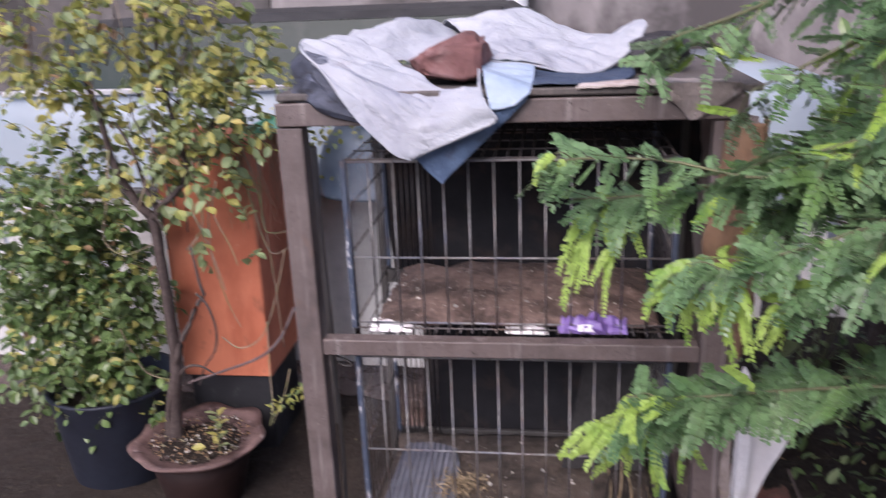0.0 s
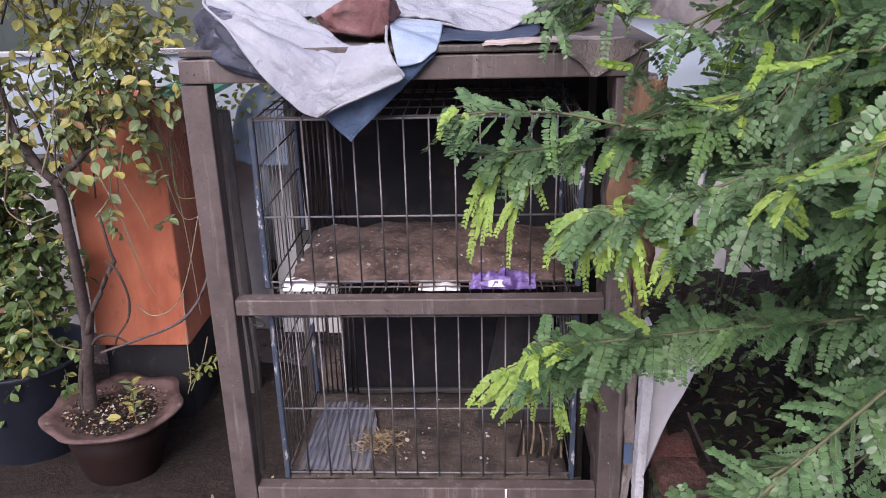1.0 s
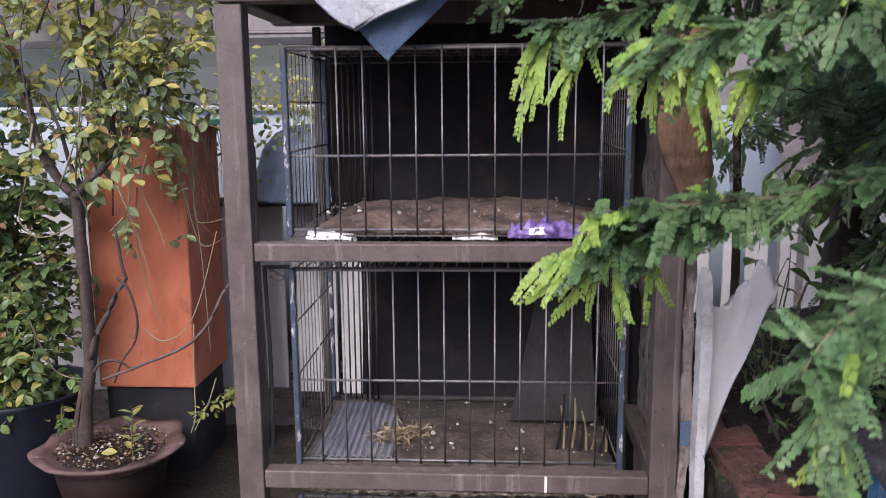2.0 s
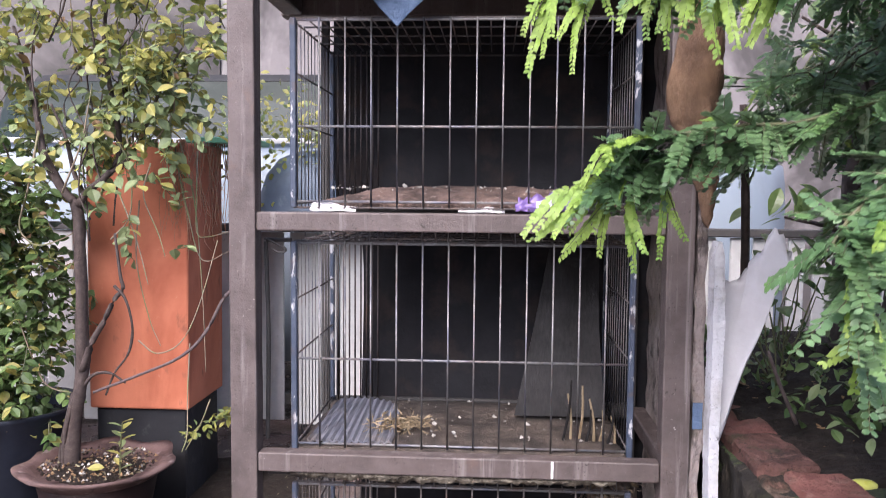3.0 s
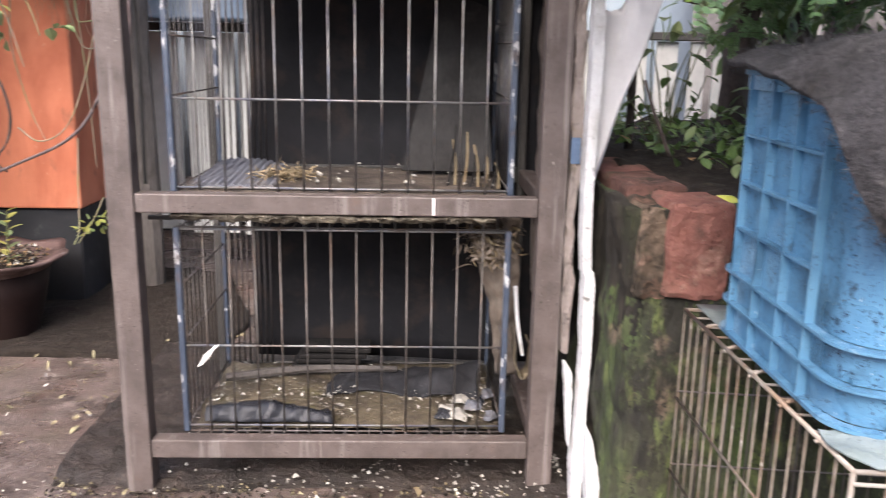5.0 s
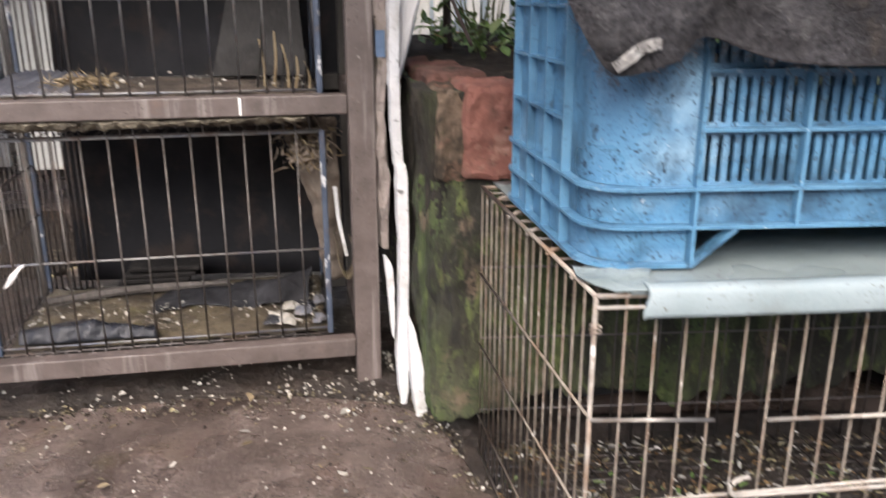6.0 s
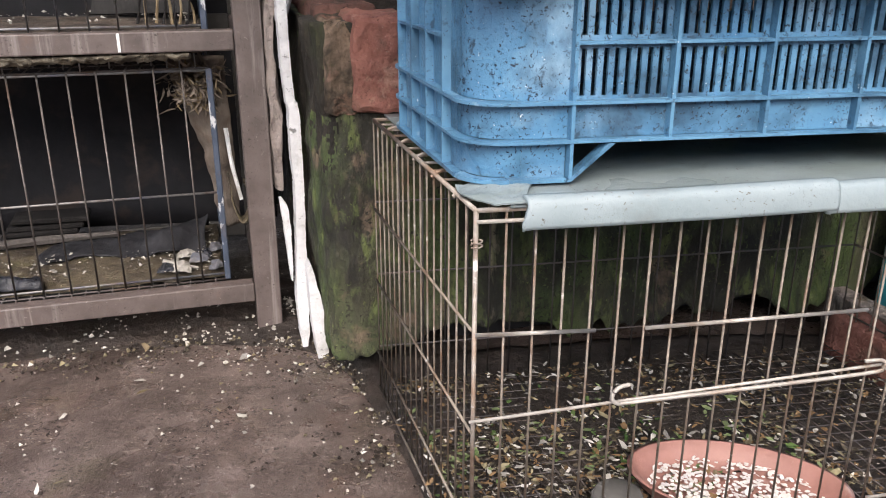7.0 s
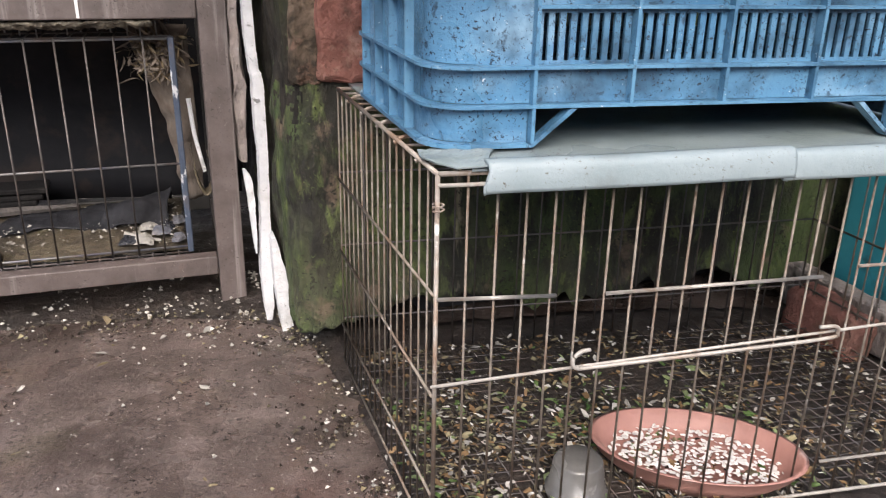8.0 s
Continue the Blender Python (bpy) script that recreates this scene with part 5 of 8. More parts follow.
for k in range(4):
    corner_wall(k, Z0 + 0.0051, 0.566, IN, 0.004, "corner_foot")
    corner_wall(k, Z0, Z0 + 0.005, 0.0, 0.014, "corner_flange")
    corner_wall(k, 0.6146, 0.861, IN, 0.004, "corner_wall")
# front and back walls
RIBS = [0.121 + 0.1153 * i for i in range(5)]
for y0, y1, yr0, yr1 in ((IN, IN + 0.004, 0.001, IN + 0.002), (KD - IN - 0.004, KD - IN, KD - IN - 0.002, KD - 0.001)):
    for a, b in ((0.062, RIBS[0]), (RIBS[-1], KL - 0.062)):
        part("corner_panel", inbox(a, b, y0, y1, 0.612, 0.862), CRATE, crate)
    for i, u in enumerate(RIBS):
        part("rib", inbox(u - 0.002, u + 0.002, yr0, yr1, Z0 + 0.004 if i in (0, 4) else 0.570, 0.882), CRATEEDGE, crate)
    for z0, z1 in ((0.612, 0.618), (0.669, 0.683), (0.731, 0.746), (0.794, 0.810), (0.854, 0.862)):
        part("wall_strip", inbox(RIBS[0], RIBS[-1], y0, y1, z0, z1), CRATE, crate)
    for z in (0.676, 0.738, 0.802):
        part("cross_rib", inbox(RIBS[0], RIBS[-1], yr0 + 0.001, yr1, z - 0.0019, z + 0.0019), CRATEEDGE, crate)
    for i in range(4):
        u0, u1 = RIBS[i] + 0.003, RIBS[i + 1] - 0.003
        for z0, z1 in ((0.618, 0.669), (0.683, 0.731), (0.746, 0.794), (0.810, 0.854)):
            ns = 8
            pitch = (u1 - u0) / (ns + 0.55)
            for k in range(ns + 1):
                a = u0 + pitch * k
                w = pitch * 0.54
                part("slat", inbox(a, a + w, y0, y1, z0, z1), CRATE, crate)
# side walls with shelves of ribs
for x0, x1, xr0, xr1 in ((IN, IN + 0.004, 0.001, IN + 0.002), (KL - IN - 0.004, KL - IN, KL - IN - 0.002, KL - 0.001)):
    part("side_wall", inbox(x0, x1, 0.062, KD - 0.062, 0.614, 0.861), CRATE, crate)
    part("side_foot", inbox(x0, x1, 0.062, KD - 0.062, Z0, 0.566), CRATE, crate)
    for v in (0.10, 0.175, 0.25, 0.325):
        part("rib", inbox(xr0, xr1, v - 0.0019, v + 0.0019, Z0 + 0.002, 0.882), CRATEEDGE, crate)
    for z in (0.676, 0.738, 0.802):
        part("cross_rib", inbox(xr0 + 0.001, xr1, 0.10, 0.325, z - 0.0019, z + 0.0019), CRATEEDGE, crate)
    part("flange", inbox(xr0 - 0.001, xr1 - 0.003, 0.0505, KD - 0.0505, Z0, Z0 + 0.005), CRATEEDGE, crate)

# the dark sack thrown over the crate
sack = thing("sack", C(0.35, 0.15, 0.9), "dark grey woven sack thrown over the blue crate", "sack")
bm = bmesh.new()
patch(bm, [[C(-0.020, 0.36, 0.895), C(0.03, 0.37, 0.912), C(0.09, 0.37, 0.918), C(0.20, 0.38, 0.922), C(0.45, 0.38, 0.922), C(0.70, 0.36, 0.905)],
           [C(-0.024, 0.20, 0.880), C(0.03, 0.20, 0.914), C(0.09, 0.20, 0.926), C(0.20, 0.20, 0.93), C(0.45, 0.20, 0.926), C(0.70, 0.20, 0.912)],
           [C(-0.030, 0.06, 0.858), C(0.020, 0.04, 0.908), C(0.09, 0.03, 0.918), C(0.20, 0.02, 0.92), C(0.45, 0.01, 0.92), C(0.70, 0.01, 0.917)],
           [C(-0.050, -0.02, 0.840), C(0.005, -0.034, 0.868), C(0.085, -0.046, 0.868), C(0.13, -0.030, 0.865), C(0.20, -0.042, 0.865), C(0.45, -0.036, 0.866), C(0.69, -0.036, 0.866)],
           [C(-0.034, -0.040, 0.790), C(0.004, -0.050, 0.800), C(0.070, -0.052, 0.810), C(0.115, -0.030, 0.81), C(0.19, -0.046, 0.795), C(0.45, -0.040, 0.79), C(0.68, -0.036, 0.79)],
           [C(-0.006, -0.044, 0.746), C(0.012, -0.048, 0.738), C(0.055, -0.050, 0.750), C(0.096, -0.034, 0.774), C(0.18, -0.048, 0.750), C(0.34, -0.050, 0.746), C(0.67, -0.044, 0.744)]], 100, 80, 0.006, 0.006, 18, 7, [(0.010, 11, (0.3, 0, 1)), (0.006, 26, (-0.5, 0.2, 1))])
cloth = part("cloth", bm, SACK, sack, smooth=True)
fuzz = Leaves()
r = random.Random(19)
for v in cloth.data.vertices:
    if r.random() < 0.9:
        p = v.co + rvec(r, 0.007)
        fuzz.blade(p, Vector(v.normal) * 0.5 + rvec(r, 0.8), rvec(r), r.uniform(0.005, 0.014), 0.0009, 0, 0.3)
tagged(part("loose_thread", fuzz.mesh("loose_thread", [SACK]), None, sack), kind="stuff")
bm = bmesh.new()
patch(bm, [[C(-0.004, -0.058, 0.750), C(0.008, -0.062, 0.762), C(0.021, -0.063, 0.771), C(0.040, -0.062, 0.775)], [C(0.002, -0.057, 0.742), C(0.014, -0.060, 0.752), C(0.026, -0.061, 0.761), C(0.042, -0.060, 0.765)]], 30, 8, 0.003, 0.003, 70, 1)
part("seam_strip", bm, surface("pale_frayed_hem", (0.30, 0.29, 0.28), (0.50, 0.49, 0.47), 90, [((0.10, 0.095, 0.09), 70, 0.52, 0.62, 0.8)], 0.9, bump=1.0, bump_scale=200, bump_dist=0.006), sack, "pale frayed hem")


# ---- tarpaulin and stone on the rack's roof ----
tarp = thing("tarpaulin", (-0.1, 1.85, 1.62), "crumpled grey-white and blue tarpaulin draped over the rack", "tarpaulin")


def drape(name, rows, nu, nv, mat, seed, wrinkle=0.004, creases=(), label="", scale=14):
    bm = patch(bmesh.new(), rows, nu, nv, 0.003, wrinkle, scale, seed, creases)
    return part(name, bm, mat, tarp, label, smooth=True)


drape("grey_sheet", [[(-0.395, 1.90, 1.690), (-0.35, 1.92, 1.705), (-0.30, 1.93, 1.695)],
                     [(-0.403, 1.83, 1.708), (-0.357, 1.85, 1.722), (-0.312, 1.87, 1.711)],
                     [(-0.391, 1.77, 1.694), (-0.326, 1.79, 1.692), (-0.258, 1.83, 1.687)],
                     [(-0.337, 1.725, 1.654), (-0.271, 1.735, 1.646), (-0.182, 1.79, 1.657)],
                     [(-0.296, 1.70, 1.603), (-0.218, 1.703, 1.612), (-0.118, 1.745, 1.622)],
                     [(-0.254, 1.694, 1.557), (-0.186, 1.694, 1.574), (-0.10, 1.712, 1.592), (-0.05, 1.733, 1.617)],
                     [(-0.203, 1.69, 1.511), (-0.149, 1.687, 1.542), (-0.087, 1.694, 1.572), (-0.031, 1.703, 1.591)],
                     [(-0.173, 1.688, 1.497), (-0.134, 1.685, 1.519), (-0.082, 1.689, 1.542), (-0.016, 1.699, 1.570)]], 90, 120, TARP, 2, 0.004,
      [(0.020, 12, (0.55, -0.3, -0.75)), (0.010, 30, (0.7, -0.3, -0.6)), (0.004, 80, (0.3, -0.4, -0.85))])
drape("folded_flap", [[(-0.118, 1.732, 1.620), (-0.082, 1.722, 1.623), (-0.047, 1.726, 1.622)],
                      [(-0.138, 1.686, 1.574), (-0.09, 1.682, 1.580), (-0.030, 1.690, 1.594)],
                      [(-0.149, 1.678, 1.541), (-0.10, 1.676, 1.547), (-0.014, 1.686, 1.571)],
                      [(-0.135, 1.676, 1.518), (-0.10, 1.675, 1.531), (-0.024, 1.683, 1.561)]], 40, 44, TARP, 6, 0.003,
      [(0.007, 30, (0.7, 0, 0.5)), (0.004, 70, (-0.6, 0, 0.7))], "turned-back grey flap")
for hem in ([(-0.056, 1.83, 1.655), (-0.050, 1.78, 1.643), (-0.046, 1.728, 1.622), (-0.033, 1.697, 1.594), (-0.014, 1.684, 1.571), (-0.022, 1.681, 1.561)],
            [(-0.022, 1.681, 1.561), (-0.082, 1.674, 1.537), (-0.132, 1.674, 1.517), (-0.172, 1.686, 1.496)],
            [(-0.395, 1.83, 1.709), (-0.392, 1.768, 1.696), (-0.338, 1.722, 1.656), (-0.297, 1.697, 1.604), (-0.254, 1.690, 1.557), (-0.203, 1.686, 1.511), (-0.172, 1.685, 1.496)]):
    part("hem", tube(bmesh.new(), hem, 0.0032, 0.0032, 6, 60, 0.5), TARP, tarp, smooth=True)
drape("blue_corner", [[(-0.178, 1.708, 1.506), (-0.099, 1.706, 1.545), (-0.027, 1.712, 1.575), (0.045, 1.724, 1.604)],
                      [(-0.154, 1.710, 1.475), (-0.100, 1.709, 1.500), (-0.048, 1.713, 1.528), (0.006, 1.720, 1.566)],
                      [(-0.121, 1.713, 1.441), (-0.102, 1.713, 1.462), (-0.080, 1.714, 1.483), (-0.043, 1.718, 1.516)]], 44, 32, TARPBLUE, 5, 0.003, [(0.007, 22, (-0.2, 0, -1)), (0.003, 60, (0.5, 0, -1))], "faded blue hanging corner")
drape("blue_fold", [[(-0.054, 1.86, 1.655), (0.002, 1.87, 1.647), (0.052, 1.88, 1.640)], [(-0.046, 1.80, 1.645), (0.004, 1.80, 1.637), (0.052, 1.80, 1.628)],
                    [(-0.038, 1.745, 1.626), (0.007, 1.742, 1.624), (0.050, 1.745, 1.617)], [(-0.024, 1.703, 1.580), (0.006, 1.702, 1.586), (0.046, 1.715, 1.604)]], 30, 30, TARPPALE, 8, 0.003,
      [(0.006, 28, (0.2, -0.3, -1)), (0.003, 70, (0.5, -0.2, -1))], "pale blue turned fold")
drape("dark_underside", [[(0.04, 1.90, 1.632), (0.14, 1.91, 1.624), (0.25, 1.93, 1.632)], [(0.048, 1.81, 1.628), (0.14, 1.81, 1.622), (0.24, 1.83, 1.622)], [(0.052, 1.735, 1.620), (0.12, 1.735, 1.619), (0.20, 1.76, 1.620)]], 30, 16, TARPBLUESHADE, 21, 0.003,
      [(0.004, 30, (1, 0.2, 0))], "blue underside of the tarpaulin with shade in its colour")
drape("grey_back", [[(-0.335, 1.865, 1.702), (-0.25, 1.84, 1.683), (-0.18, 1.835, 1.655), (-0.055, 1.86, 1.652)], [(-0.33, 1.95, 1.722), (-0.24, 1.95, 1.728), (-0.15, 1.93, 1.695), (-0.06, 1.93, 1.665)],
                    [(-0.31, 2.05, 1.70), (-0.23, 2.06, 1.738), (-0.13, 2.05, 1.705), (-0.07, 2.05, 1.672)], [(-0.30, 2.14, 1.625), (-0.22, 2.15, 1.65), (-0.13, 2.14, 1.64), (-0.07, 2.14, 1.63)]], 50, 50, TARP, 14, 0.006,
      [(0.014, 14, (0.5, 0.8, 0)), (0.006, 40, (0.6, 0.5, 0))])
drape("grey_fold", [[(-0.19, 2.18, 1.63), (-0.05, 2.18, 1.68), (0.06, 2.17, 1.67), (0.16, 2.12, 1.64), (0.23, 2.08, 1.64), (0.26, 2.02, 1.66)],
                    [(-0.16, 2.10, 1.725), (-0.05, 2.10, 1.742), (0.05, 2.09, 1.733), (0.16, 2.05, 1.692), (0.24, 2.01, 1.702), (0.272, 1.985, 1.713)],
                    [(-0.09, 1.99, 1.69), (-0.03, 1.98, 1.702), (0.04, 1.98, 1.692), (0.15, 1.97, 1.664), (0.22, 1.96, 1.672), (0.275, 1.965, 1.708)],
                    [(-0.057, 1.86, 1.657), (-0.01, 1.865, 1.653), (0.045, 1.872, 1.645), (0.12, 1.88, 1.628), (0.188, 1.90, 1.631), (0.25, 1.94, 1.671)]], 90, 60, TARP, 12, 0.005,
      [(0.012, 15, (1, 0.3, 0)), (0.006, 36, (0.8, -0.5, 0))])
part("hem", tube(bmesh.new(), [(-0.045, 1.858, 1.656), (0.045, 1.868, 1.645), (0.12, 1.876, 1.627), (0.188, 1.896, 1.630), (0.25, 1.938, 1.671), (0.276, 1.965, 1.71)], 0.003, 0.003, 6, 60, 0.6), TARP, tarp, smooth=True)
drape("grimy_roll", [[(-0.400, 1.84, 1.690), (-0.385, 1.81, 1.694), (-0.345, 1.765, 1.664)],
                     [(-0.412, 1.80, 1.680), (-0.380, 1.765, 1.684), (-0.335, 1.735, 1.650)],
                     [(-0.416, 1.77, 1.650), (-0.365, 1.722, 1.650), (-0.302, 1.706, 1.604)],
                     [(-0.414, 1.745, 1.622), (-0.356, 1.712, 1.622), (-0.285, 1.703, 1.580)],
                     [(-0.407, 1.738, 1.604), (-0.352, 1.706, 1.594), (-0.262, 1.704, 1.560)],
                     [(-0.400, 1.733, 1.600), (-0.333, 1.713, 1.569), (-0.238, 1.711, 1.546)]], 60, 50, TARPDARK, 15, 0.004,
      [(0.030, 20, (0.8, -0.2, -0.5)), (0.010, 52, (0.85, -0.2, -0.45))], "grimy dark rolled edge, fold highlights and creases painted in")
bm = lump(bmesh.new(), (-0.112, 1.835, 1.664), (0.072, 0.052, 0.046), 4, 0.34, 9, True)
for v in bm.verts:
    k = min(1.0, max(0.0, (v.co.x + 0.19) / 0.11))
    v.co.z = 1.650 + (v.co.z - 1.650) * (0.35 + 0.65 * k)
roughen(bm, 0.008, 34, 3)
single("stone", bm, STONE, "red-brown stone weighing down the tarpaulin", "stone", smooth=True)
bm = lump(bmesh.new(), (0.30, 1.98, 1.655), (0.07, 0.09, 0.04), 3, 0.3, 8)
single("rag", bm, SACK, "dark crumpled rag lying on the rack's roof", "rag", smooth=True)


# ---- what lies in the cages ----
def litter_bed(name, x0, x1, y0, y1, z, height, mat, label, seed, dome=0.0):
    bm = bmesh.new()
    nx, ny = 44, 28
    top, low = [], []
    for i in range(nx + 1):
        a, b = [], []
        for j in range(ny + 1):
            x, y = x0 + (x1 - x0) * i / nx, y0 + (y1 - y0) * j / ny
            e = min(i, nx - i) / nx * 6
            e = min(1.0, e, min(j, ny - j) / ny * 5)
            h = height * (0.25 + 0.75 * e) + 0.35 * height * noise.fractal(Vector((x * 14, y * 14, seed)), 1.0, 2.0, 4) + dome * max(0, 1 - ((x - 0.0) / 0.3) ** 2) * j / ny
            jx = 0.01 * noise.noise(Vector((x * 20, y * 20, seed + 3)))
            a.append(bm.verts.new((x + jx, y + jx, z + max(0.001, h))))
            b.append(bm.verts.new((x + jx, y + jx, z)))
        top.append(a)
        low.append(b)
    for i in range(nx):
        for j in range(ny):
            bm.faces.new((top[i][j], top[i + 1][j], top[i + 1][j + 1], top[i][j + 1]))
    for i in range(nx):
        bm.faces.new((low[i][0], low[i + 1][0], top[i + 1][0], top[i][0]))
        bm.faces.new((top[i][ny], top[i + 1][ny], low[i + 1][ny], low[i][ny]))
    for j in range(ny):
        bm.faces.new((top[0][j], top[0][j + 1], low[0][j + 1], low[0][j]))
        bm.faces.new((low[nx][j], low[nx][j + 1], top[nx][j + 1], top[nx][j]))
    return single(name, bm, mat, label, "litter", "stuff", smooth=True)


litter_bed("litter", -0.325, 0.322, 1.80, 2.165, 0.120, 0.014, LITTER, "trodden brown litter and droppings on the cage floor", 1)
litter_bed("litter", -0.325, 0.322, 1.782, 2.165, 0.626, 0.012, DRYLITTER, "trodden brown litter on the middle cage floor", 2)
litter_bed("litter", -0.29, 0.31, 1.805, 2.15, 1.110, 0.030, DUNGCAKE, "thick caked brown litter on the top cage floor", 3, 0.015)

board = thing("floor_board", (0, 1.96, 0.6), "litter-soaked sheet sagging under the middle cage", "board")
bm = bmesh.new()
patch(bm, [[(-0.30, 1.772, 0.592), (-0.1, 1.77, 0.584), (0.1, 1.77, 0.580), (0.32, 1.772, 0.592)], [(-0.30, 1.95, 0.588), (-0.1, 1.95, 0.578), (0.1, 1.95, 0.58), (0.32, 1.95, 0.588)], [(-0.30, 2.15, 0.588), (-0.1, 2.15, 0.584), (0.1, 2.15, 0.584), (0.32, 2.15, 0.588)]], 40, 16, 0.006, 0.006, 26, 3)
part("sheet", bm, LITTER, board, smooth=True)

bm = bmesh.new()
patch(bm, [[(-0.33, 1.752, 0.592), (-0.1, 1.751, 0.592), (0.1, 1.752, 0.592), (0.30, 1.752, 0.592)], [(-0.33, 1.757, 0.588), (-0.1, 1.757, 0.586), (0.1, 1.757, 0.587), (0.30, 1.757, 0.588)], [(-0.33, 1.768, 0.585), (-0.1, 1.768, 0.579), (0.1, 1.768, 0.581), (0.30, 1.768, 0.585)]], 160, 10, 0.008, 0.003, 70, 7)
roughen(bm, 0.005, 60, 3)
roughen(bm, 0.003, 150, 5)
single("litter_crust", bm, surface("pale_litter_crust", (0.14, 0.115, 0.08), (0.32, 0.28, 0.21), 60, [((0.05, 0.038, 0.027), 22, 0.46, 0.60, 0.9)], 0.9, bump=1.0, bump_scale=90, bump_dist=0.01), "pale crust of caked litter under the middle rail", "litter", "stuff", smooth=True)
pl = thing("ribbed_plate", (-0.2, 1.9, 0.64), "grey ribbed plastic plate lying on the cage floor", "plate")
bm = bmesh.new()
patch(bm, [[(-0.31, 1.80, 0.640), (-0.22, 1.80, 0.640), (-0.14, 1.80, 0.640)], [(-0.30, 1.95, 0.652), (-0.22, 1.95, 0.650), (-0.14, 1.95, 0.645)], [(-0.29, 2.06, 0.66), (-0.22, 2.07, 0.658), (-0.16, 2.06, 0.65)]], 36, 10, 0.004)
for v in bm.verts:
    v.co.z += 0.003 * math.sin(v.co.x * 420)
part("plate", bm, CORRUG, pl)
rng = random.Random(3)


def straw_heap(name, at, size, count, length, label, mat=STRAW, spread=1.0, up=0.4):
    lv = Leaves()
    r = random.Random(int(abs(at[0]) * 1000) + count)
    for _ in range(count):
        p = Vector(at) + Vector((r.gauss(0, size[0] * 0.5), r.gauss(0, size[1] * 0.5), abs(r.gauss(0, size[2] * 0.5))))
        d = Vector((r.uniform(-1, 1), r.uniform(-1, 1), r.uniform(-up, up) * spread))
        n = rvec(r)
        lv.blade(p, d, n, length * r.uniform(0.5, 1.2), 0.0025 * r.uniform(0.7, 1.6), 0)
    me = lv.mesh(name, [mat])
    return tagged(new(name, me), label, "straw", kind="stuff")


straw_heap("straw_heap", (-0.13, 1.90, 0.645), (0.06, 0.05, 0.014), 300, 0.028, "small heap of yellow straw on the cage floor")
PULP = surface("shredded_beige_card", (0.17, 0.13, 0.10), (0.30, 0.245, 0.195), 40, [((0.07, 0.05, 0.04), 30, 0.54, 0.66, 0.6)], 0.9, bump=0.2, island=0.4)
lv = Leaves()
r = random.Random(27)
for _ in range(620):
    p = Vector((0.302 + r.gauss(0, 0.021), 1.86 + r.gauss(0, 0.016), 0.524 + max(-0.055, min(0.03, r.gauss(0, 0.024)))))
    lv.blade(p, rvec(r) + Vector((0, 0, -0.5)), rvec(r), r.uniform(0.012, 0.026), r.uniform(0.003, 0.008), r.choice((0, 0, 1)), r.uniform(-1.8, 1.8))
tagged(new("fibre_clump", lv.mesh("fibre_clump", [PULP, STRAW])), "clump of shredded dry fibres caught under the middle cage", "fibres", kind="stuff")
bm = bmesh.new()
patch(bm, [[(0.245, 1.89, 0.575), (0.30, 1.86, 0.575), (0.362, 1.87, 0.57)], [(0.265, 1.90, 0.50), (0.305, 1.87, 0.49), (0.362, 1.88, 0.49)], [(0.295, 1.91, 0.41), (0.325, 1.88, 0.40), (0.366, 1.89, 0.40)], [(0.315, 1.92, 0.31), (0.34, 1.90, 0.30), (0.368, 1.91, 0.30)], [(0.33, 1.93, 0.20), (0.345, 1.92, 0.19), (0.37, 1.92, 0.20)]], 26, 40, 0.004, 0.003, 20, 4, [(0.006, 45, (0.25, 0, -1)), (0.003, 90, (0.3, 0, -1))])
single("cloth_loop", patch(bmesh.new(), [[(0.350, 1.80 + d, 0.335), (0.356, 1.798 + d, 0.275), (0.368, 1.797 + d, 0.238), (0.382, 1.797 + d, 0.250), (0.386, 1.80 + d, 0.295), (0.378, 1.80 + d, 0.318)] for d in (0.0, 0.02, 0.045)], 40, 10, 0.003, 0.002, 40, 3), LITTER, "stiff brown cloth strip looped in the cage corner", "cloth", smooth=True)
single("hanging_sacking", bm, surface("grey_brown_sacking", (0.095, 0.076, 0.062), (0.19, 0.156, 0.128), 30, [((0.1, 0.07, 0.05), 14, 0.5, 0.65, 0.7)], 0.9, bump=0.9, bump_scale=60, stretch=(1, 1, 0.4)), "grey-brown sacking hanging down beside the cage", "sacking", smooth=True)
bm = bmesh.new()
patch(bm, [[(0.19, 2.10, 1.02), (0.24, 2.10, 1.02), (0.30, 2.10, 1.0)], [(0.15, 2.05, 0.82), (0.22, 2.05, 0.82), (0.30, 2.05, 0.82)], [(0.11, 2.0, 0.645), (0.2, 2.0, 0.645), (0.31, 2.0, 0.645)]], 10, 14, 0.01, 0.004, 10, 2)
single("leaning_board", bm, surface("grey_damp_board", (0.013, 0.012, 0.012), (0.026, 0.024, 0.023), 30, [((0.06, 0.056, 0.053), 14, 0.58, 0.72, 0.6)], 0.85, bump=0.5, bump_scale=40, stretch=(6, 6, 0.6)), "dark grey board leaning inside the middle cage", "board")
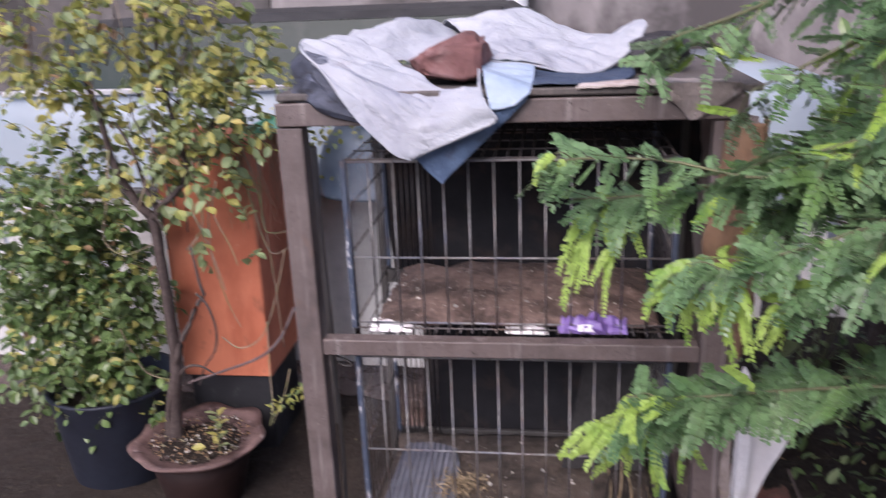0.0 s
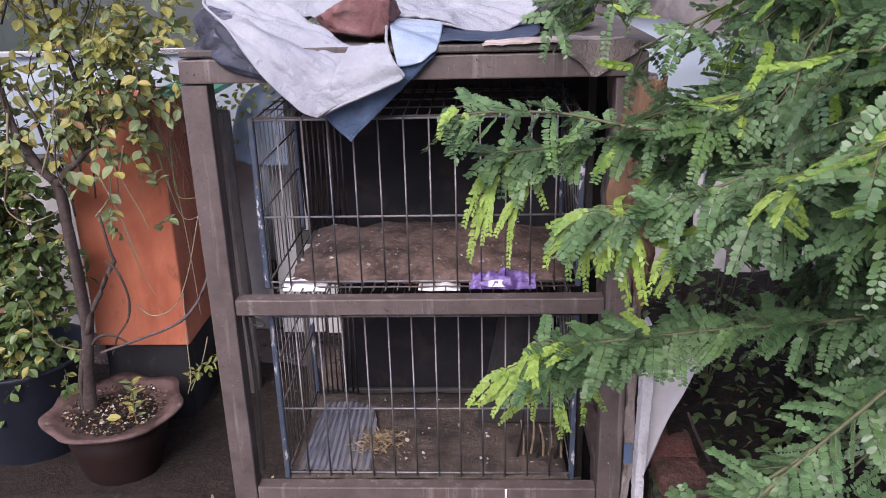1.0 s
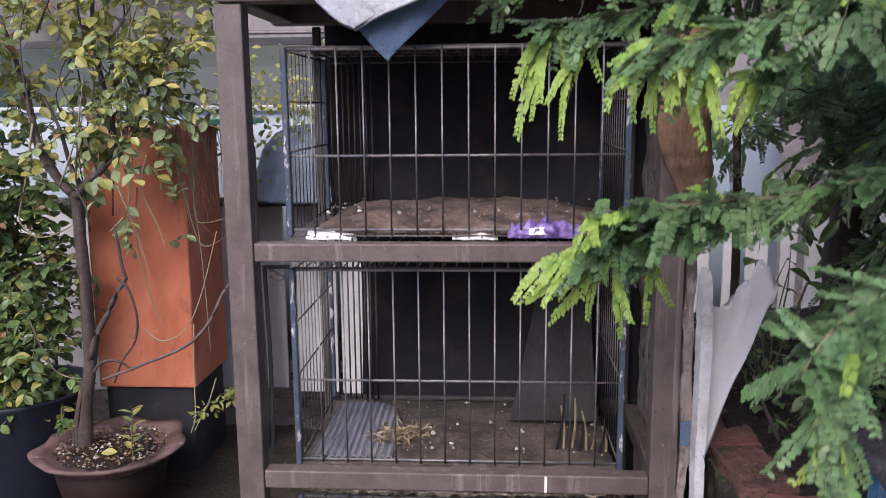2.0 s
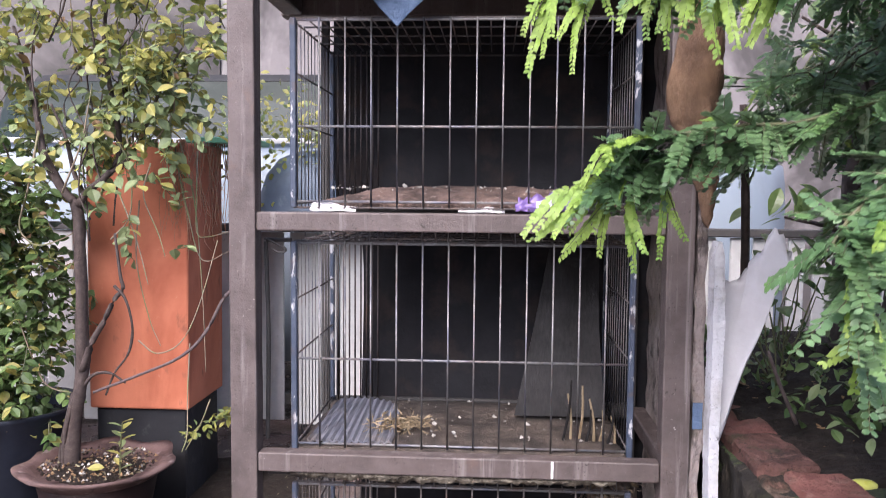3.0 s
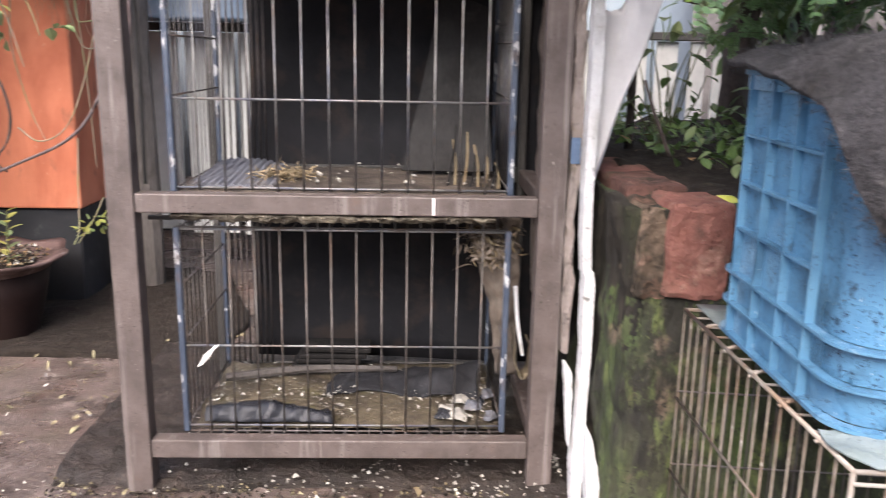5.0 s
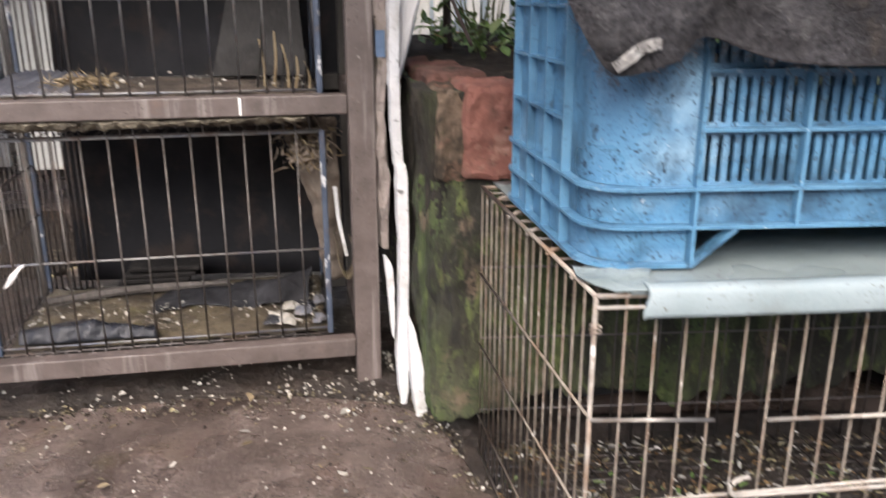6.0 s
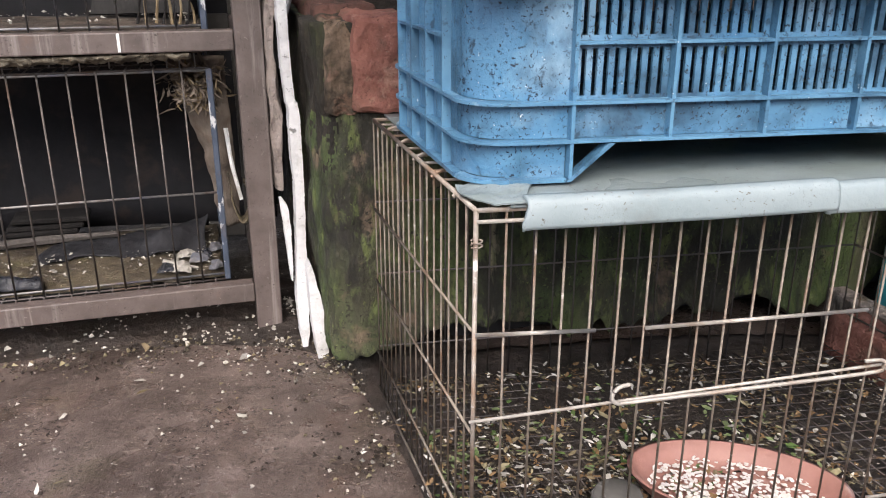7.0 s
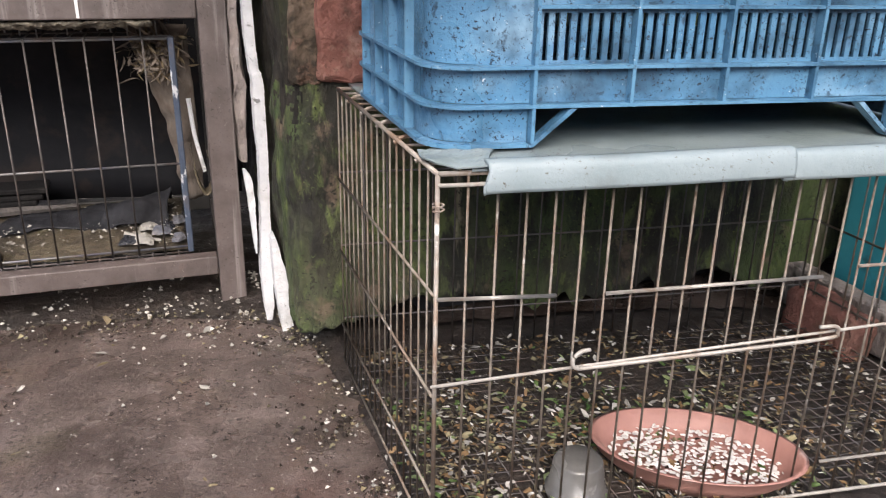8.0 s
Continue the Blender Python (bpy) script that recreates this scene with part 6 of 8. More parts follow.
for i, (xa, xb, zb) in enumerate(((0.205, 0.222, 0.76), (0.222, 0.216, 0.73), (0.24, 0.246, 0.745), (0.252, 0.262, 0.70), (0.27, 0.260, 0.72), (0.283, 0.288, 0.695), (0.297, 0.307, 0.71), (0.312, 0.304, 0.685))):
    y = 1.855 + 0.008 * (i % 3)
    bm = tube(bmesh.new(), [(xa, y, 0.63), ((xa + xb) / 2 + 0.004, y + 0.002, (0.63 + zb) / 2), (xb, y + 0.005, zb)], 0.0034, 0.0018, 6, 8, 0.3)
    single("stick", bm, STRAW if i % 3 else DARKBOARD, "dry straw-brown stick standing in the cage", "stick", group="sticks in the cage")
# white and purple wrappings at the top cage's front
w = thing("wrapper", (0.2, 1.79, 1.12), "crumpled purple and white printed wrapper", "wrapper")
bm = bmesh.new()
patch(bm, [[(0.10, 1.782, 1.105), (0.17, 1.78, 1.105), (0.24, 1.782, 1.105)], [(0.10, 1.79, 1.120), (0.17, 1.786, 1.126), (0.24, 1.79, 1.122)], [(0.11, 1.815, 1.126), (0.17, 1.815, 1.132), (0.24, 1.815, 1.128)]], 40, 22, 0.002, 0.012, 55, 4)
part("foil", bm, PURPLE, w, smooth=True)
bm = bmesh.new()
patch(bm, [[(0.14, 1.778, 1.112), (0.16, 1.777, 1.112), (0.185, 1.778, 1.112)], [(0.14, 1.780, 1.124), (0.16, 1.778, 1.127), (0.18, 1.780, 1.126)]], 8, 6, 0.002, 0.003, 40, 2)
part("white_print", bm, PAPER, w)
for k, (x0, x1, h) in enumerate(((-0.30, -0.21, 0.0), (-0.01, 0.08, -0.006))):
    bm = bmesh.new()
    patch(bm, [[(x0, 1.783, 1.103), ((x0 + x1) / 2, 1.78, 1.103), (x1, 1.783, 1.103)], [(x0, 1.79, 1.108 + h), ((x0 + x1) / 2, 1.787, 1.113 + h), (x1, 1.79, 1.107 + h)], [(x0, 1.82, 1.118 + h), ((x0 + x1) / 2, 1.82, 1.118 + h), (x1, 1.82, 1.115 + h)]], 16, 10, 0.002, 0.005, 30, 7 + k)
    single("paper_strip", bm, PAPER, "torn dirty white paper under the litter", "paper", group="paper strips")
# bottom cage clutter
r = random.Random(44)
for k in range(9):
    x, y = r.uniform(0.20, 0.31), r.uniform(1.80, 1.98)
    w, h = r.uniform(0.010, 0.022), r.uniform(0.003, 0.012)
    tilt = r.uniform(-0.02, 0.02)
    bm = patch(bmesh.new(), [[(x - w, y, 0.136), (x, y - 0.006, 0.138), (x + w, y + tilt, 0.136)], [(x - w * 0.8, y + 0.01, 0.138 + h * 0.6), (x, y + 0.004, 0.14 + h * 0.8), (x + w, y + 0.012, 0.138 + h * 0.4)], [(x - w * 0.5, y + 0.03, 0.14 + h * 0.7), (x + 0.004, y + 0.028, 0.14 + h), (x + w * 0.7, y + 0.03, 0.14 + h * 0.5)]], 14, 12, 0.0012, 0.0035, 70, k)
    single("plastic_scrap", bm, (FLAKE, BLACKBAG, CORRUG)[k % 3], ("torn white plastic scrap on the cage floor", "crumpled black plastic scrap on the cage floor", "crumpled grey plastic scrap on the cage floor")[k % 3], "scrap", group="plastic scraps")
bag = bmesh.new()
patch(bag, [[(-0.30, 1.80, 0.135), (-0.20, 1.795, 0.135), (-0.12, 1.797, 0.135), (-0.03, 1.80, 0.13)], [(-0.30, 1.815, 0.152), (-0.20, 1.81, 0.168), (-0.12, 1.812, 0.160), (-0.03, 1.812, 0.142)], [(-0.29, 1.84, 0.15), (-0.2, 1.845, 0.158), (-0.12, 1.845, 0.15), (-0.04, 1.835, 0.138)], [(-0.29, 1.855, 0.135), (-0.2, 1.86, 0.135), (-0.12, 1.86, 0.135), (-0.04, 1.85, 0.133)]], 36, 14, 0.003, 0.010, 40, 3)
single("plastic_bag", bag, BLACKBAG, "crumpled black plastic bag along the cage front", "bag", smooth=True)
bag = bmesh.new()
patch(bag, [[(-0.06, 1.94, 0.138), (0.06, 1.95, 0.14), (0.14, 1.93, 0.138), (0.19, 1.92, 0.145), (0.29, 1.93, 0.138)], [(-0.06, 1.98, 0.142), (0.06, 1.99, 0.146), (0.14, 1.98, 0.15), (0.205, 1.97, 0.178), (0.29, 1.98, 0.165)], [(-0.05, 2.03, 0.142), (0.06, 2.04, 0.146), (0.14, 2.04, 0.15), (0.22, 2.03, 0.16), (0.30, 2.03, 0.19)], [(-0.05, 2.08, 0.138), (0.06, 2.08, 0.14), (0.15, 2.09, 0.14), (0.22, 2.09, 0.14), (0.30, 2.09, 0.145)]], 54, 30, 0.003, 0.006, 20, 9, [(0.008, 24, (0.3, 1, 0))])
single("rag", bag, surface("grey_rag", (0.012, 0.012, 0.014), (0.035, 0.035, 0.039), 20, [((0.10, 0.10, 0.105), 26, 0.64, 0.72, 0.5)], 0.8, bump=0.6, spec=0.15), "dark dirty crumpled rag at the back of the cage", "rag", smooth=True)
for k, (pts, m, lab) in enumerate((([(0.352, 1.83, 0.43), (0.358, 1.82, 0.36), (0.372, 1.82, 0.28)], FOAM, "bent white plastic strip in the cage corner"), ([(0.20, 1.86, 0.145), (0.235, 1.84, 0.14), (0.27, 1.83, 0.135)], FLAKE, "pale plastic strip on the cage floor"), ([(-0.30, 2.0, 0.15), (-0.1, 2.06, 0.15), (0.1, 2.05, 0.155)], WOOD, "grey lath lying in the cage"))):
    bm = tube(bmesh.new(), pts, (0.006, 0.006, 0.010)[k], (0.004, 0.003, 0.008)[k], 6, 10, 0.5)
    single("strip", bm, m, lab, "strip")
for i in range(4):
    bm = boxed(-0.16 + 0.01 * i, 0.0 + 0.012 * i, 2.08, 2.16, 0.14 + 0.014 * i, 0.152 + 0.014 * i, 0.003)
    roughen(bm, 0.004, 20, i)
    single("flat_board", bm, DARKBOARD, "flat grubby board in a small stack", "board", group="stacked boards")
fe = bmesh.new()
patch(fe, [[(-0.305, 1.785, 0.262), (-0.295, 1.78, 0.268), (-0.285, 1.78, 0.275)], [(-0.29, 1.78, 0.285), (-0.28, 1.778, 0.292), (-0.27, 1.778, 0.298)], [(-0.268, 1.785, 0.308), (-0.262, 1.784, 0.31), (-0.258, 1.785, 0.312)]], 8, 8, 0.003, 0.003, 40, 2)
single("white_scrap", fe, PAPER, "white paper scrap caught in the wire", "scrap")


def flakes(name, count, region, mats, size, label, seed):
    """Scattered crumbs, chips and leaf scraps, lying in drifts."""
    lv = Leaves()
    r = random.Random(seed)
    mats = mats if isinstance(mats, list) else [mats]
    for _ in range(count):
        for _try in range(6):
            x, y, zz = region(r)
            if noise.noise(Vector((x * 9, y * 9, seed))) + 0.5 * noise.noise(Vector((x * 31, y * 31, seed))) > r.uniform(-0.25, 0.25):
                break
        mi = r.randrange(len(mats))
        a = r.uniform(0, math.tau)
        s = size * r.uniform(0.3, 1.0) ** 1.6 * 1.9
        if name in ("crumbs", "flakes"):
            lv.crumb(Vector((x, y, zz)), s * r.uniform(0.25, 0.9), r, mi)
            continue
        if r.random() < (0.93 if name in ("chaff", "leaf_litter") else 0.75):
            lv.scrap(Vector((x, y, zz)), s, r, mi, r.uniform(0.2, 0.6))
            continue
        lv.blade(Vector((x, y, zz)), Vector((math.cos(a), math.sin(a), r.uniform(-0.05, 0.25))), Vector((r.uniform(-0.4, 0.4), r.uniform(-0.4, 0.4), 1)), s, s * r.uniform(0.2, 0.5), mi, r.uniform(-0.4, 0.5))
    return tagged(new(name, lv.mesh(name, mats)), label, "debris", kind="stuff")


flakes("flakes", 420, lambda r: (r.uniform(-0.31, 0.31), r.uniform(1.8, 2.1), 0.137 + r.random() * 0.006), FLAKE, 0.008, "pale husks and droppings on the bottom cage floor", 1)
flakes("flakes", 110, lambda r: (r.uniform(-0.3, 0.3), r.uniform(1.8, 2.1), 0.642 + r.random() * 0.006), FLAKE, 0.010, "pale husks on the middle cage floor", 2)
flakes("flakes", 120, lambda r: (r.uniform(-0.28, 0.3), r.uniform(1.8, 2.1), 1.142 + r.random() * 0.01), FLAKE, 0.009, "pale husks on the top cage floor", 3)


def at_post(r):
    d = abs(r.gauss(0, 0.125))
    a = r.uniform(0, math.tau)
    return 0.43 + d * math.cos(a) * 1.1, 1.69 + d * math.sin(a) * 0.8, 0.004 + r.random() * 0.006


flakes("flakes", 900, at_post, [FLAKE, FLAKE, DRYLEAF, EARTH], 0.009, "pale crumbs scattered round the rack's foot", 4)
flakes("flakes", 620, lambda r: (0.46 - 0.9 * r.random() ** 2.6, r.uniform(1.68, 2.1), 0.022 + r.random() * 0.006), FLAKE, 0.011, "pale crumbs under the rack", 5)
flakes("fallen_leaves", 120, lambda r: (r.uniform(-0.9, 0.55), 1.78 - 0.95 * r.random() ** 1.5, 0.004 + r.random() * 0.003), [FLAKE, STRAW, DRYLEAF], 0.017, "small pale fallen leaves on the yard floor", 6)
flakes("crumbs", 650, lambda r: (r.uniform(-0.9, 0.55), 1.78 - 0.95 * r.random() ** 2.4, 0.004), FLAKE, 0.007, "tiny pale crumbs on the yard floor", 7)
flakes("fallen_leaves", 520, lambda r: (r.uniform(-1.9, -0.3), r.uniform(1.7, 3.3), 0.006 + r.random() * 0.006), DRYLEAF, 0.024, "fallen leaves round the flower pot", 8)
flakes("fallen_leaves", 130, lambda r: (r.uniform(-1.5, -0.46), r.uniform(1.4, 2.5), 0.006 + r.random() * 0.004), FLAKE, 0.014, "pale scraps scattered on the wet yard floor", 16)
flakes("chaff", 4200, lambda r: tuple(G(0.04 + 0.86 * r.random() ** 1.25, r.uniform(0.0, 0.52), 0.022 + r.random() * 0.014)), [FLAKE, DRYLEAF, LEAF_C, EARTH, EARTH, LITTER], 0.011, "chaff and husks under the cage grid", 9)
flakes("leaf_litter", 1100, lambda r: tuple(G(r.uniform(0.0, 0.6), min(0.5, abs(r.gauss(0.2, 0.12))), 0.030 + r.random() * 0.010)), [DRYLEAF, LEAF_C, LEAF_A, LEAF_D, FLAKE], 0.014, "wilted leaf litter under the cage grid", 10)
flakes("crumbs", 1300, lambda r: (0.52 + 0.10 * r.gauss(0, 0.5) + 0.06 * (1.6 - (yy := r.uniform(0.92, 1.66))), yy, 0.003 + r.random() * 0.006), [EARTH, EARTH, SHADEDIRT, DRYLEAF, LITTER, FLAKE], 0.010, "dark crumbs of soil and husks along the cage's side", 18)
flakes("crumbs", 1500, lambda r: (r.uniform(-0.62, 0.50), 1.74 + r.gauss(0, 0.045), 0.003 + r.random() * 0.006), [EARTH, EARTH, SHADEDIRT, SHADEDIRT, DRYLEAF, LITTER], 0.011, "dark crumbs of soil along the rack's front", 19)
flakes("leaf_litter", 160, lambda r: (r.uniform(0.6, 1.6), r.uniform(1.6, 2.4), 0.70 + r.random() * 0.03), LEAF_C, 0.016, "dead leaves on the planting bed", 11)

flakes("leaf_litter", 1500, lambda r: tuple(G(0.02 + 0.88 * r.random() ** 1.3, r.uniform(0.02, 0.5), 0.033 + r.random() * 0.006)), [DRYLEAF, LEAF_C, EARTH, LITTER, LITTER, FLAKE], 0.010, "wilted leaf scraps lying on the cage grid", 14)
flakes("leaf_litter", 260, lambda r: (r.uniform(-0.31, 0.31), r.uniform(1.8, 2.12), 0.140 + r.random() * 0.004), FLAKE, 0.009, "torn pale scraps on the bottom cage floor", 15)
# bowl, grain and cup inside the ground cage
bowl = thing("bowl", (1.0, 0.955, 0.022), "pink clay bowl half full of pale grain", "bowl")
BX, BYC = Vector((0.85, -0.53, 0)), Vector((0.53, 0.85, 0))
bm = lathe(bmesh.new(), [(0.05, 0.037), (0.085, 0.04), (0.106, 0.064), (0.112, 0.080), (0.116, 0.082), (0.110, 0.082), (0.100, 0.066), (0.08, 0.05), (0.0005, 0.047)], (0, 0, -0.014), 48)
for v in bm.verts:
    v.co = Vector((0.985, 0.941, v.co.z)) + BX * v.co.x * 1.32 + BYC * v.co.y * 0.80
part("bowl_body", bm, BOWL, bowl, smooth=True)
lv = Leaves()
r = random.Random(2)
for _ in range(560):
    d = 0.094 * math.sqrt(r.random())
    a = r.uniform(0, math.tau)
    lv.leaflet(Vector((0.985, 0.941, 0)) + BX * d * 1.3 * math.cos(a) + BYC * d * 0.8 * math.sin(a) + Vector((0, 0, 0.043 + 0.006 * r.random())), rvec(r) * Vector((1, 1, 0.2)), Vector((0, 0, 1)), 0.010 * r.uniform(0.5, 1.3), 0.006, 0)
tagged(new("grain", lv.mesh("grain", [RICE])), "pale boiled grain lying in the bowl", "grain", kind="stuff")
cup = thing("cup", (0.797, 0.942, 0.022), "cloudy grey glass tumbler standing upside down", "cup")
part("cup_body", lathe(bmesh.new(), [(0.043, 0.037), (0.044, 0.05), (0.040, 0.052), (0.034, 0.092), (0.031, 0.096), (0.0005, 0.094)], (0.797, 0.942, -0.014), 40), CUP, cup, smooth=True)
part("slab", boxed(0.74, 1.20, 1.20, 1.265, 0.012, 0.024, 0.002), surface("grey_slab", (0.11, 0.115, 0.125), (0.21, 0.215, 0.23), 14, [((0.05, 0.04, 0.03), 9, 0.45, 0.6, 0.9)], 0.6), cage, "grubby grey tray sheet under the grid")
tl = thing("teal_container", (1.79, 1.22, 0), "teal plastic container standing beyond the cage", "container")
bm = boxed(1.64, 1.94, 1.05, 1.40, 0.0, 0.44, 0.02, 3)
part("container_body", bm, TEAL, tl)
part("container_rim", boxed(1.63, 1.95, 1.04, 1.41, 0.442, 0.47, 0.006), TEAL, tl)
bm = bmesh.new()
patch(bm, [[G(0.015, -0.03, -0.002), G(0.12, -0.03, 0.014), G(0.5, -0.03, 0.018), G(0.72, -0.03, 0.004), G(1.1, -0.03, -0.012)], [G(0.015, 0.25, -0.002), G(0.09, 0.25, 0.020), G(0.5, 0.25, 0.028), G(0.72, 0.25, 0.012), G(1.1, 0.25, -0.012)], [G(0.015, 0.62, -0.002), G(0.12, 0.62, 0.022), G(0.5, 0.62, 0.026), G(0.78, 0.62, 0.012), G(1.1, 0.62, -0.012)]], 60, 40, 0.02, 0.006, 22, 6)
single("dirt_patch", bm, SHADEDIRT, "dark trodden dirt under the ground cage", "soil", "structure", smooth=True)
bm = box(bmesh.new(), 1.555, 1.600, 0.72, 1.44, 0.0, 0.095, 0.004)
bmesh.ops.subdivide_edges(bm, edges=bm.edges, cuts=14, use_grid_fill=True)
roughen(bm, 0.006, 20, 8)
single("kerb_board", bm, OLDBOARD, "rough brown board set on edge beside the cage", "board")
bm = worn_brick(1.475, 1.545, 1.16, 1.34, 0.0, 0.09, 4)
single("brick", bm, BRICK, "loose red brick lying by the cage", "brick", smooth=True)
bm = lump(bmesh.new(), (0.676, 1.572, 0.658), (0.027, 0.017, 0.014), 3, 0.1, 2)
single("yellow_gourd", bm, YELLOWPL, "yellow-green gourd lying on the soil behind the corner brick", "gourd", smooth=True)

# ---- plants ----
def scalloped_pot():
    p = thing("flower_pot", (-1.195, 2.69, 0), "brown clay flower pot with a scalloped pale rim", "flower pot")
    at = (-1.195, 2.69, 0)
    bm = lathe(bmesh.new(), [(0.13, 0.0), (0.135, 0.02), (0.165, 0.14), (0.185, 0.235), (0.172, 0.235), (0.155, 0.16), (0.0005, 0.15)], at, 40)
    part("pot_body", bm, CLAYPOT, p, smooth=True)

    def wave(i, a):
        k = (0, 0.3, 1, 1, 0.5, 0)[i]
        return 0.011 * k * math.cos(7 * a), k * (0.0055 * math.cos(7 * a) + 0.004 * math.sin(3 * a))
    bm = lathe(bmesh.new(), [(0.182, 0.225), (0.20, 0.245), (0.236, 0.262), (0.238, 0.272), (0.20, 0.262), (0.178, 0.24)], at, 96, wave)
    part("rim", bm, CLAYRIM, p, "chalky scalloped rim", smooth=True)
    bm = lathe(bmesh.new(), [(0.179, 0.232), (0.12, 0.245), (0.05, 0.25), (0.0005, 0.252)], at, 40)
    roughen(bm, 0.008, 40)
    part("soil", bm, EARTH, p)
    r = random.Random(4)
    lv = Leaves()
    for _ in range(700):
        d, a = 0.175 * math.sqrt(r.random()), r.uniform(0, math.tau)
        lv.crumb(Vector((at[0] + d * math.cos(a), at[1] + d * math.sin(a), 0.256 + r.random() * 0.010)), r.uniform(0.006, 0.018), r, r.choice((1, 2, 2, 3, 3, 3, 3, 3, 2, 0)))
    me = lv.mesh("mulch", [FLAKE, DRYLEAF, LEAF_C, EARTH])
    tagged(new("mulch", me), "dry leaf and chip mulch in the flower pot", "mulch", kind="stuff")


scalloped_pot()


def shrub(name, label, trunk, limbs, clusters, seed, per, leaf, weights, density, girth=0.023, green=LEAF_A):
    """A woody shrub: trunk and limbs as tubes, leaves in loose clusters along twigs."""
    s = thing(name, trunk[0], label, "shrub")
    bm = bmesh.new()
    tube(bm, trunk, girth, 0.016, 10, 24, 0.4)
    part("trunk", bm, STEM, s, smooth=True)
    for pts, r0, r1 in limbs:
        part("limb", tube(bmesh.new(), pts, r0, r1, 7, 24, 0.35), STEM, s, smooth=True)
    r = random.Random(seed)
    lv = Leaves()
    tw = bmesh.new()
    for c, rad, cnt, tone in clusters:
        c = Vector(c)
        for _ in range(int(cnt * density)):
            a = c + Vector((r.gauss(0, rad), r.gauss(0, rad * 0.8), r.gauss(0, rad)))
            d = (a - c) * 0.8 + rvec(r, 0.06) + Vector((0, 0, -0.02))
            b = a + d.normalized() * r.uniform(0.05, 0.11) + Vector((0, 0, -0.015))
            mid = (a + b) / 2 + rvec(r, 0.012)
            tube(tw, [a, mid, b], 0.0022, 0.001, 4, 4)
            line = catmull([a, mid, b], per)
            for k, p in enumerate(line):
                ax = (b - a).normalized()
                side = ax.cross(Vector((0, 0, 1)) + rvec(r, 0.5)).normalized() * (1 if k % 2 else -1)
                d = side + ax * r.uniform(0.1, 0.9) + Vector((0, 0, r.uniform(-0.7, 0.2)))
                n = Vector((0, -0.3, 1)) + rvec(r, 0.6)
                x = r.random()
                wts = tone or weights
                mi = 0 if x < wts[0] else 1 if x < wts[0] + wts[1] else 2
                ln = leaf * r.uniform(0.55, 1.2)
                lv.blade(p, d, n, ln, ln * r.uniform(0.55, 0.75), mi, r.uniform(0.0, 0.35))
    tagged(part("twig_growth", tw, TWIG, s), kind="stuff")
    part("foliage", lv.mesh("foliage", [green, LEAF_B, LEAF_C]), None, s, "green and yellowing leaves in loose clusters")
    return s


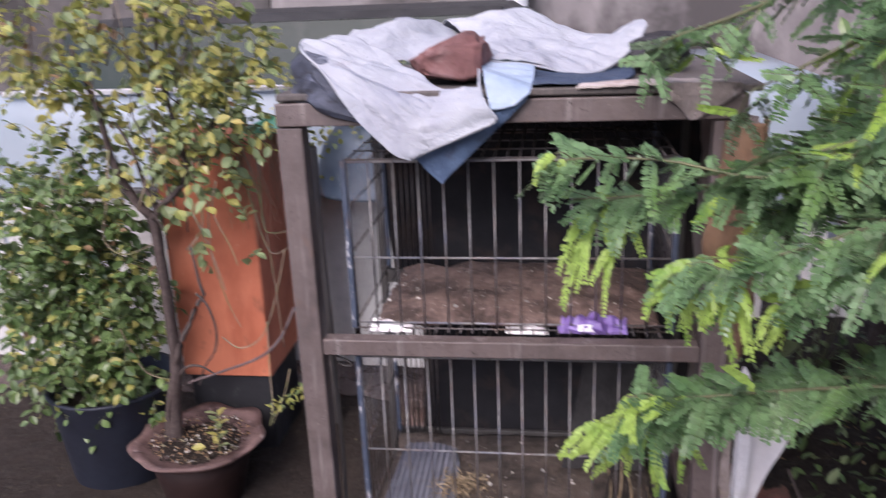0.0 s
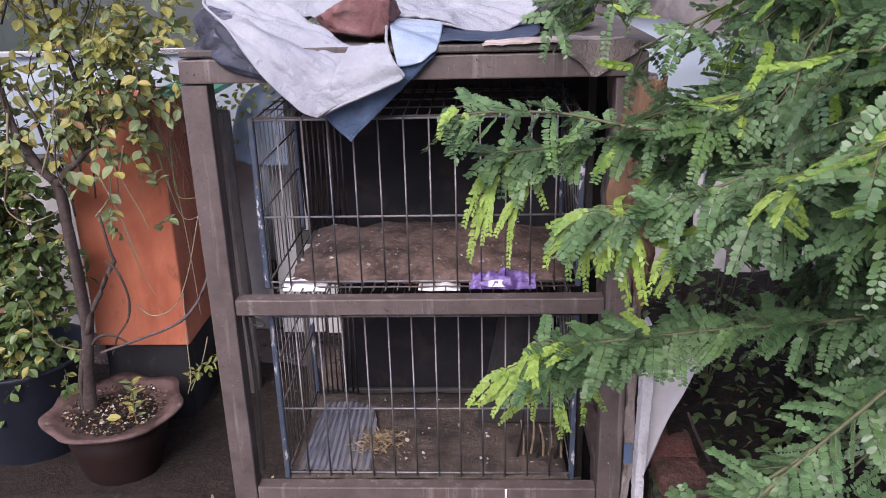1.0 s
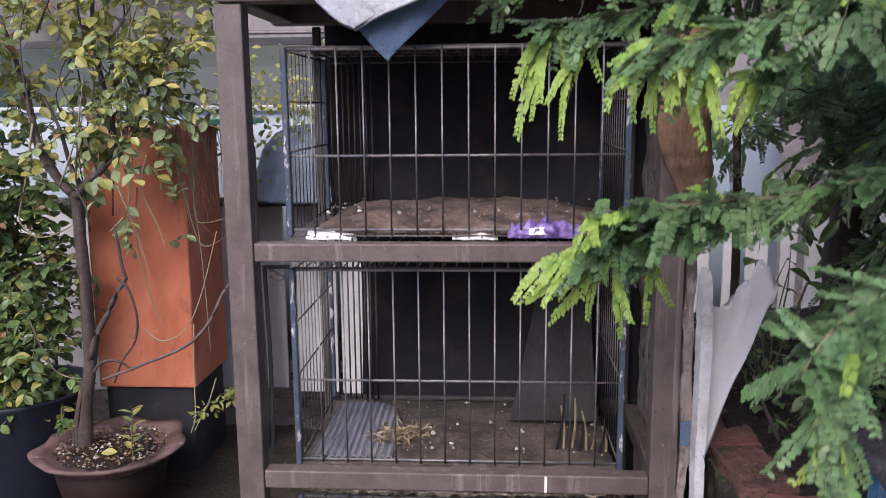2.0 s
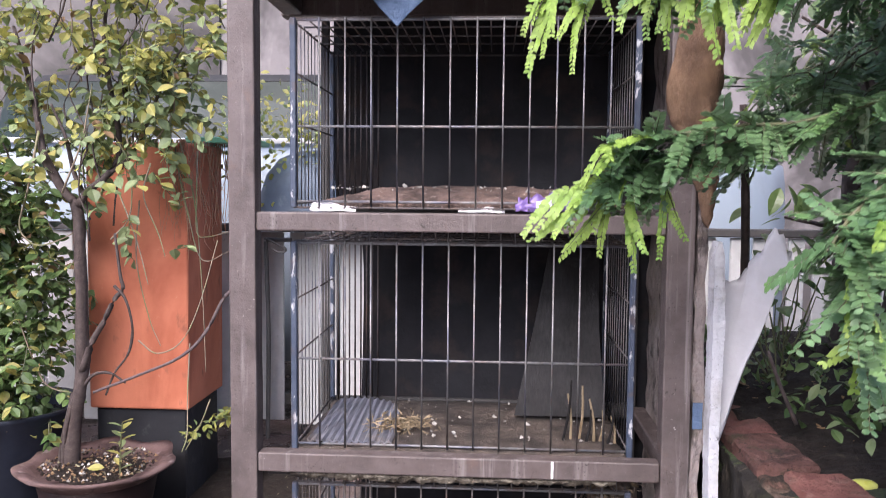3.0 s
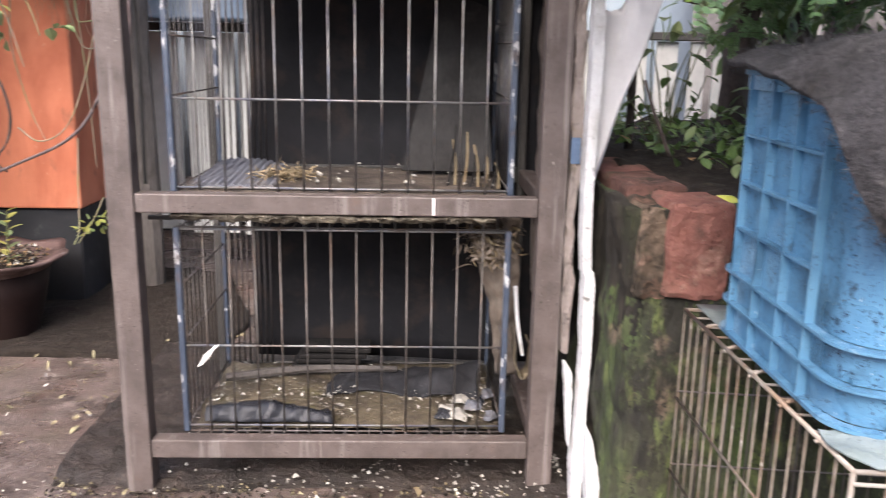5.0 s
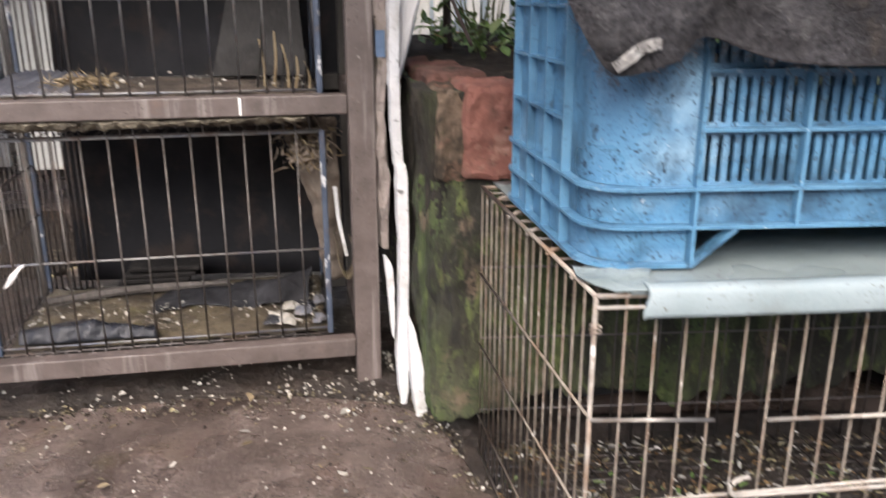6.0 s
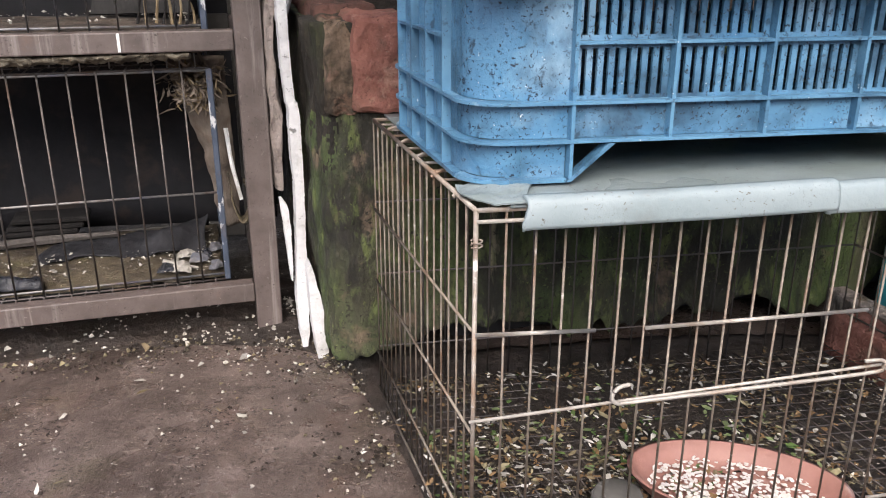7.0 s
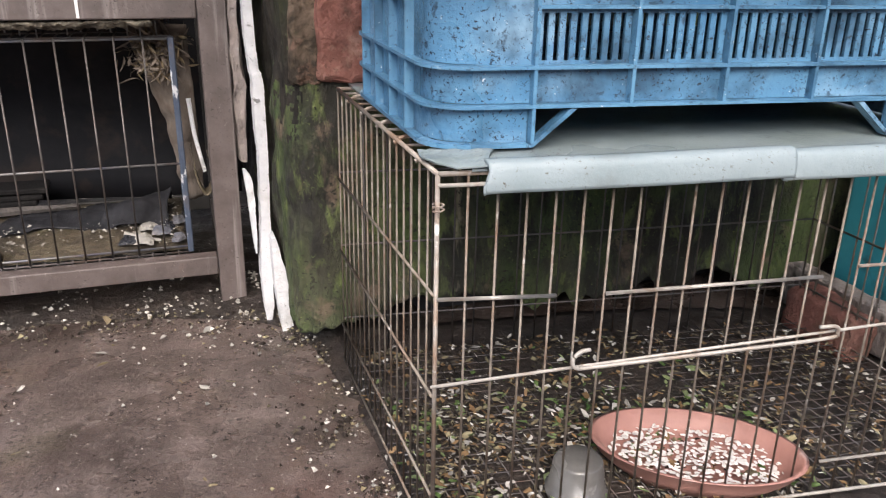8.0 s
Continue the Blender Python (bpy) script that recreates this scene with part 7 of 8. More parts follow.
GREEN, YELLOW, MIXED, DRY, DARK = (0.75, 0.24), (0.20, 0.79), (0.45, 0.52), (0.3, 0.5), (0.86, 0.13)
shrub("potted_shrub", "woody shrub with sparse yellowing leaves growing in the pot",
      [(-1.29, 2.70, 0.20), (-1.275, 2.70, 0.40), (-1.254, 2.70, 0.50), (-1.243, 2.70, 0.61), (-1.241, 2.70, 0.75), (-1.248, 2.71, 0.93), (-1.256, 2.72, 1.05), (-1.272, 2.73, 1.10)],
      [([(-1.272, 2.73, 1.095), (-1.31, 2.73, 1.131), (-1.351, 2.74, 1.193), (-1.383, 2.75, 1.255), (-1.402, 2.76, 1.336), (-1.419, 2.77, 1.425), (-1.445, 2.78, 1.50), (-1.50, 2.80, 1.66)], 0.017, 0.006),
       ([(-1.256, 2.72, 1.085), (-1.222, 2.72, 1.132), (-1.167, 2.72, 1.174), (-1.125, 2.73, 1.24), (-1.134, 2.74, 1.354), (-1.159, 2.75, 1.46), (-1.176, 2.75, 1.60), (-1.15, 2.75, 1.80), (-1.10, 2.75, 1.95)], 0.014, 0.005),
       ([(-1.235, 2.72, 1.12), (-1.272, 2.73, 1.185), (-1.308, 2.75, 1.30), (-1.358, 2.76, 1.407)], 0.009, 0.004),
       ([(-1.160, 2.72, 1.18), (-1.08, 2.73, 1.25), (-1.03, 2.74, 1.36), (-0.98, 2.74, 1.48), (-0.92, 2.74, 1.58)], 0.008, 0.003),
       ([(-1.242, 2.69, 0.56), (-1.201, 2.68, 0.656), (-1.158, 2.67, 0.721), (-1.121, 2.67, 0.793), (-1.092, 2.67, 0.829), (-1.10, 2.67, 0.87), (-1.12, 2.68, 1.0)], 0.011, 0.004),
       ([(-1.118, 2.665, 0.838), (-1.08, 2.66, 0.795), (-1.06, 2.66, 0.707), (-1.074, 2.66, 0.628), (-1.12, 2.66, 0.564), (-1.15, 2.66, 0.492)], 0.005, 0.003),
       ([(-1.255, 2.70, 0.49), (-1.20, 2.68, 0.55), (-1.14, 2.67, 0.56), (-1.09, 2.67, 0.53)], 0.006, 0.003),
       ([(-1.31, 2.69, 0.24), (-1.295, 2.68, 0.36), (-1.268, 2.685, 0.47)], 0.008, 0.006),
       ([(-1.33, 2.70, 0.24), (-1.31, 2.695, 0.35), (-1.275, 2.695, 0.49)], 0.007, 0.005)],
      [((-1.00, 2.74, 1.50), 0.07, 20, MIXED), ((-0.91, 2.74, 1.50), 0.06, 14, MIXED), ((-0.87, 2.74, 1.60), 0.06, 12, YELLOW), ((-1.10, 2.74, 1.42), 0.07, 20, GREEN), ((-0.98, 2.74, 1.38), 0.05, 11, GREEN),
       ((-1.03, 2.72, 1.29), 0.05, 8, GREEN), ((-1.16, 2.72, 1.29), 0.05, 8, GREEN), ((-1.24, 2.72, 1.26), 0.05, 6, GREEN), ((-1.31, 2.74, 1.29), 0.06, 10, GREEN), ((-1.42, 2.75, 1.30), 0.06, 8, GREEN),
       ((-1.46, 2.77, 1.42), 0.06, 9, MIXED), ((-1.54, 2.78, 1.50), 0.07, 14, YELLOW), ((-1.61, 2.80, 1.62), 0.08, 16, YELLOW), ((-1.40, 2.77, 1.55), 0.05, 5, DRY), ((-1.18, 2.75, 1.55), 0.07, 14, MIXED),
       ((-1.08, 2.74, 1.62), 0.09, 17, YELLOW), ((-0.98, 2.73, 1.70), 0.09, 17, YELLOW), ((-1.20, 2.75, 1.72), 0.10, 16, YELLOW), ((-1.06, 2.72, 1.82), 0.10, 19, YELLOW), ((-1.28, 2.74, 1.88), 0.12, 18, YELLOW),
       ((-1.50, 2.78, 1.80), 0.10, 13, DRY), ((-1.40, 2.76, 1.72), 0.09, 10, YELLOW), ((-1.06, 2.72, 1.98), 0.11, 17, YELLOW), ((-1.66, 2.80, 1.78), 0.09, 14, YELLOW), ((-1.12, 2.70, 1.36), 0.02, 3, DRY),
       ((-1.05, 2.70, 1.11), 0.03, 1, GREEN), ((-1.09, 2.70, 1.04), 0.025, 2, GREEN), ((-0.96, 2.70, 0.94), 0.02, 1, GREEN), ((-0.93, 2.70, 1.06), 0.02, 1, GREEN), ((-1.01, 2.70, 1.19), 0.035, 3, MIXED)],
      11, 6, 0.044, MIXED, 1.2, 0.024)
shrub("leafy_shrub", "dense dark green leafy shrub growing in the dark tub",
      [(-1.72, 2.9, 0.3), (-1.72, 2.9, 0.5), (-1.71, 2.9, 0.75), (-1.7, 2.9, 0.95)],
      [([(-1.71, 2.9, 0.6), (-1.62, 2.88, 0.75), (-1.55, 2.86, 0.95)], 0.010, 0.004), ([(-1.72, 2.9, 0.6), (-1.82, 2.9, 0.8), (-1.88, 2.9, 1.0)], 0.010, 0.004)],
      [((-1.62, 2.84, 1.08), 0.10, 46, DARK), ((-1.78, 2.86, 1.10), 0.11, 46, DARK), ((-1.64, 2.82, 0.90), 0.10, 46, DARK), ((-1.80, 2.84, 0.88), 0.11, 46, DARK), ((-1.62, 2.80, 0.70), 0.09, 44, DARK), ((-1.76, 2.82, 0.66), 0.10, 44, DARK), ((-1.58, 2.78, 0.52), 0.08, 36, DARK), ((-1.74, 2.80, 0.48), 0.09, 30, DARK), ((-1.9, 2.85, 0.75), 0.1, 40, DARK), ((-1.55, 2.82, 0.98), 0.05, 10, DRY), ((-1.50, 2.80, 1.02), 0.07, 30, DARK), ((-1.46, 2.80, 0.84), 0.06, 26, DARK), ((-1.47, 2.78, 0.66), 0.06, 26, DARK), ((-1.48, 2.78, 0.46), 0.06, 20, DARK), ((-1.6, 2.8, 1.15), 0.08, 30, DARK)],
      12, 5, 0.043, DARK, 1.75, green=LEAF_D)
tub = thing("tub", (-1.61, 2.88, 0), "dark blue plastic tub holding the leafy shrub", "tub")
part("tub_body", lathe(bmesh.new(), [(0.19, 0.0), (0.2, 0.02), (0.240, 0.38), (0.252, 0.395), (0.230, 0.395), (0.215, 0.34), (0.0005, 0.33)], (-1.61, 2.88, 0), 36), TUB, tub, smooth=True)
part("tub_soil", lathe(bmesh.new(), [(0.212, 0.34), (0.1, 0.35), (0.0005, 0.352)], (-1.61, 2.88, 0), 24), EARTH, tub)
# seedling in the pot
sd = thing("seedling", (-1.08, 2.62, 0.25), "young light green seedling sprouting in the pot", "seedling")
part("stem", tube(bmesh.new(), [(-1.09, 2.62, 0.24), (-1.085, 2.615, 0.33), (-1.075, 2.61, 0.42)], 0.003, 0.002, 6), TWIG, sd)
lv = Leaves()
r = random.Random(6)
for k in range(14):
    p = Vector((-1.09, 2.62, 0.27)).lerp(Vector((-1.075, 2.61, 0.42)), k / 13)
    a = k * 2.4
    lv.blade(p, Vector((math.cos(a), math.sin(a), 0.5)), Vector((0, 0, 1)), 0.045, 0.022, 1 if k % 3 else 0)
lv.blade(Vector((-1.13, 2.6, 0.28)), Vector((-1, -0.3, 0.1)), Vector((0, -0.5, 1)), 0.05, 0.03, 1)
part("foliage", lv.mesh("leaves", [LEAF_A, LEAF_B]), None, sd)

r = random.Random(15)
for k in range(26):
    x, y = r.uniform(-1.62, -0.98), r.uniform(2.66, 2.82)
    z = r.uniform(0.95, 1.65)
    pts = [(x, y, z)]
    for _ in range(3):
        x += r.uniform(-0.07, 0.07)
        y += r.uniform(-0.02, 0.02)
        z += r.uniform(0.06, 0.16)
        pts.append((x, y, z))
    single("bare_twig", tube(bmesh.new(), pts, 0.0035, 0.0015, 5, 10, 0.2), STEM if k % 3 else VINE, "thin bare twig standing out of the potted shrub", "twig", group="bare twigs", smooth=True)
# pale vines over shrub and pillar
for k, pts in enumerate(([(-1.39, 2.74, 1.32), (-1.404, 2.72, 1.209), (-1.424, 2.72, 1.12), (-1.452, 2.72, 1.022), (-1.427, 2.72, 0.974), (-1.382, 2.72, 0.957), (-1.317, 2.72, 0.976), (-1.27, 2.72, 1.0)], [(-1.53, 2.74, 0.90), (-1.488, 2.72, 0.796), (-1.435, 2.72, 0.634), (-1.391, 2.72, 0.525), (-1.345, 2.72, 0.49), (-1.26, 2.71, 0.483)], [(-1.01, 2.70, 1.22), (-1.03, 2.69, 1.12), (-0.985, 2.69, 1.0), (-0.965, 2.69, 0.93)], [(-0.96, 2.97, 1.27), (-0.955, 2.94, 1.10), (-0.95, 2.93, 0.99), (-0.90, 2.90, 0.98), (-0.82, 2.88, 1.0)], [(-1.00, 2.98, 0.60), (-0.98, 2.90, 0.44), (-0.945, 2.80, 0.33), (-0.94, 2.74, 0.29)], [(-0.93, 2.98, 0.40), (-0.92, 2.86, 0.35), (-0.935, 2.76, 0.29)], [(-1.12, 2.72, 1.12), (-1.06, 2.70, 0.98), (-1.02, 2.69, 0.84)], [(-1.03, 2.95, 1.25), (-0.98, 2.93, 1.05), (-0.93, 2.92, 0.9), (-0.84, 2.94, 0.93)], [(-1.06, 2.70, 0.66), (-1.0, 2.7, 0.62), (-0.92, 2.7, 0.66), (-0.86, 2.7, 0.78), (-0.80, 2.7, 0.98)], [(-1.01, 2.94, 1.3), (-0.97, 2.96, 1.1), (-0.95, 2.97, 0.8), (-0.94, 2.97, 0.5)], [(-1.15, 2.93, 1.1), (-1.16, 2.92, 0.9), (-1.12, 2.92, 0.7), (-1.08, 2.92, 0.6)])):
    single("vine", tube(bmesh.new(), pts, 0.0042 if k == 0 else 0.0028, 0.0016, 6, 30), VINE, "pale dry vine stem trailing by the pillar", "vine", group="vines", smooth=True)
VINEBARK = surface("purple_brown_vine", (0.055, 0.038, 0.038), (0.12, 0.088, 0.085), 40, [((0.30, 0.24, 0.22), 24, 0.58, 0.7, 0.6)], 0.85, bump=0.5, bump_scale=90)
single("vine", tube(bmesh.new(), [(-1.19, 2.66, 0.50), (-1.034, 2.64, 0.563), (-0.89, 2.62, 0.629), (-0.815, 2.62, 0.702), (-0.759, 2.62, 0.805), (-0.726, 2.64, 0.852), (-0.71, 2.7, 0.95), (-0.74, 2.8, 1.1)], 0.0045, 0.006, 8, 40, 0.3), VINEBARK, "thick purple-brown vine stem sweeping past the pillar", "vine", group="vines", smooth=True)
rt = bmesh.new()
r = random.Random(9)
for _ in range(60):
    x = r.uniform(-1.06, -0.90)
    y = 2.985 if x < -1.0 else 2.99 + (x + 1.0) * 3.3
    z = 1.31
    pts = [(x, y - 0.012, z)]
    for _k in range(4):
        x += r.uniform(-0.025, 0.03)
        z -= r.uniform(0.03, 0.12)
        pts.append((x, y - r.uniform(0.01, 0.03), z))
    tube(rt, pts, 0.0018, 0.0008, 4, 10)
single("dry_roots", rt, surface("dry_roots", (0.24, 0.12, 0.07), (0.36, 0.2, 0.12), 40, [], 0.85, bump=0.0), "mat of dry hanging rootlets on the pillar", "roots", "stuff")
lv = Leaves()
r = random.Random(21)
for _ in range(800):
    p = Vector((r.uniform(-1.0, -0.30), 3.38 + r.uniform(-0.08, 0.05), 1.33 + abs(r.gauss(0, 0.10)) * (1 if r.random() > 0.3 else -1)))
    lv.blade(p, rvec(r) + Vector((0, 0, -0.2)), Vector((0, -0.6, 1)) + rvec(r, 0.5), r.uniform(0.018, 0.036), 0.018, r.choice((0, 1, 1, 1)), 0.2)
tagged(new("climber", lv.mesh("climber", [LEAF_A, LEAF_B])), "yellow-green creeper growing along the fence top", "climber", kind="stuff")
lv = Leaves()
for _ in range(60):
    k = r.random()
    p = Vector((-0.97, 2.82, 0.30)).lerp(Vector((-0.80, 2.86, 0.40)), k) + rvec(r, 0.02)
    lv.blade(p, rvec(r), Vector((0, 0, 1)) + rvec(r, 0.4), r.uniform(0.02, 0.035), 0.016, r.choice((0, 1, 1)))
tagged(new("weed", lv.mesh("weed", [LEAF_A, LEAF_B])), "small trailing green weed by the flower pot", "weed", kind="stuff")


# ---- the feathery-leaved tree ----
tree = thing("tree", (1.03, 2.50, 0.6), "feathery-leaved tree with a dark trunk, branches reaching forward", "tree")
bm = bmesh.new()
tube(bm, [(1.03, 2.50, 0.55), (1.03, 2.48, 1.0), (1.04, 2.45, 1.4), (1.05, 2.40, 1.9), (1.05, 2.30, 2.5)], 0.042, 0.034, 16, 40, 0.3)
part("trunk", bm, STEM, tree, smooth=True)
FE = Leaves()
TW = bmesh.new()
rng = random.Random(77)


def pinna(p, d, n, length, tone, droop=None):
    """One pinna: a fine rachis with close pairs of short blunt leaflets."""
    d = d.normalized()
    side = d.cross(n)
    side = side.normalized() if side.length > 1e-5 else Vector((1, 0, 0))
    up = side.cross(d)
    mi = 1 if rng.random() < tone else 0
    pairs = max(5, int(length / (0.0036 if mi else rng.uniform(0.0045, 0.0056))))
    droop = rng.uniform(-0.1, 0.45) if droop is None else droop
    bend = side * rng.uniform(-0.25, 0.25) * (2.2 if mi else 1.0)
    pts = []
    for k in range(pairs + 2):
        s = k / (pairs + 1)
        pts.append(p + d * length * s + (Vector((0, 0, -1)) * droop + bend) * length * s * s)
    tube(TW, [pts[0], pts[-1]], 0.0009, 0.0005, 3, 2)
    ll = rng.uniform(0.0108, 0.0146) * (0.85 if mi else 1.0)
    fold = rng.uniform(-0.35, 0.2)
    for k in range(1, pairs + 2):
        s = k / (pairs + 1)
        ax = (pts[k] - pts[k - 1]).normalized()
        w = ll * (0.72 + 0.35 * math.sin(math.pi * min(1, s * 0.9 + 0.1)))
        for sg in (1, -1):
            if rng.random() < 0.06:
                continue
            dd = side * sg * rng.uniform(0.8, 1.0) + ax * (rng.uniform(0.9, 1.3) if mi else rng.uniform(0.2, 0.55)) + up * (fold + rng.uniform(-0.15, 0.15))
            FE.leaflet(pts[k] + rvec(rng, 0.0006), dd, up + rvec(rng, 0.3), w * rng.uniform(0.85, 1.1), w * (rng.uniform(0.50, 0.60) if mi else rng.uniform(0.52, 0.64)), mi, None if mi else 2)


def feather(p, d, n, length, tone):
    """A twice-divided leaf: a stalk with a few pairs of pinnae."""
    d = d.normalized()
    side = d.cross(n)
    side = side.normalized() if side.length > 1e-5 else Vector((1, 0, 0))
    up = side.cross(d)
    pairs = rng.randint(1, 3)
    droop = rng.uniform(0.0, 0.3)
    pts = [p + d * length * k / pairs + Vector((0, 0, -droop)) * length * (k / pairs) ** 2 for k in range(pairs + 1)]
    tube(TW, [pts[0], pts[len(pts) // 2], pts[-1]], 0.0014, 0.0008, 4, 4)
    for k in range(1, pairs + 1):
        ax = (pts[k] - pts[k - 1]).normalized()
        for sg in (1, -1):
            if rng.random() < 0.1:
                continue
            dd = side * sg + ax * rng.uniform(0.3, 1.0) + up * rng.uniform(-0.35, 0.2)
            pinna(pts[k], dd, up + rvec(rng, 0.4), rng.uniform(0.045, 0.078), tone)
    pinna(pts[-1], pts[-1] - pts[-2], up, rng.uniform(0.05, 0.08), tone)


def spray(stem, tips, leaves, r0=0.003):
    """A leafy shoot: mature pinnae along the stem in pairs, young drooping ones that end at the tips."""
    part("branch", tube(bmesh.new(), stem, r0, 0.0016, 6, 24, 0.15), TWIG, tree, smooth=True)
    line = catmull(stem, 60)
    leaves = int(leaves * 2.7)
    for k in range(leaves):
        s = 0.12 + 0.85 * (k + rng.uniform(-0.3, 0.3)) / leaves
        i = max(0, min(58, int(s * 59)))
        ax = (line[i + 1] - line[i]).normalized()
        side = ax.cross(Vector((0, 0, 1))).normalized() * (1 if k % 2 else -1)
        d = side * rng.uniform(0.5, 1.0) + ax * rng.uniform(0.1, 0.8) + Vector((0, 0, rng.uniform(-0.75, 0.5)))
        pinna(line[i], d, Vector((0, -0.3, 0.95)) + rvec(rng, 0.5), rng.uniform(0.050, 0.085), 0.1 * s, rng.uniform(0.0, 0.35))
    for t in tips:
        t = Vector(t)
        i = max(range(20, 60), key=lambda j: -(line[j] - t).length)
        i = max(20, i - rng.randint(4, 12))
        p = line[i]
        top = p.lerp(t, 0.45) + Vector((0, 0, 0.018))
        tube(TW, [p, (p + top) / 2 + Vector((0, 0, 0.006)), top], 0.0012, 0.0008, 4, 5)
        d = t - top
        pinna(top, d + Vector((0, 0, 0.25 * d.length)), Vector((0, -0.7, 0.5)) + rvec(rng, 0.3), d.length * 0.8, 1.0, 0.4)
        pinna(top, d + rvec(rng, 0.5 * d.length), Vector((0, -0.6, 0.6)) + rvec(rng, 0.3), d.length * 0.6, 0.7, 0.4)
        for q in (0.5, 0.8):
            pinna(p.lerp(top, q), d + rvec(rng, 0.9 * d.length), Vector((0, -0.6, 0.6)) + rvec(rng, 0.4), rng.uniform(0.028, 0.045), 0.75, rng.uniform(0.2, 0.7))


def bough(pts, r0, leafy=1.0, young=0.0, size=0.12, start=0.15, step=0.028):
    """A bough with feathery leaves on alternating sides; the tip's leaves are younger."""
    part("branch", tube(bmesh.new(), pts, r0, 0.0018, 6, 24, 0.15), STEM if r0 > 0.006 else TWIG, tree, smooth=True)
    line = catmull(pts, 80)
    total = sum((b - a).length for a, b in zip(line, line[1:]))
    n = max(3, int(total / (step * 1.5)))
    for k in range(n + 1):
        s = start + (1 - start) * k / n
        if rng.random() > leafy:
            continue
        i = min(len(line) - 2, int(s * (len(line) - 1)))
        ax = (line[i + 1] - line[i]).normalized()
        sg = 1 if k % 2 else -1
        side = ax.cross(Vector((0, 0, 1)) + rvec(rng, 0.35))
        side = side.normalized() if side.length > 1e-4 else Vector((1, 0, 0))
        d = side * sg * rng.uniform(0.5, 1.0) + ax * rng.uniform(0.2, 0.8) + Vector((0, 0, rng.uniform(-0.6, 0.15)))
        tone = young * max(0.0, (s - 0.45) / 0.55) ** 0.7
        feather(line[i], d, Vector((0, -0.3, 0.95)) + rvec(rng, 0.55), size * rng.uniform(0.6, 1.1), min(0.92, tone * rng.uniform(0.3, 1.2)))


# limbs from the trunk forward over the cages
part("limb", tube(bmesh.new(), [(1.05, 2.40, 1.9), (1.0, 2.0, 2.05), (0.95, 1.6, 1.95), (0.90, 1.3, 1.75), (0.75, 1.2, 1.62)], 0.018, 0.005, 8, 30, 0.2), STEM, tree, smooth=True)
part("limb", tube(bmesh.new(), [(0.85, 2.0, 2.05), (1.15, 1.6, 1.9), (1.2, 1.35, 1.5), (1.05, 1.2, 1.25), (0.9, 1.15, 1.1)], 0.011, 0.004, 8, 30, 0.2), STEM, tree, smooth=True)
# shoots that hang before the rack
spray([(0.80, 1.25, 1.62), (0.50, 1.36, 1.56), (0.34, 1.42, 1.51), (0.22, 1.45, 1.485), (0.12, 1.45, 1.48)], [(0.09, 1.42, 1.335), (0.149, 1.40, 1.33), (0.08, 1.42, 1.40), (0.12, 1.40, 1.38)], 26)
spray([(0.50, 1.36, 1.56), (0.38, 1.37, 1.53), (0.25, 1.40, 1.55), (0.13, 1.42, 1.55), (0.07, 1.42, 1.54)], [(0.055, 1.41, 1.53)], 13)
spray([(0.85, 1.15, 1.62), (0.58, 1.22, 1.54), (0.42, 1.25, 1.47), (0.33, 1.26, 1.44), (0.25, 1.28, 1.415)], [(0.205, 1.29, 1.375), (0.235, 1.28, 1.355), (0.27, 1.26, 1.335), (0.306, 1.24, 1.322), (0.335, 1.23, 1.33), (0.29, 1.25, 1.36), (0.22, 1.28, 1.40)], 24)
spray([(0.58, 1.22, 1.54), (0.46, 1.24, 1.44), (0.40, 1.25, 1.39)], [(0.375, 1.24, 1.33), (0.35, 1.24, 1.345)], 10)
spray([(0.85, 1.15, 1.36), (0.62, 1.24, 1.285), (0.45, 1.31, 1.235), (0.33, 1.34, 1.20), (0.25, 1.345, 1.175), (0.19, 1.35, 1.155)], [(0.096, 1.355, 1.092), (0.13, 1.35, 1.057), (0.185, 1.345, 1.047), (0.24, 1.325, 1.050), (0.286, 1.34, 1.066), (0.15, 1.35, 1.12), (0.17, 1.34, 1.09)], 40)
spray([(0.45, 1.31, 1.235), (0.36, 1.30, 1.23), (0.27, 1.31, 1.215), (0.20, 1.33, 1.205)], [(0.17, 1.34, 1.165)], 18)
spray([(0.62, 1.24, 1.285), (0.48, 1.36, 1.23), (0.40, 1.42, 1.19)], [], 12)
spray([(0.72, 1.1, 1.36), (0.52, 1.03, 1.22), (0.43, 1.0, 1.144), (0.40, 1.0, 1.06), (0.42, 0.99, 1.0)], [(0.415, 1.0, 0.965)], 30)
spray([(0.52, 1.03, 1.22), (0.42, 1.02, 1.14), (0.375, 1.0, 1.09)], [], 10)
spray([(1.2, 1.9, 1.55), (0.98, 1.85, 1.42), (0.86, 1.8, 1.34), (0.76, 1.78, 1.27)], [], 26)
spray([(1.2, 1.9, 1.45), (1.0, 1.75, 1.34), (0.88, 1.7, 1.25), (0.82, 1.7, 1.18)], [], 24)
spray([(0.78, 1.38, 1.66), (0.55, 1.44, 1.60), (0.43, 1.47, 1.54), (0.34, 1.48, 1.49)], [], 26)
spray([(0.80, 1.3, 1.58), (0.58, 1.40, 1.53), (0.46, 1.44, 1.48), (0.39, 1.45, 1.43)], [(0.37, 1.44, 1.39)], 24)
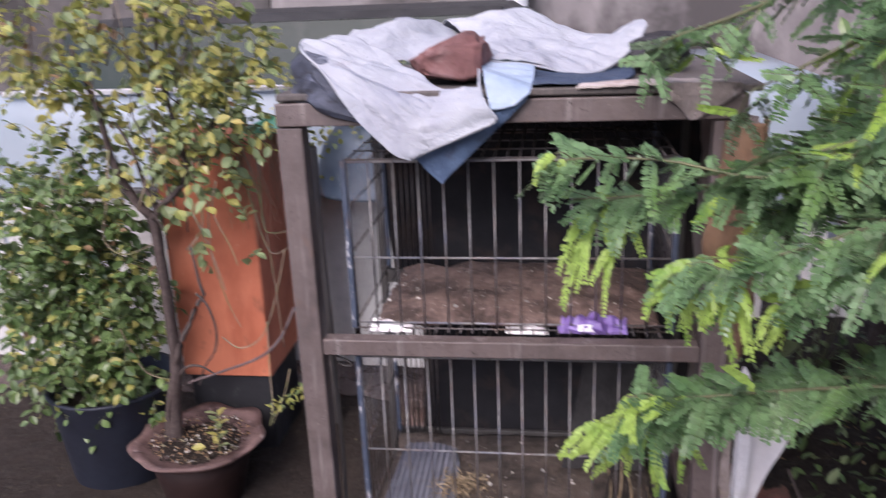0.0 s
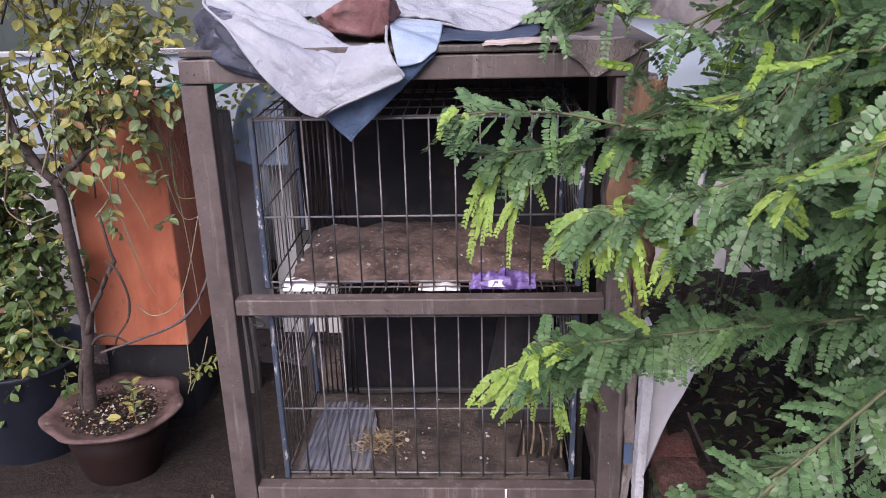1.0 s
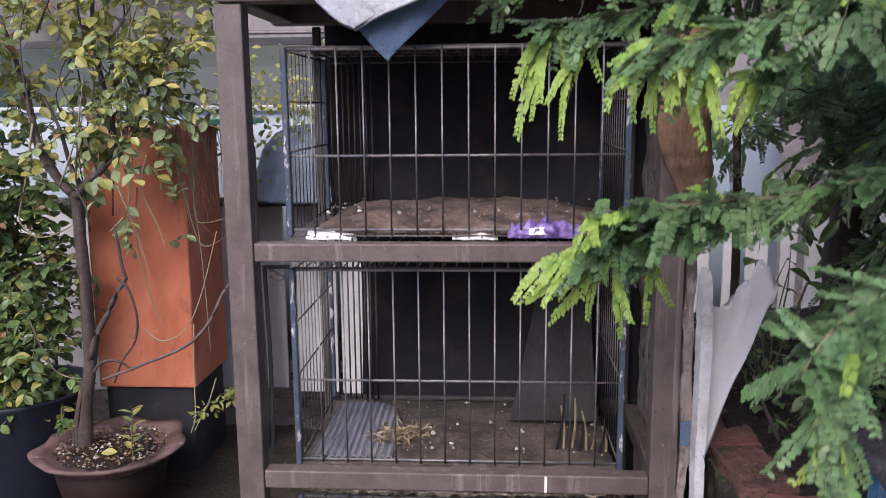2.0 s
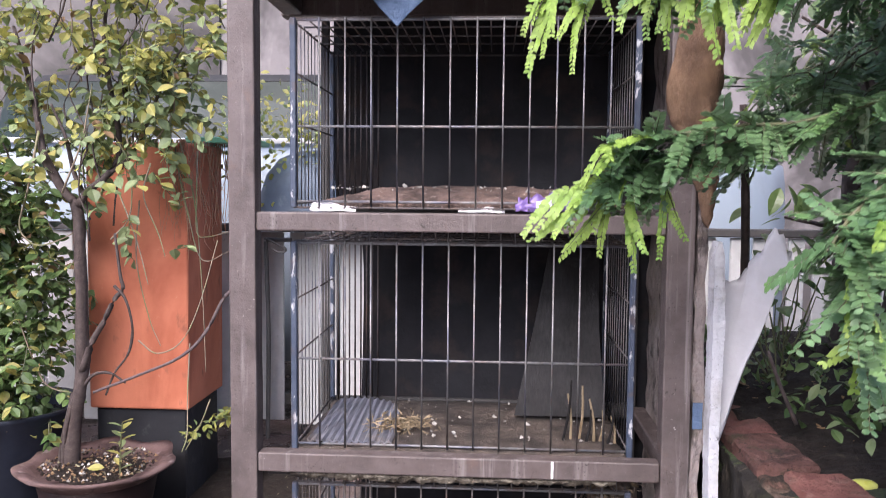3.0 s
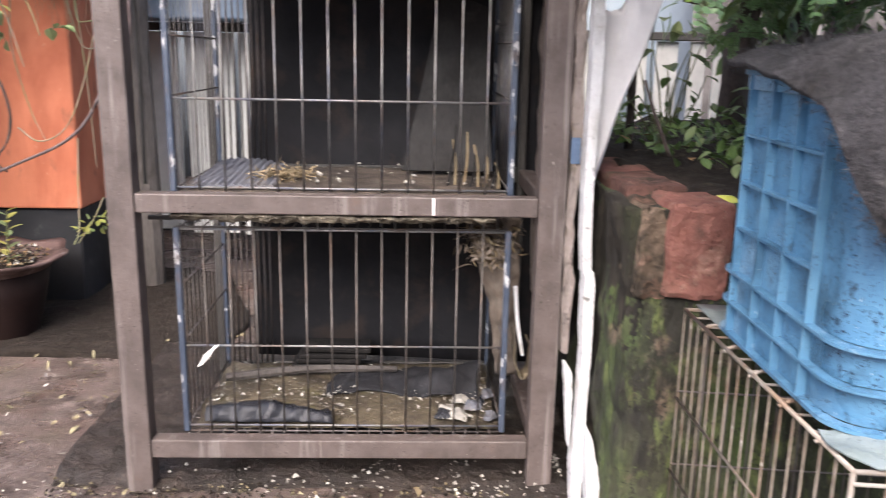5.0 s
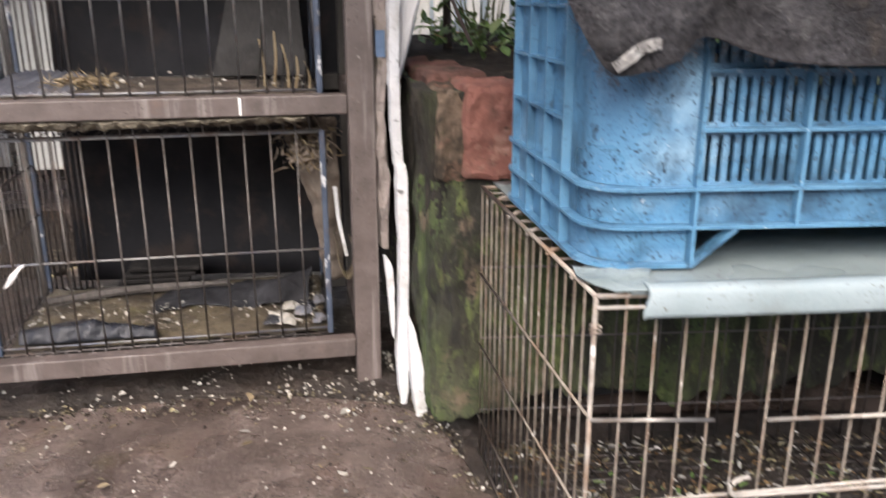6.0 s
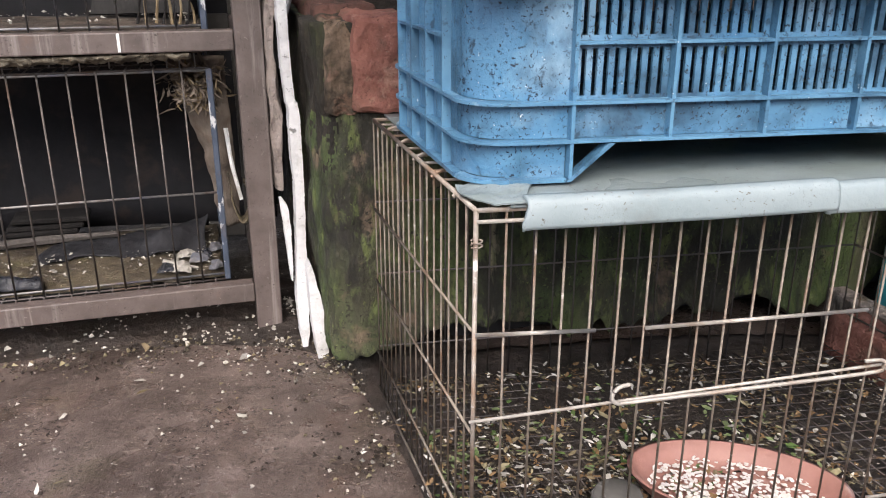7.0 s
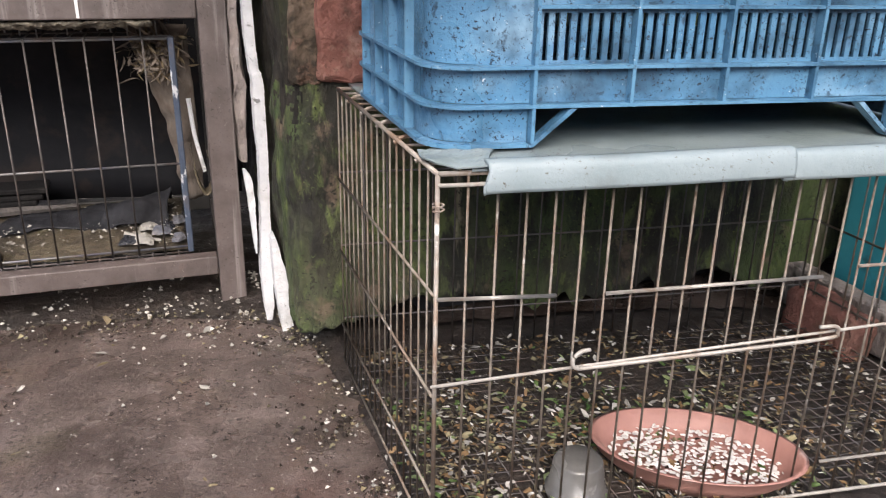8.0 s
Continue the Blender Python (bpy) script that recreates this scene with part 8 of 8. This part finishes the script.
# upper boughs over the roof's end, with bright tips
bough([(0.85, 1.6, 1.95), (0.6, 1.63, 1.84), (0.42, 1.65, 1.75), (0.27, 1.65, 1.70)], 0.006, 0.9, 0.7, 0.06, 0.3, 0.034)
bough([(0.9, 1.3, 1.80), (0.70, 1.1, 1.72), (0.58, 1.0, 1.63), (0.50, 0.99, 1.585)], 0.005, 0.9, 0.5, 0.05, 0.3, 0.034)
bough([(0.9, 1.4, 1.9), (0.65, 1.4, 1.8), (0.48, 1.42, 1.70), (0.36, 1.42, 1.64)], 0.005, 0.9, 0.4, 0.06, 0.2, 0.034)
bough([(0.9, 1.3, 1.78), (0.66, 1.32, 1.68), (0.52, 1.34, 1.60), (0.42, 1.36, 1.56)], 0.005, 0.9, 0.15, 0.06, 0.2, 0.034)
bough([(0.95, 1.2, 1.7), (0.7, 1.18, 1.62), (0.57, 1.18, 1.55), (0.48, 1.2, 1.50)], 0.005, 0.9, 0.15, 0.06, 0.2, 0.034)
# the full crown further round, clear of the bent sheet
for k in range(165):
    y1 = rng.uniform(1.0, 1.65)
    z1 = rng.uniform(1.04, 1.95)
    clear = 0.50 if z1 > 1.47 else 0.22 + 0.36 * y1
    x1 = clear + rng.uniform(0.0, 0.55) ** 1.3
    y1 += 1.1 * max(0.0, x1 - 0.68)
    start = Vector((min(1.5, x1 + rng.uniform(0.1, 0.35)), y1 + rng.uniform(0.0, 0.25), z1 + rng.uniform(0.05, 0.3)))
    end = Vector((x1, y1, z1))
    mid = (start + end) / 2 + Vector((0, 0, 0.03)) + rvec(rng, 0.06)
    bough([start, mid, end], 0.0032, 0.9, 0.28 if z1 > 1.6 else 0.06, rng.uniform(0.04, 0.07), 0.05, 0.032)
for k in range(20):
    end = Vector((rng.uniform(0.60, 0.95), rng.uniform(1.85, 2.25), rng.uniform(1.22, 1.50)))
    start = end + Vector((rng.uniform(0.1, 0.3), rng.uniform(0, 0.2), rng.uniform(0.05, 0.2)))
    bough([start, (start + end) / 2 + rvec(rng, 0.04), end], 0.0032, 0.9, 0.05, 0.06, 0.05, 0.034)
for k in range(34):
    end = Vector((rng.uniform(0.82, 1.5), rng.uniform(1.7, 2.2), rng.uniform(1.0, 1.55)))
    start = end + Vector((rng.uniform(0.1, 0.35), rng.uniform(0, 0.25), rng.uniform(0.05, 0.3)))
    bough([start, (start + end) / 2 + rvec(rng, 0.05), end], 0.0032, 0.9, 0.05, 0.06, 0.05, 0.034)
tagged(part("twig_growth", TW, TWIG, tree), kind="stuff")
part("foliage", FE.mesh("leaves", [LEAF_OLD, LEAF_NEW, LEAF_UNDER]), None, tree, "feathery leaves, bright green at the tips")


# ---- plants on the raised bed ----
def bed_plant(at, count, leaf, seed, label, mix3=(0.9, 0.1)):
    s = thing("bed_plant", at, label, "plant", "plants on the bed")
    lv = Leaves()
    st = bmesh.new()
    r = random.Random(seed)
    for _ in range(count):
        a = r.uniform(0, math.tau)
        top = Vector(at) + Vector((math.cos(a) * r.uniform(0.02, 0.12), math.sin(a) * r.uniform(0.02, 0.12), r.uniform(0.08, 0.34)))
        tube(st, [Vector(at), (Vector(at) + top) / 2 + rvec(r, 0.02), top], 0.003, 0.0015, 4, 5)
        d = Vector((math.cos(a), math.sin(a), r.uniform(-0.6, 0.2)))
        ln = leaf * r.uniform(0.6, 1.2)
        lv.blade(top, d, Vector((0, -0.4, 1)) + rvec(r, 0.3), ln, ln * 0.62, 0 if r.random() < mix3[0] else 1, 0.3)
    tagged(part("stalk_growth", st, TWIG, s), kind="stuff")
    part("foliage", lv.mesh("leaves", [LEAF_D, LEAF_A]), None, s)


for k, (x, y) in enumerate(((0.72, 2.12), (0.98, 2.05), (1.25, 1.85), (1.5, 1.95), (1.08, 2.35), (0.86, 2.5), (1.8, 2.1))):
    bed_plant((x, y, 0.68), (7, 8, 10, 10, 8, 6, 9)[k], 0.06 if k != 0 else 0.08, 40 + k, "broad-leaved green plant growing on the bed")
lv = Leaves()
r = random.Random(31)
for _ in range(1100):
    p = Vector((r.uniform(0.62, 1.9), r.uniform(1.66, 2.7), 0.70 + abs(r.gauss(0, 0.03))))
    lv.blade(p, rvec(r) + Vector((0, 0, 0.3)), Vector((0, 0, 1)) + rvec(r, 0.5), r.uniform(0.02, 0.045), 0.018, 0 if r.random() < 0.92 else 1, 0.2)
tagged(new("ground_cover", lv.mesh("ground_cover", [LEAF_D, LEAF_A])), "low green ground cover on the bed's soil", "ground cover", kind="stuff")
for k, pts in enumerate(([(0.665, 2.2, 0.68), (0.66, 2.19, 0.9), (0.655, 2.185, 1.1), (0.64, 2.18, 1.35)], [(0.62, 1.72, 0.72), (0.58, 1.70, 0.80), (0.555, 1.69, 0.86)])):
    single("stake", tube(bmesh.new(), pts, 0.011 if k != 1 else 0.004, 0.009 if k != 1 else 0.003, 8, 14, 0.15), STEM, "thin grey stem standing in the planting bed", "stem", group="stems on the bed", smooth=True)

# dark trees beyond the bed
def far_tree(at, height, seed, label):
    t = thing("background_tree", at, label, "tree", "trees beyond the bed")
    r = random.Random(seed)
    x, y, z = at
    part("trunk", tube(bmesh.new(), [(x, y, z), (x + 0.04, y, z + height * 0.5), (x - 0.03, y, z + height)], 0.06, 0.025, 8, 14, 0.3), STEM, t, smooth=True)
    lv = Leaves()
    for _ in range(12):
        zz = z + height * r.uniform(0.35, 1.0)
        a = r.uniform(0, math.tau)
        end = Vector((x + math.cos(a) * r.uniform(0.25, 0.6), y + math.sin(a) * r.uniform(0.2, 0.5), zz + r.uniform(-0.1, 0.3)))
        root = Vector((x, y, zz - 0.1))
        part("limb", tube(bmesh.new(), [root, (root + end) / 2 + rvec(r, 0.05), end], 0.014, 0.004, 6, 8, 0.2), STEM, t)
        for _k in range(42):
            p = root.lerp(end, r.uniform(0.3, 1.05)) + rvec(r, 0.10)
            lv.blade(p, rvec(r) + Vector((0, 0, -0.4)), Vector((0, -0.4, 1)) + rvec(r, 0.5), r.uniform(0.05, 0.10), r.uniform(0.025, 0.045), 0 if r.random() < 0.9 else 1, 0.25)
    part("foliage", lv.mesh("leaves", [LEAF_D, LEAF_A]), None, t)


for k, (x, y, h) in enumerate(((1.45, 2.8, 1.9), (2.2, 2.8, 1.9), (1.22, 2.62, 0.95))):
    far_tree((x, y, 0.66), h, 60 + k, "dark leafy tree standing behind the planting bed")
